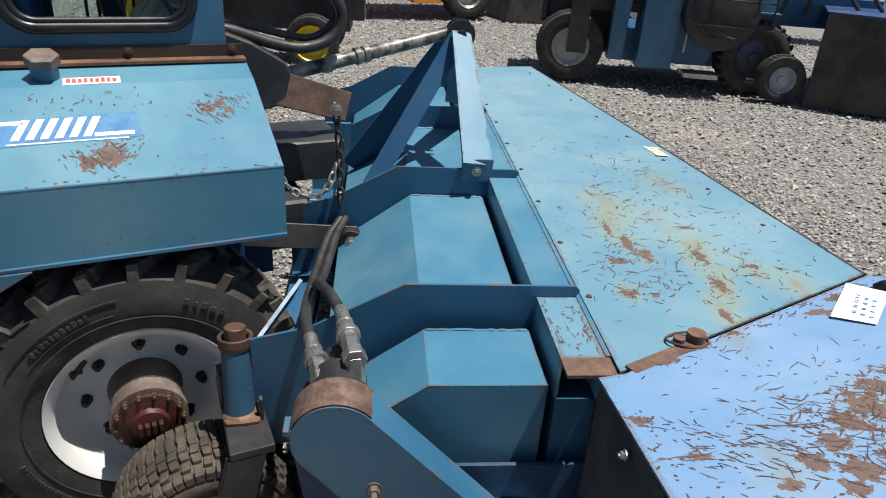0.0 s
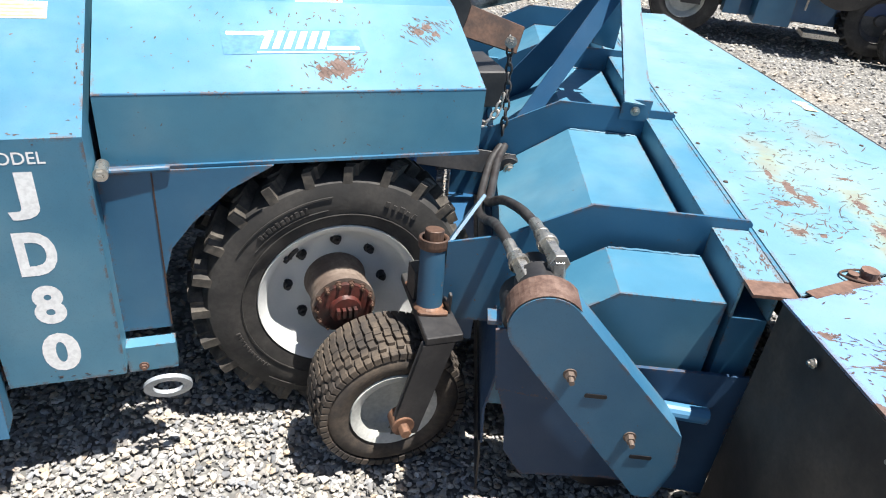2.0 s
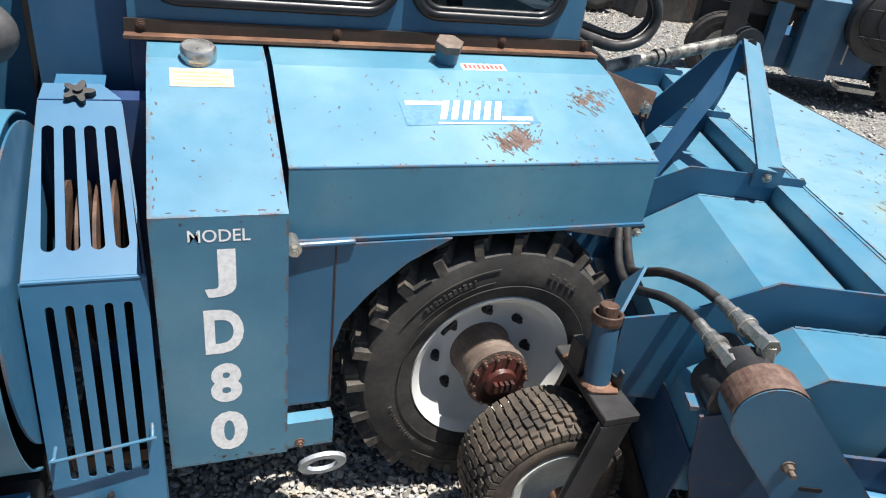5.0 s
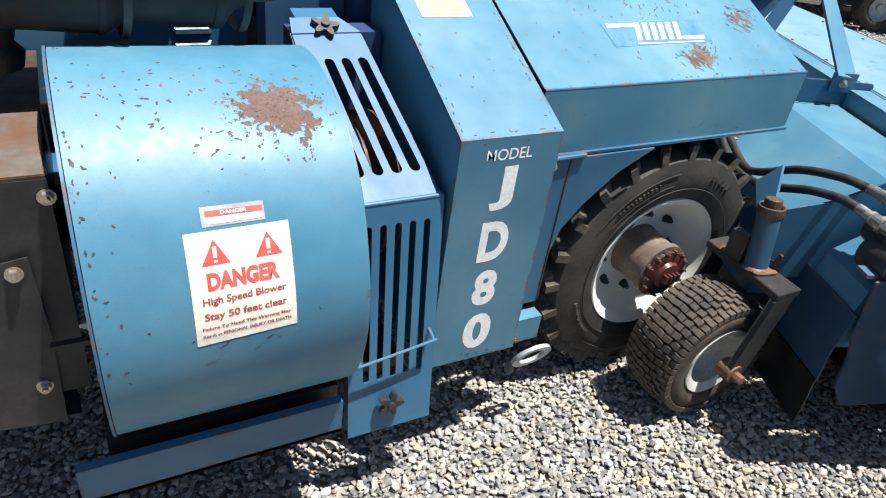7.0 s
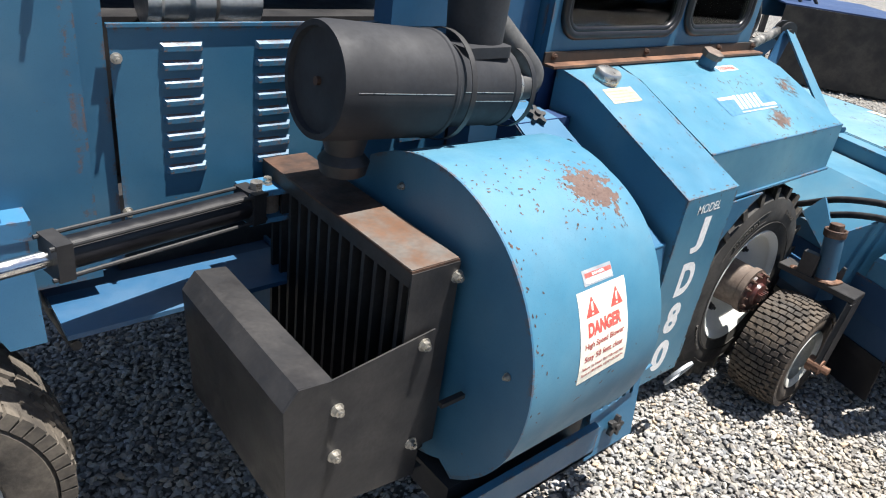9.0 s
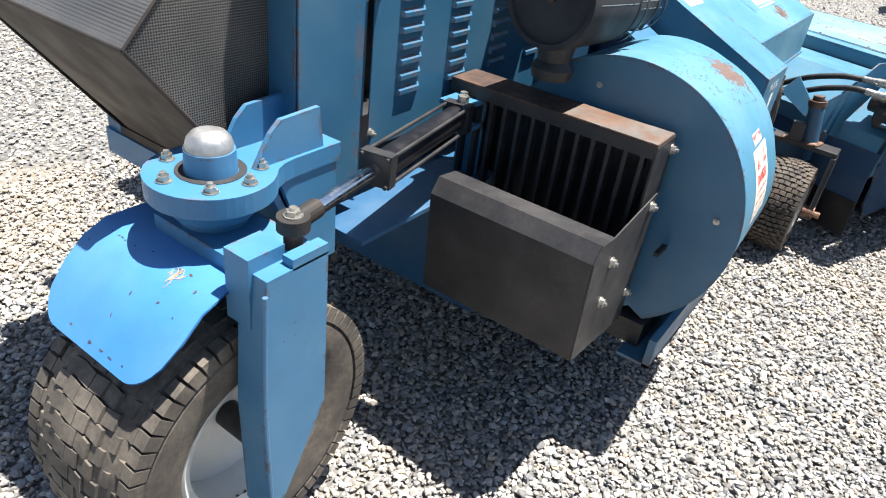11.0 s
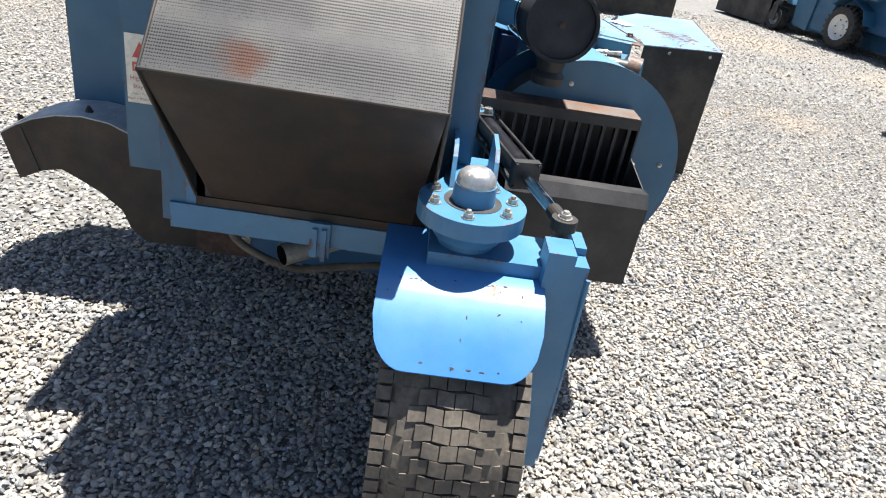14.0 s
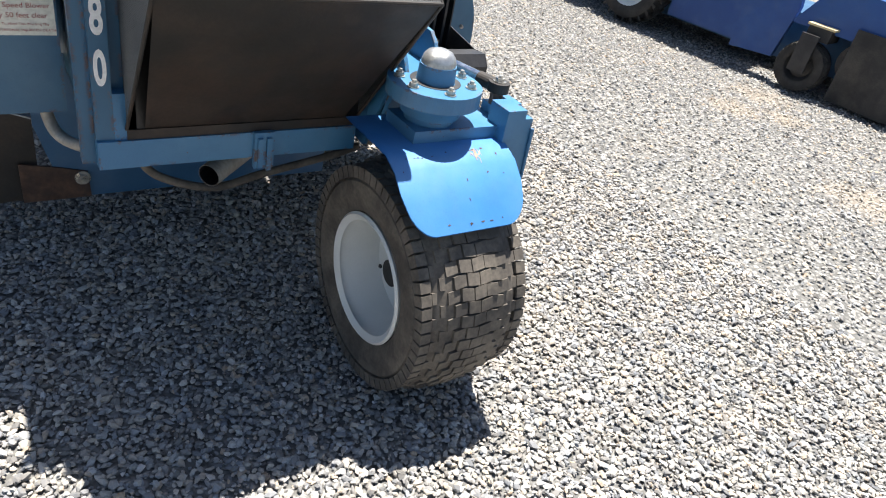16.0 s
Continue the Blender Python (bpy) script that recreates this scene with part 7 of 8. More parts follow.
# ---- wear: slivers and flakes where the enamel has gone ----
def wear(name, parent, put, groups, seed, mat=None):
    """groups: cx, cy, spread x, spread y, count, heading, jitter, longest. put(x, y, lift) lays them on the sheet."""
    rng = random.Random(seed)
    bm = B()
    for cx, cy, sx, sy, count, head, jitter, longest in groups:
        for i in range(count):
            x, y = cx + rng.gauss(0, sx), cy + rng.gauss(0, sy)
            a = radians(head + rng.gauss(0, jitter))
            ln = longest * rng.uniform(0.12, 1.0) ** 1.8 + 0.004
            w = min(ln * 0.45, rng.uniform(0.0008, 0.0026) + 0.0006 * (ln < 0.012))
            k = 7 if ln < 0.03 else 5
            bend = rng.uniform(-0.12, 0.12) * ln
            up, dn = [], []
            for j in range(k + 1):
                t = j / k
                s = (t - 0.5) * ln
                half = w * math.sin(math.pi * min(0.97, max(0.03, t))) ** 0.6
                off = bend * math.sin(math.pi * t)
                for side, lst in ((1, up), (-1, dn)):
                    q = off + side * half * rng.uniform(0.45, 1.15)
                    lst.append((x + s * math.cos(a) - q * math.sin(a), y + s * math.sin(a) + q * math.cos(a)))
            ring = dn + up[::-1]
            pts = [put(px, py, 0.0006 + 0.000004 * (i % 80)) for px, py in ring]
            if any(p is None for p in pts):
                continue
            bm.faces.new([bm.verts.new(p) for p in pts])
    ob = part(name, bm, mat or WEAR, parent, "rusty scratches and flaked paint")
    return tagged(ob, "rusty scratches and flaked paint", kind="stuff")


def inside(poly, x, y):
    hit = False
    for (xa, ya), (xb, yb) in zip(poly, poly[1:] + poly[:1]):
        if (ya > y) != (yb > y) and x < (xb - xa) * (y - ya) / (yb - ya) + xa:
            hit = not hit
    return hit


def on_deck(x, y, lift):
    return Vector((x, y, 0.890 + lift)) if inside(deck_line, x, y) and not inside(wing_line, x, y) else None


def on_wing(x, y, lift):
    return Vector((x, y, wing_z(x, y) + lift)) if inside(wing_line, x, y) else None


wear("scratch_wear", deck, on_deck, [
    (0.20, 0.62, 0.05, 0.14, 60, 55, 35, 0.045), (0.15, 0.48, 0.06, 0.05, 40, 20, 30, 0.05), (0.15, 0.32, 0.06, 0.04, 36, 10, 40, 0.035),
    (0.40, 0.60, 0.12, 0.20, 70, 35, 45, 0.05), (0.36, 0.32, 0.10, 0.08, 45, 50, 50, 0.04), (0.53, 0.48, 0.06, 0.07, 40, 20, 35, 0.04),
    (0.50, 1.15, 0.12, 0.25, 80, 60, 35, 0.06), (0.25, 0.95, 0.06, 0.10, 30, 30, 40, 0.05), (0.40, 0.9, 0.25, 0.6, 110, 45, 60, 0.030)], 21)
wear("scratch_wear", deck, on_deck, [(0.40, 0.85, 0.14, 0.35, 10, 25, 25, 0.16), (0.50, 1.25, 0.08, 0.18, 7, 70, 20, 0.14)], 22)
wear("scratch_wear", wing, on_wing, [
    (0.40, -0.19, 0.09, 0.05, 80, 38, 14, 0.06), (0.30, -0.20, 0.09, 0.05, 90, -28, 20, 0.05), (0.38, -0.29, 0.08, 0.04, 50, 60, 30, 0.045), (0.20, -0.27, 0.09, 0.05, 90, -25, 22, 0.035),
    (0.10, -0.24, 0.08, 0.05, 60, -30, 24, 0.03), (0.02, -0.26, 0.05, 0.06, 40, -10, 30, 0.022), (-0.02, -0.172, 0.014, 0.014, 26, -60, 70, 0.014), (0.22, -0.40, 0.09, 0.04, 50, 20, 35, 0.035),
    (0.05, -0.45, 0.06, 0.05, 40, 10, 35, 0.028), (0.55, -0.06, 0.12, 0.07, 40, 40, 30, 0.045), (0.30, 0.03, 0.16, 0.07, 22, -20, 45, 0.028), (0.40, -0.22, 0.20, 0.14, 60, -10, 60, 0.03)], 23)
wear("scratch_wear", wing, on_wing, [(0.32, -0.18, 0.12, 0.08, 14, -20, 20, 0.16), (0.04, -0.277, 0.03, 0.006, 6, 3, 8, 0.11), (0.45, -0.26, 0.08, 0.06, 8, 62, 25, 0.14), (0.12, -0.46, 0.06, 0.02, 5, 14, 10, 0.12), (0.22, -0.10, 0.05, 0.03, 4, 60, 40, 0.09)], 24)
# along the seam between deck and wing, and the beam's edge
wear("seam_rust", wing, on_wing, [(0.10 + 0.09 * i, 0.025 + 0.0475 * i, 0.03, 0.010, 16, 28, 14, 0.035) for i in range(8)], 25)


def on_hood_near(x, s, lift):
    return on_hood(x, s, lift) if -0.44 < x < 0.535 and 0.003 < s < 0.345 else None


wear("scratch_wear", hood, on_hood_near, [
    (0.42, 0.235, 0.030, 0.030, 46, -58, 16, 0.035), (0.45, 0.275, 0.035, 0.02, 30, -50, 20, 0.022), (0.40, 0.25, 0.02, 0.03, 12, -60, 12, 0.045), (0.35, 0.215, 0.008, 0.008, 3, -50, 8, 0.035),
    (0.11, 0.075, 0.03, 0.025, 34, -60, 15, 0.045), (0.19, 0.11, 0.02, 0.02, 26, 50, 25, 0.02), (0.14, 0.30, 0.10, 0.03, 24, 70, 30, 0.014), (0.0, 0.29, 0.14, 0.03, 14, 80, 30, 0.016),
    (0.05, 0.18, 0.28, 0.12, 34, 60, 60, 0.007), (0.30, 0.012, 0.18, 0.006, 30, 5, 12, 0.014), (-0.2, 0.006, 0.2, 0.004, 20, 5, 12, 0.012)], 26)


def on_drum_flat(x, s, lift):
    """s: length up the curve from the level of the axle."""
    return on_drum(x, s / DR * 57.2958, DR + lift) if -1.53 < x < -1.026 and s < 0.75 else None


wear("scratch_wear", drum, on_drum_flat, [
    (-1.15, 0.455, 0.055, 0.055, 26, 60, 60, 0.008), (-1.09, 0.49, 0.03, 0.05, 14, 50, 60, 0.008), (-1.115, 0.37, 0.008, 0.03, 12, 80, 30, 0.010), (-1.40, 0.50, 0.08, 0.06, 34, 60, 60, 0.008),
    (-1.30, 0.52, 0.14, 0.06, 34, 70, 60, 0.007), (-1.50, 0.30, 0.02, 0.18, 18, 80, 40, 0.008), (-1.27, 0.40, 0.05, 0.05, 10, 35, 15, 0.022), (-1.30, 0.25, 0.15, 0.18, 16, 70, 60, 0.006),
    (-1.30, -0.02, 0.15, 0.02, 10, 5, 15, 0.02), (-1.525, 0.30, 0.003, 0.22, 30, 90, 10, 0.008)], 27)


def on_box_top(x, s, lift):
    return on_box(x, s, lift) if -0.745 < x < -0.477 and 0.008 < s < 0.44 else None


def on_box_front(x, z, lift):
    return Vector((x, 0.152 - lift, z)) if -0.745 < x < -0.477 and 0.365 < z < 1.04 else None


wear("scratch_wear", tank, on_box_top, [(-0.61, 0.2, 0.09, 0.12, 9, 40, 60, 0.006), (-0.61, 0.012, 0.09, 0.003, 22, 0, 8, 0.012), (-0.737, 0.2, 0.003, 0.12, 12, 90, 8, 0.014), (-0.484, 0.2, 0.003, 0.12, 16, 90, 8, 0.012)], 28)
wear("scratch_wear", tank, on_box_front, [(-0.61, 1.038, 0.09, 0.001, 5, 0, 8, 0.006), (-0.61, 0.372, 0.09, 0.003, 18, 0, 10, 0.012)], 29)


def on_beam(x, y, lift):
    return Vector((x, y, 0.884 + lift)) if -0.106 < x < -0.016 and 0.06 < y < 0.30 else None


def on_bay(x, y, lift):
    return Vector((x, y, 0.802 + lift)) if -0.380 < x < -0.134 and 0.060 < y < 0.266 else None


wear("scratch_wear", HD, on_beam, [(-0.06, 0.18, 0.03, 0.06, 46, 80, 50, 0.014), (-0.025, 0.17, 0.006, 0.05, 24, 85, 15, 0.035), (-0.10, 0.18, 0.003, 0.06, 26, 90, 8, 0.020)], 30)
wear("scratch_wear", HD, on_bay, [(-0.37, 0.12, 0.008, 0.04, 36, 80, 30, 0.022), (-0.25, 0.255, 0.08, 0.004, 12, 0, 12, 0.014), (-0.25, 0.15, 0.09, 0.06, 16, 50, 60, 0.008)], 31)


def on_mudguard(y, s, lift):
    """s: down the bent sheet from its upper fold."""
    if not (0.74 < y < 0.96 or (0.66 < y < 1.04 and s < 0.14)) or not 0.004 < s < 0.235:
        return None
    for (xa, za), (xb, zb) in zip(GUARD_LINE[2:], GUARD_LINE[3:]):
        d = math.hypot(xb - xa, zb - za)
        if s <= d or xb == GUARD_LINE[-1][0]:
            ux, uz = (xb - xa) / d, (zb - za) / d
            return Vector((xa + ux * s + uz * lift * 1.5, y, za + uz * s - ux * lift * 1.5))
        s -= d


wear("scratch_wear", fork, on_mudguard, [(0.83, 0.05, 0.10, 0.03, 4, 80, 25, 0.012), (0.97, 0.02, 0.03, 0.003, 5, 8, 8, 0.03), (0.97, 0.19, 0.02, 0.02, 3, 65, 10, 0.04), (0.84, 0.12, 0.06, 0.03, 3, 75, 20, 0.025), (0.84, 0.008, 0.10, 0.002, 8, 0, 8, 0.014), (0.84, 0.228, 0.06, 0.002, 6, 0, 8, 0.010)], 33)
wear("primer_patch", fork, on_mudguard, [(0.774, 0.022, 0.010, 0.012, 26, 85, 25, 0.035)], 34, plain("bare_primer", (0.30, 0.20, 0.14), (0.38, 0.30, 0.24), 0.7, 0.0, 40.0, 0.1))

# ---- machines parked round about; each in its own frame: x ahead, y to its left ----
def disc_wheel(parent, c, r, rim_r, w, rim_mat, tyre_mat, side=-1, tread=None):
    bm = B()
    h = w / 2
    lathe(bm, [(h * 0.8, rim_r * 0.95), (h * 0.95, rim_r * 1.02), (h * 0.7, rim_r * 0.9), (h * 0.3, rim_r * 0.8), (h * 0.3, rim_r * 0.3), (h * 0.6, rim_r * 0.25), (h * 0.6, 0.0)], c, (0, side, 0), 32)
    wh = part("wheel", bm, rim_mat, parent, smooth=True)
    bm = turf_tyre(c, r, rim_r, w) if tread == "turf" else lug_tyre(c, r, rim_r, w)
    ty = part("tyre", bm, tyre_mat, wh, smooth=True)
    tagged(part("tread", turf_tread(c, r, w, 5, 32) if tread == "turf" else lug_tread(c, r, w), tyre_mat, wh), kind="stuff")
    return wh


def plain_box(parent, name, mat, x0, x1, y0, y1, z0, z1, bevel=0.01, label=""):
    bm = B()
    box(bm, x0, x1, y0, y1, z0, z1)
    return part(name, bm, mat, parent, label, bevel=bevel)


def second_harvester():
    t = thing("nut_harvester", (5.17, 5.52, 0), "older blue harvester with black blower facing the yard", "harvester", turn=-31.0)
    disc_wheel(t, (0.0, -0.18, 0.39), 0.39, 0.21, 0.34, RIM_GREY, RUBBER, -1, "turf")
    plain_box(t, "fork_leg", BLACK_DUSTY, -0.05, 0.16, -0.44, -0.37, 0.35, 1.0)
    plain_box(t, "rear_frame", BLACK_DUSTY, -0.28, 0.55, 0.0, 0.9, 0.62, 0.86)
    plain_box(t, "engine", BLACK_DUSTY, -0.10, 0.75, 0.1, 0.85, 0.86, 1.16, 0.04)
    plain_box(t, "belly", BLUE_SHADE, 0.60, 2.05, -0.20, 0.9, 0.27, 0.60, 0.02)
    plain_box(t, "axle_box", BLACK_DUSTY, 0.18, 0.60, 0.05, 0.8, 0.30, 0.64, 0.02)
    plain_box(t, "engine_cover", BLACK_DUSTY, 0.10, 0.74, -0.22, 0.1, 0.80, 1.10, 0.03)
    plain_box(t, "tail_lamp", RED, -0.375, -0.362, 0.05, 0.16, 0.98, 1.08, 0.004, "red tail lamp")
    plain_box(t, "tool_box", HUB_RED, -0.30, -0.02, -0.05, 0.5, 0.95, 1.12, 0.02)
    plain_box(t, "radiator", BLACK, -0.36, -0.30, -0.1, 0.8, 0.62, 1.20, 0.01)
    bm = B()
    tube(bm, (0.30, -0.30, 1.04), (0.80, -0.32, 1.01), 0.105, segs=28)
    tube(bm, (0.80, -0.32, 1.01), (0.93, -0.32, 1.0), 0.085, segs=28)
    part("air_cleaner", bm, BLACK, t, smooth=True)
    bm = B()
    pipe(bm, [(0.05, 0.0, 1.28), (0.30, -0.08, 1.32), (0.52, -0.16, 1.30), (0.62, -0.2, 1.22), (0.60, -0.25, 1.10)], 0.060, 16, 6)
    part("intake_pipe", bm, BLACK, t, smooth=True)
    bm = B()
    pipe(bm, [(0.72, 0.15, 1.0), (0.73, 0.12, 1.22), (0.74, 0.10, 1.36)], 0.035, 12, 4)
    part("exhaust_stack", bm, BLACK_DUSTY, t, smooth=True)
    bm = B()
    prism(bm, [(0.42, 0.30), (0.58, 0.30), (0.60, 0.98), (0.42, 1.0)], -0.40, -0.18, "xz")
    part("narrow_panel", bm, BLUE, t, bevel=0.006)
    bm = B()
    prism(bm, [(-0.48, 0.25), (-0.48, 1.06), (-0.14, 1.22), (0.0, 1.22), (0.0, 0.25)], 0.74, 1.12, "yz")
    part("tank_box", bm, BLUE, t, "pale blue tall box", bevel=0.01)
    bm = B()
    lathe(bm, [(0, 0.05), (0.05, 0.05), (0.06, 0.03), (0.10, 0.035), (0.11, 0.0)], (0.92, -0.10, 1.22), (0, 0, 1), 20)
    part("filler_cap", bm, BLACK_DUSTY, t, smooth=True)
    bm = B()
    prism(bm, [(1.13, 0.32), (1.50, 0.32), (1.60, 0.62), (1.70, 0.80), (1.13, 0.80)], -0.42, -0.36, "xz")
    part("side_skirt", bm, BLUE_SHADE, t, bevel=0.004)
    bm = B()
    prism(bm, [(1.13, 0.80), (1.26, 0.80), (1.26, 1.26), (1.13, 1.26)], -0.42, -0.36, "xz")
    part("side_post", bm, BLUE_SHADE, t, bevel=0.004)
    plain_box(t, "hood", BLUE_FORK, 1.15, 2.0, -0.36, 0.45, 1.24, 1.36, 0.05)
    plain_box(t, "body", NAVY, 1.13, 2.1, -0.30, 0.95, 0.45, 1.24, 0.02)
    bm = B()
    lathe(bm, [(0.0, 0.30), (0.0, 0.36), (0.10, 0.385), (0.34, 0.385), (0.36, 0.36), (0.36, 0.0)], (1.52, -0.30, 0.90), (0, -1, 0), 44)
    part("blower", bm, BLACK_DUSTY, t, "round black blower housing", smooth=True)
    for x, r in ((1.52, 0.33), (1.70, 0.33)):
        bm = B()
        pipe(bm, [(x + r * math.cos(a), -0.70 - 0.04 * math.sin(a), 0.98 + r * math.sin(a)) for a in [2 * math.pi * k / 24 - 0.3 for k in range(20)]], 0.010, 8, 1)
        part("wire_hoop", bm, BLACK, t)
    for z in (0.78, 1.05):
        bm = B()
        tube(bm, (1.22, -0.70, z), (2.05, -0.70, z - 0.02), 0.008, segs=8)
        part("guard_rail", bm, BLACK, t)
    bm = B()
    tube(bm, (1.22, -0.50, 0.45), (1.25, -0.50, 1.45), 0.012, segs=8)
    part("guard_post", bm, STEEL, t)
    p = plain_box(t, "front_panel", BLUE_FORK, 1.86, 2.12, -0.42, -0.38, 0.92, 1.36, 0.006)
    plain_box(p, "notice", DECAL, 1.90, 2.06, -0.426, -0.422, 1.08, 1.26, 0.0)
    bm = B()
    strip(bm, [(1.58, 0.60), (1.70, 0.80), (1.88, 0.90), (2.20, 0.90)], 0.01, -0.42, 0.0, "xz")
    part("wheel_arch", bm, BLUE_FORK, t)
    disc_wheel(t, (2.05, -0.25, 0.42), 0.42, 0.22, 0.28, DARK_PIPE, RUBBER, -1)
    disc_wheel(t, (2.30, -0.55, 0.26), 0.26, 0.14, 0.22, CHUTE_GREY, RUBBER, -1, "turf")
    plain_box(t, "step", STEEL, 1.25, 1.62, -0.62, -0.36, 0.20, 0.25, 0.004, "bare steel step")
    bm = B()
    curtain(bm, (2.55, -0.72), (4.20, -1.40), 0.03, 0.98, 3, 0.02)
    part("curtain", bm, CURTAIN, t, "black rubber curtain", smooth=True)
    bm = B()
    curtain(bm, (4.20, -1.40), (4.7, 0.6), 0.03, 0.98, 3, 0.02)
    part("curtain", bm, CURTAIN, t, smooth=True)
    bm = B()
    prism(bm, [(2.55, -0.70), (4.21, -1.39), (4.7, 0.6), (3.2, 1.3)], 0.98, 1.0, "xy")
    part("head_deck", bm, NAVY, t)
    for x in (2.25, 2.5):
        bm = B()
        pipe(bm, [(x, -0.2, 0.9), (x + 0.1, -0.25, 1.25), (x + 0.45, -0.3, 1.30), (x + 0.75, -0.35, 1.0)], 0.022, 10, 5)
        part("hose", bm, HOSE, t)
    plain_box(t, "head_frame", BLUE_SHADE, 2.2, 3.4, 0.0, 0.7, 0.75, 1.08, 0.02)


def orange_harvester():
    t = thing("nut_harvester", (3.68, 10.30, 0), "orange nut harvester with black curtain head on gravel", "harvester", turn=-4.0)
    disc_wheel(t, (2.32, -0.35, 0.46), 0.46, 0.25, 0.32, STEEL, RUBBER, -1)
    bm = B()
    lathe(bm, [(0.0, 0.0), (0.0, 0.52), (0.66, 0.52), (0.66, 0.0)], (0.55, 0.05, 0.82), (1, 0, 0), 40)
    part("blower", bm, ORANGE, t, "round orange blower housing", smooth=True)
    bm = B()
    prism(bm, [(-0.52, 0.28), (-0.52, 1.10), (0.05, 1.36), (0.3, 1.36), (0.3, 0.28)], 1.32, 1.80, "yz")
    part("side_box", bm, ORANGE, t, bevel=0.01)
    bm = B()
    prism(bm, [(-0.50, 0.92), (-0.50, 1.12), (0.05, 1.36), (0.3, 1.36), (0.3, 0.92)], 1.81, 2.98, "yz")
    hd = part("hood", bm, ORANGE, t, bevel=0.01)
    bm = B()
    tube(bm, (2.28, -0.505, 1.02), (2.28, -0.503, 1.02), 0.10, segs=28)
    tube(bm, (2.28, -0.36, 1.185), (2.28, -0.362, 1.181), 0.20, segs=28)
    part("round_emblem", bm, DECAL, hd, "white round emblem")
    for i in range(5):
        plain_box(t, "slat", BLACK_DUSTY, 1.24, 1.31, -0.53, -0.40, 0.55 + 0.1 * i, 0.60 + 0.1 * i, 0.0)
    plain_box(t, "rear_body", ORANGE, -1.4, 0.55, -0.30, 1.1, 0.75, 1.85, 0.03)
    for i in range(9):
        plain_box(t, "louvre", BLACK_DUSTY, -0.75, 0.40, -0.315, -0.30, 0.95 + 0.085 * i, 0.985 + 0.085 * i, 0.0)
    plain_box(t, "rear_frame", ORANGE, -1.6, 0.6, -0.25, 1.1, 0.45, 0.70, 0.02)
    disc_wheel(t, (-0.9, 0.4, 0.40), 0.40, 0.22, 0.34, STEEL, RUBBER, -1, "turf")
    cab_o = plain_box(t, "cab", RUST_SILL, 1.35, 3.0, 0.30, 1.3, 1.36, 2.02, 0.03, "orange-brown cab")
    for x0, x1 in ((1.50, 2.12), (2.26, 2.86)):
        bm = B()
        prism(bm, rounded(x0, x1, 1.45, 1.92, 0.07), 0.292, 0.298, "xz")
        part("window", bm, BLACK, cab_o)
    bm = B()
    pipe(bm, [(0.75, 0.15, 1.30), (1.0, 0.18, 1.65), (1.3, 0.2, 1.98), (1.7, 0.2, 2.08), (3.1, 0.2, 2.06)], 0.06, 16, 6)
    part("exhaust_pipe", bm, GREY_PIPE, t, smooth=True)
    bm = B()
    tube(bm, (0.2, -0.1, 1.45), (0.85, -0.12, 1.45), 0.14, segs=24)
    part("air_cleaner", bm, BLACK, t, smooth=True)
    bm = B()
    v = [(3.15, -0.65, 0.95), (4.55, -0.95, 0.60), (4.60, 0.2, 0.60), (3.30, 0.5, 1.25)]
    sheet(bm, v)
    sheet(bm, [(4.55, -0.95, 0.60), (4.60, 0.2, 0.60), (4.62, 0.2, 0.25), (4.57, -0.95, 0.25)])
    sheet(bm, [(3.70, -0.775, 0.80), (4.55, -0.955, 0.59), (4.52, -0.965, 0.10), (4.47, -0.962, 0.06)])
    part("head_deck", bm, ORANGE, t)
    bm = B()
    sheet(bm, [(3.15, -0.655, 0.94), (3.70, -0.773, 0.80), (4.50, -0.97, 0.02), (2.95, -0.70, 0.02)])
    sheet(bm, [(4.58, -0.95, 0.3), (4.63, 0.2, 0.3), (4.6, 0.2, 0.02), (4.55, -0.95, 0.02)])
    sheet(bm, [(3.15, -0.655, 0.94), (2.95, -0.70, 0.02), (3.1, 0.5, 0.02), (3.30, 0.5, 1.2)])
    part("curtain", bm, CURTAIN, t, "black rubber curtain")
    plain_box(t, "hitch", BLACK_DUSTY, 2.9, 3.3, -0.1, 0.5, 0.6, 1.05, 0.03)


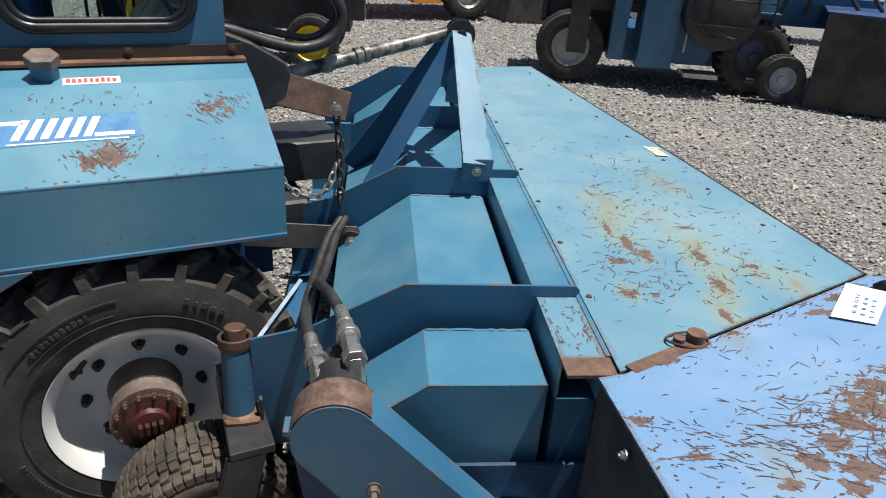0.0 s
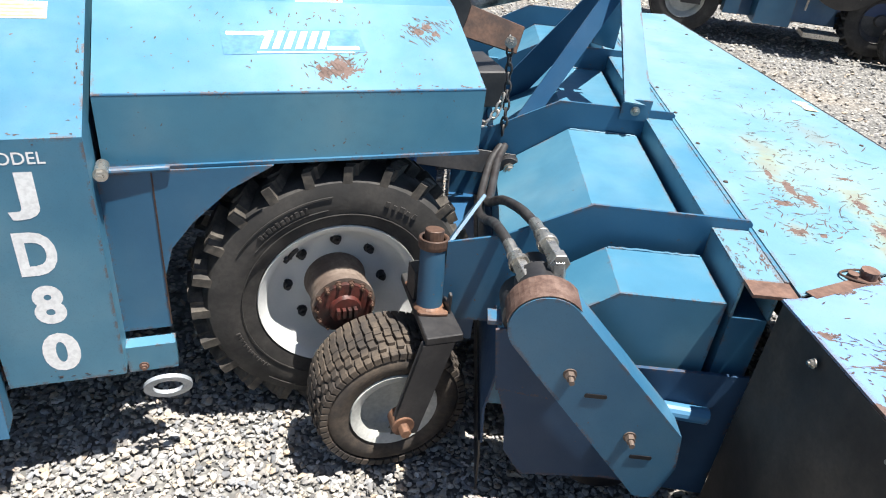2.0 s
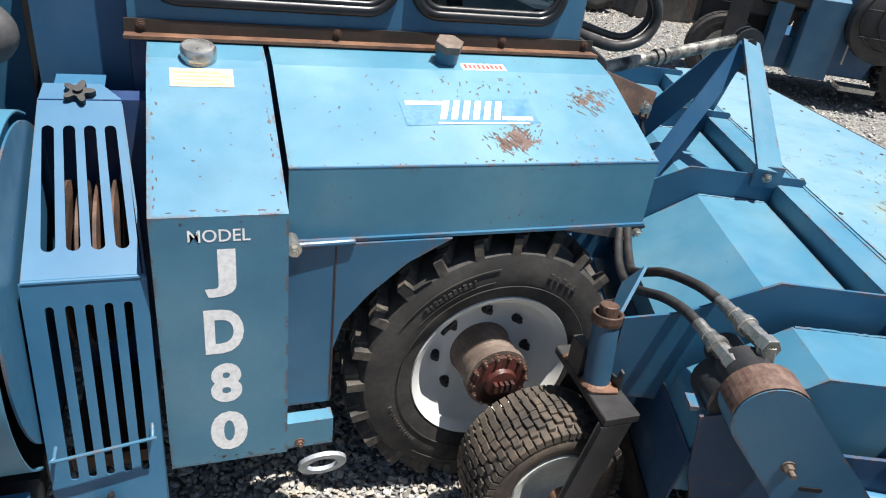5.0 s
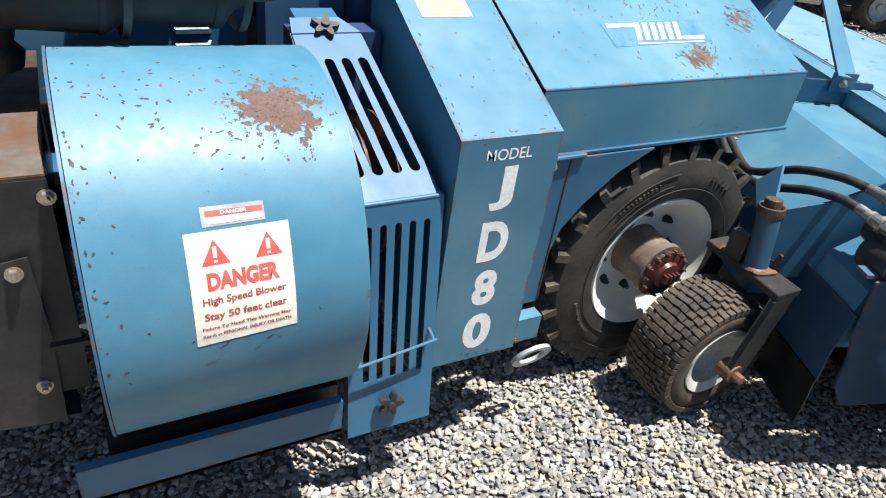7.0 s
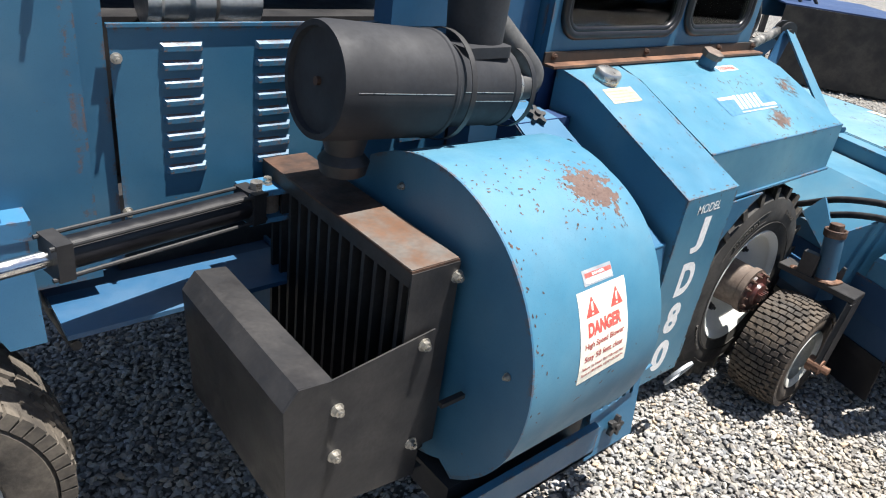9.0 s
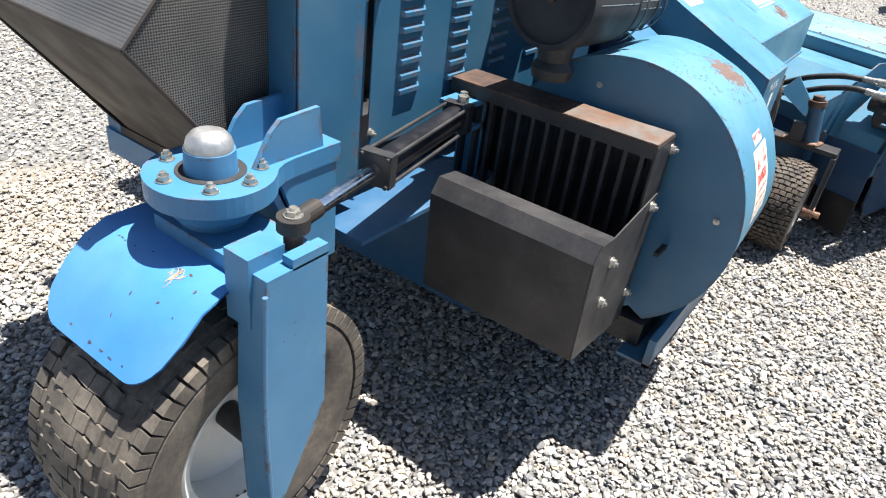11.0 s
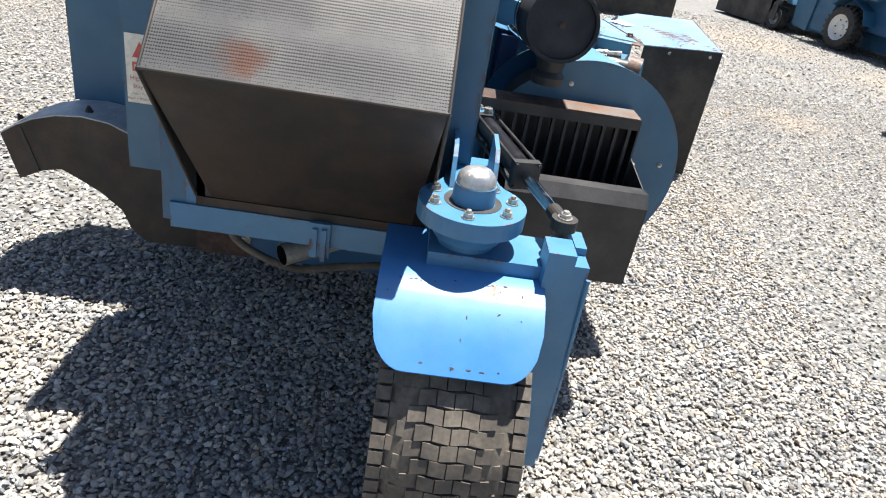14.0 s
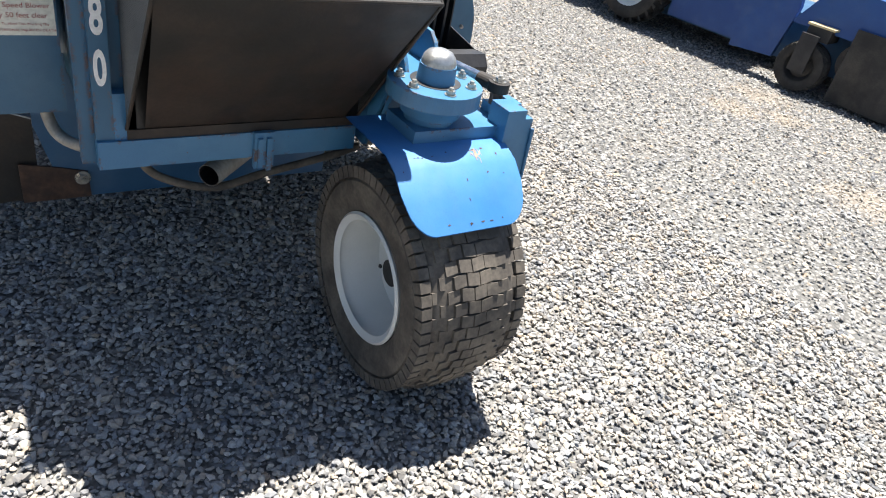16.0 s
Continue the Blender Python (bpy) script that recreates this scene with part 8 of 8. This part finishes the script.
def green_tractor():
    t = thing("tractor", (2.40, 6.60, 0), "green tractor with yellow wheels beyond the harvester", "tractor", turn=-22.0)
    disc_wheel(t, (0.0, -0.30, 0.30), 0.30, 0.19, 0.24, YELLOW, RUBBER, -1, "turf")
    disc_wheel(t, (0.0, 0.75, 0.30), 0.30, 0.19, 0.24, YELLOW, RUBBER, 1, "turf")
    disc_wheel(t, (-1.65, -0.35, 0.55), 0.55, 0.24, 0.40, YELLOW, RUBBER, -1)
    disc_wheel(t, (-1.65, 0.85, 0.55), 0.55, 0.24, 0.40, YELLOW, RUBBER, 1)
    bm = B()
    prism(bm, [(-1.0, 0.75), (0.35, 0.72), (0.42, 0.95), (0.30, 1.12), (-1.0, 1.25)], -0.08, 0.55, "xz")
    h = part("hood", bm, GREEN, t, "green hood", bevel=0.04, segs=2)
    plain_box(h, "stripe", YELLOW, -0.95, 0.25, -0.086, -0.081, 1.02, 1.06, 0.0)
    plain_box(t, "chassis", BLACK_DUSTY, -1.7, 0.40, 0.0, 0.50, 0.38, 0.74, 0.03)
    plain_box(t, "front_weight", BLACK_DUSTY, 0.40, 0.56, 0.05, 0.45, 0.50, 0.74, 0.02)
    plain_box(t, "seat", YELLOW, -1.75, -1.30, 0.0, 0.48, 0.98, 1.10, 0.04)
    plain_box(t, "seat_back", YELLOW, -1.85, -1.72, 0.0, 0.48, 1.08, 1.50, 0.04)
    for y in (-0.36, 0.84):
        bm = B()
        strip(bm, [(-2.25, 0.75), (-2.15, 1.05), (-1.85, 1.20), (-1.40, 1.20), (-1.10, 1.0)], 0.02, y - 0.2, y + 0.2, "xz")
        part("fender", bm, GREEN, t)
    bm = B()
    tube(bm, (-0.9, 0.24, 1.15), (-1.10, 0.24, 1.42), 0.025, segs=10)
    part("steering_column", bm, BLACK, t)
    for y in (-0.02, 0.5):
        bm = B()
        tube(bm, (-2.0, y, 0.9), (-2.0, y, 2.2), 0.035, segs=10)
        part("roll_bar", bm, BLACK, t)


def blue_tractor(at, turn, k=1.0):
    t = thing("tractor", at, "royal blue farm tractor with a cab, parked far off", "tractor", turn=turn)
    for y, s in ((-0.85, -1), (0.85, 1)):
        disc_wheel(t, (0.0, y, 0.78), 0.78, 0.45, 0.45, WHITE, RUBBER, s)
        disc_wheel(t, (2.1, y * 0.9, 0.5), 0.50, 0.28, 0.3, WHITE, RUBBER, s)
        bm = B()
        strip(bm, [(-0.85, 0.9), (-0.65, 1.45), (0.0, 1.65), (0.6, 1.45), (0.8, 1.0)], 0.03, y - 0.3, y + 0.3, "xz")
        part("fender", bm, TRACTOR_BLUE, t)
    bm = B()
    prism(bm, [(0.75, 0.85), (2.6, 0.80), (2.65, 1.2), (2.4, 1.45), (0.75, 1.55)], -0.38, 0.38, "xz")
    part("hood", bm, TRACTOR_BLUE, t, bevel=0.05, segs=2)
    plain_box(t, "chassis", BLACK_DUSTY, -0.5, 2.5, -0.3, 0.3, 0.5, 0.9, 0.03)
    cb_ = plain_box(t, "cab", TRACTOR_BLUE, -0.55, 0.75, -0.62, 0.62, 1.0, 2.5, 0.06)
    for x0, x1 in ((-0.45, 0.05), (0.15, 0.66)):
        plain_box(cb_, "window", BLACK, x0, x1, -0.632, -0.622, 1.55, 2.32, 0.0)
    plain_box(cb_, "window", BLACK, -0.56, -0.552, -0.5, 0.5, 1.55, 2.32, 0.0)
    bm = B()
    tube(bm, (1.6, 0.1, 1.5), (1.6, 0.1, 2.4), 0.05, segs=12)
    part("exhaust_stack", bm, BLACK, t)


def parked_sweeper(at, turn, label, enamel, castor_rim, flip=False, back=0.0):
    """A low blue harvester seen mostly by its lower half; flip: the other hand of the machine; back: drive wheel set back."""
    t = thing("nut_harvester", at, label, "harvester", turn=turn)
    disc_wheel(t, (-back, -0.02, 0.42), 0.42, 0.235, 0.30, WHITE, RUBBER, -1)
    bm = B()
    for k in range(6):
        a = k * math.pi / 3
        bolt(bm, (0.15 * math.cos(a) - back, -0.085, 0.42 + 0.15 * math.sin(a)), (0, -1, 0), 0.012, 0.014)
    tagged(part("lug_nuts", bm, BLACK_DUSTY, t), kind="stuff")
    bm = B()
    strip(bm, [(x - back, z) for x, z in ((-0.52, 0.55), (-0.40, 0.80), (-0.10, 0.94), (0.20, 0.92), (0.42, 0.78))], 0.006, -0.12, 0.30, "xz")
    part("wheel_arch", bm, enamel, t)
    plain_box(t, "side_panel", enamel, 0.46 - back, 0.96, 0.02, 0.10, 0.22, 1.15, 0.01)
    bm = B()
    prism(bm, [(0.97, 0.16), (1.42, 0.20), (1.50, 0.70), (1.42, 1.1), (0.95, 1.1)], -0.02, 0.04, "xz")
    part("skirt", bm, enamel, t, bevel=0.006)
    plain_box(t, "body", BLUE_SHADE, -2.4, 1.0, 0.15, 1.1, 0.45, 1.25, 0.02)
    plain_box(t, "hood", enamel, -0.6, 0.95, -0.10, 0.5, 1.0, 1.22, 0.03)
    cab_ = plain_box(t, "cab", enamel, -0.8, 0.6, 0.4, 1.2, 1.25, 2.05, 0.03)
    for x0, x1 in ((-0.70, -0.12), (-0.02, 0.50)):
        bm = B()
        prism(bm, rounded(x0, x1, 1.36, 1.94, 0.07), 0.388, 0.396, "xz")
        part("window", bm, BLACK, cab_)
    bm = B()
    lathe(bm, [(0, 0.0), (0, 0.44), (0.5, 0.44), (0.5, 0.0)], (-1.5, 0.35, 0.8), (1, 0, 0), 36)
    part("blower", bm, enamel, t, smooth=True)
    disc_wheel(t, (1.78, -0.12, 0.24), 0.24, 0.13, 0.21, castor_rim, RUBBER, -1, "turf")
    plain_box(t, "castor_block", BLACK_DUSTY, 1.70, 1.92, -0.18, 0.08, 0.50, 0.62, 0.005)
    plain_box(t, "wood_pad", BUFF, 1.69, 1.95, -0.22, 0.02, 0.621, 0.64, 0.003, "bare wooden pad on the castor")
    plain_box(t, "fork_arm", BLACK_DUSTY, 1.70, 1.86, -0.275, -0.25, 0.20, 0.55, 0.002)
    bm = B()
    prism(bm, [(1.50, 0.58), (3.9, 0.58), (3.9, 0.92), (1.75, 0.98)], -0.10, 1.6, "xz")
    part("head_housing", bm, enamel, t, bevel=0.01)
    bm = B()
    prism(bm, [(1.72, 0.985), (3.9, 0.925), (4.05, 1.0), (1.80, 1.06)], 0.1, 1.5, "xz")
    part("head_deck", bm, BLUE_TOP, t, bevel=0.004)
    bm = B()
    curtain(bm, (2.1, -0.14), (3.9, -0.20), 0.03, 0.70, 3, 0.02)
    part("curtain", bm, CURTAIN, t, smooth=True)
    bm = B()
    curtain(bm, (3.92, -0.20), (3.98, 1.60), 0.03, 0.92, 3, 0.02)
    part("curtain", bm, CURTAIN, t, smooth=True)
    # Dark box added to fill the shaded void beneath the machine.
    plain_box(t, "underside_shade_box", BLUE_SHADE, -2.2, 3.8, 0.45, 1.5, 0.12, 0.60, 0.02)
    bm = B()
    tube(bm, (2.15, 0.2, 0.35), (2.15, 1.5, 0.35), 0.2, segs=20)
    part("reel", bm, GREY_PIPE, t, smooth=True)
    if flip:
        t.scale = (1, -1, 1)
    return t


def curtained_head():
    """The black-curtained end of a further machine, its tyre and red marker beside it."""
    t = thing("sweeper_head", (9.75, -2.75, 0), "navy sweeper head hung with black rubber curtains", "sweeper head", turn=-84.0)
    bm = B()
    prism(bm, [(-0.95, 0.0), (0.75, -0.08), (0.80, 1.7), (-0.95, 1.7)], 0.93, 0.96, "xy")
    part("head_deck", bm, NAVY, t, bevel=0.004)
    bm = B()
    curtain(bm, (-0.90, -0.02), (0.75, -0.10), 0.03, 0.93, 3, 0.03)
    part("curtain", bm, CURTAIN, t, smooth=True)
    bm = B()
    curtain(bm, (0.77, -0.08), (0.82, 1.7), 0.03, 0.93, 3, 0.03)
    part("curtain", bm, CURTAIN, t, smooth=True)
    plain_box(t, "end_panel", BLUE, -1.25, -0.95, -0.05, 0.9, 0.35, 1.05, 0.01)
    disc_wheel(t, (-1.65, 0.10, 0.42), 0.42, 0.22, 0.30, DARK_PIPE, RUBBER, -1)
    plain_box(t, "frame", BLUE_SHADE, -3.2, -1.0, 0.3, 1.2, 0.55, 1.15, 0.03)
    plain_box(t, "marker_plate", RED, -1.20, -0.98, -0.10, -0.06, 0.78, 1.0, 0.004, "red warning plate")


second_harvester()
orange_harvester()
green_tractor()
blue_tractor((18.6, 23.4, 0), -150.0)
blue_tractor((27.0, 16.5, 0), 160.0)
blue_tractor((31.0, 13.0, 0), 170.0)
parked_sweeper((1.10, -4.52, 0), 190.0, "bright blue harvester with white rims and black castor", ROYAL_BLUE, BLACK_DUSTY, back=0.30)
parked_sweeper((9.65, -6.85, 0), 14.0, "faded blue harvester with white rims across the yard", BLUE, CHUTE_GREY, True)
curtained_head()


def orange_trailer():
    t = thing("hopper_trailer", (13.6, 23.6, 0), "orange hopper trailer with a yellow sign band", "trailer", turn=-6.0)
    bm = B()
    prism(bm, [(-2.6, 0.9), (2.6, 0.9), (3.0, 2.6), (-3.0, 2.6)], -1.0, 1.0, "xz")
    b_ = part("bin", bm, ORANGE, t, bevel=0.03)
    plain_box(b_, "sign_band", YELLOW, 0.2, 2.6, -1.012, -1.002, 1.75, 2.15, 0.0)
    plain_box(b_, "text_bar", BLACK, 0.5, 2.3, -1.022, -1.014, 1.85, 2.05, 0.0)
    disc_wheel(t, (-1.5, -0.9, 0.5), 0.5, 0.28, 0.3, WHITE, RUBBER, -1)
    disc_wheel(t, (1.5, -0.9, 0.5), 0.5, 0.28, 0.3, WHITE, RUBBER, -1)
    plain_box(t, "frame", ORANGE, -2.8, 2.8, -0.6, 0.6, 0.6, 0.9, 0.02)


def navy_bin():
    t = thing("hopper_cart", (9.6, 8.8, 0), "navy steel hopper cart with a wire top", "hopper", turn=-43.0)
    bm = B()
    prism(bm, [(-0.85, 1.02), (0.65, 1.02), (0.85, 1.93), (-0.72, 1.93)], -0.6, 0.6, "xz")
    part("bin", bm, NAVY, t, bevel=0.02)
    for i in range(22):
        bm = B()
        tube(bm, (-0.45 + 0.058 * i, -0.6, 1.93), (-0.45 + 0.058 * i, -0.57, 2.12), 0.007, segs=6)
        part("wire", bm, CHUTE_GREY, t)
    bm = B()
    tube(bm, (-0.47, -0.57, 2.12), (0.79, -0.57, 2.12), 0.012, segs=8)
    part("top_rail", bm, CHUTE_GREY, t)
    bm = B()
    prism(bm, [(0.8, 1.95), (3.6, 1.55), (3.6, 1.42), (0.8, 1.78)], -0.4, 0.4, "xz")
    part("conveyor", bm, BROWN_BLACK, t, bevel=0.02)
    for x in (0.9, 3.4):
        plain_box(t, "stand", BLACK_DUSTY, x, x + 0.1, -0.5, -0.4, 0.0, 1.5, 0.0)
    disc_wheel(t, (-0.45, -0.6, 0.4), 0.4, 0.22, 0.25, WHITE, RUBBER, -1)
    disc_wheel(t, (0.5, -0.6, 0.4), 0.4, 0.22, 0.25, WHITE, RUBBER, -1)
    plain_box(t, "frame", NAVY, -0.8, 0.8, -0.45, 0.45, 0.6, 1.01, 0.02)


def sweeper_broom():
    t = thing("tow_broom", (-1.5, 15.6, 0), "yellow tow-behind broom with black bristles", "broom", turn=8.0)
    plain_box(t, "frame", ORANGE, -0.5, 2.0, -0.06, 0.06, 0.56, 0.64, 0.02)
    rng = random.Random(5)
    bm = B()
    for i in range(150):
        x, y = rng.uniform(-0.42, 0.36), rng.uniform(-0.14, 0.10)
        tube(bm, (x, y, 0.50), (x * 1.12, y * 1.5, rng.uniform(0.02, 0.12)), 0.012, 0.006, 5)
    tagged(part("bristle_bundle", bm, BLACK_DUSTY, t), kind="stuff")
    disc_wheel(t, (0.85, -0.1, 0.42), 0.42, 0.20, 0.26, ORANGE, RUBBER, -1)
    disc_wheel(t, (1.9, 0.1, 0.30), 0.30, 0.14, 0.24, ORANGE, RUBBER, -1)
    plain_box(t, "body", ORANGE, 0.7, 2.4, 0.25, 1.0, 0.62, 1.5, 0.05)


orange_trailer()
navy_bin()
sweeper_broom()

b_ = thing("storage_building", (62.0, 44.0, 0), "tan metal storage building beyond the yard", "building", turn=-12.0)
bm = B()
box(bm, -9, 9, -6, 6, 0, 6.0)
part("wall", bm, TAN, b_)
bm = B()
prism(bm, [(-6.4, 5.98), (0, 7.2), (6.4, 5.98)], -9.3, 9.3, "yz")
part("roof", bm, CHUTE_GREY, b_)
bm = B()
box(bm, -6, -2, -6.06, -6.01, 0, 4.2)
part("door", bm, CHUTE_GREY, b_)
bm = B()
tube(bm, (47.0, 40.0, 0.0), (47.0, 40.0, 9.0), 0.12, 0.09, 10)
tagged(part("utility_pole", bm, BARK), "dark wooden utility pole at the yard edge", "pole")


def tree(seed):
    rng = random.Random(seed)
    t = thing("tree", (0, 0, 0), "green broadleaf tree in the far tree line", "tree", "far tree line", turn=0.001)
    bm = B()
    pipe(bm, [(0, 0, 0), (0.1, 0.05, 1.4), (0.0, 0.1, 3.2), (0.15, 0.0, 5.0)], 0.16, 8, 3)
    for k in range(6):
        a = k * 1.05 + rng.random()
        pipe(bm, [(0.05, 0.05, 2.0 + 0.35 * k), (0.9 * math.cos(a), 0.9 * math.sin(a), 3.0 + 0.4 * k), (1.7 * math.cos(a), 1.7 * math.sin(a), 3.5 + 0.5 * k)], 0.06, 6, 2)
    part("trunk", bm, BARK, t)
    bm = B()
    lobes = [(Vector((rng.uniform(-1.7, 1.7), rng.uniform(-1.7, 1.7), rng.uniform(2.0, 6.2))), rng.uniform(0.7, 1.35)) for _ in range(15)]
    for c, r in lobes:
        for _ in range(60):
            d = Vector((rng.gauss(0, 1), rng.gauss(0, 1), rng.gauss(0, 1))).normalized()
            p = c + d * r * rng.uniform(0.55, 1.08)
            s = rng.uniform(0.12, 0.30)
            u = Vector((rng.gauss(0, 1), rng.gauss(0, 1), rng.gauss(0, 1))).normalized()
            w = u.orthogonal().normalized()
            z = u.cross(w)
            sheet(bm, [p + u * s, p + w * s * 0.6, p - u * s, p - w * s * 0.6])
            sheet(bm, [p + z * s, p + u * s * 0.6, p - z * s])
    part("crown", bm, LEAF, t)
    return t


row = random.Random(11)
kinds = [tree(s) for s in (1, 2, 3)]
spots = []
for i in range(34):
    a = radians(-8 + 3.6 * i + row.uniform(-0.8, 0.8))
    d = 68 + row.uniform(-6, 14)
    spots.append((d * math.cos(a), d * math.sin(a), row.uniform(0, 360), row.uniform(0.8, 1.25)))
for i, (x, y, r, s) in enumerate(spots):
    src = kinds[i % 3]
    if i < 3:
        src.matrix_basis = pose(x, y, 0, 0, 0, r) @ Matrix.Scale(s, 4)
    else:
        o = copy_thing(src, pose(x, y, 0, 0, 0, r))
        o.scale = (s, s, s)
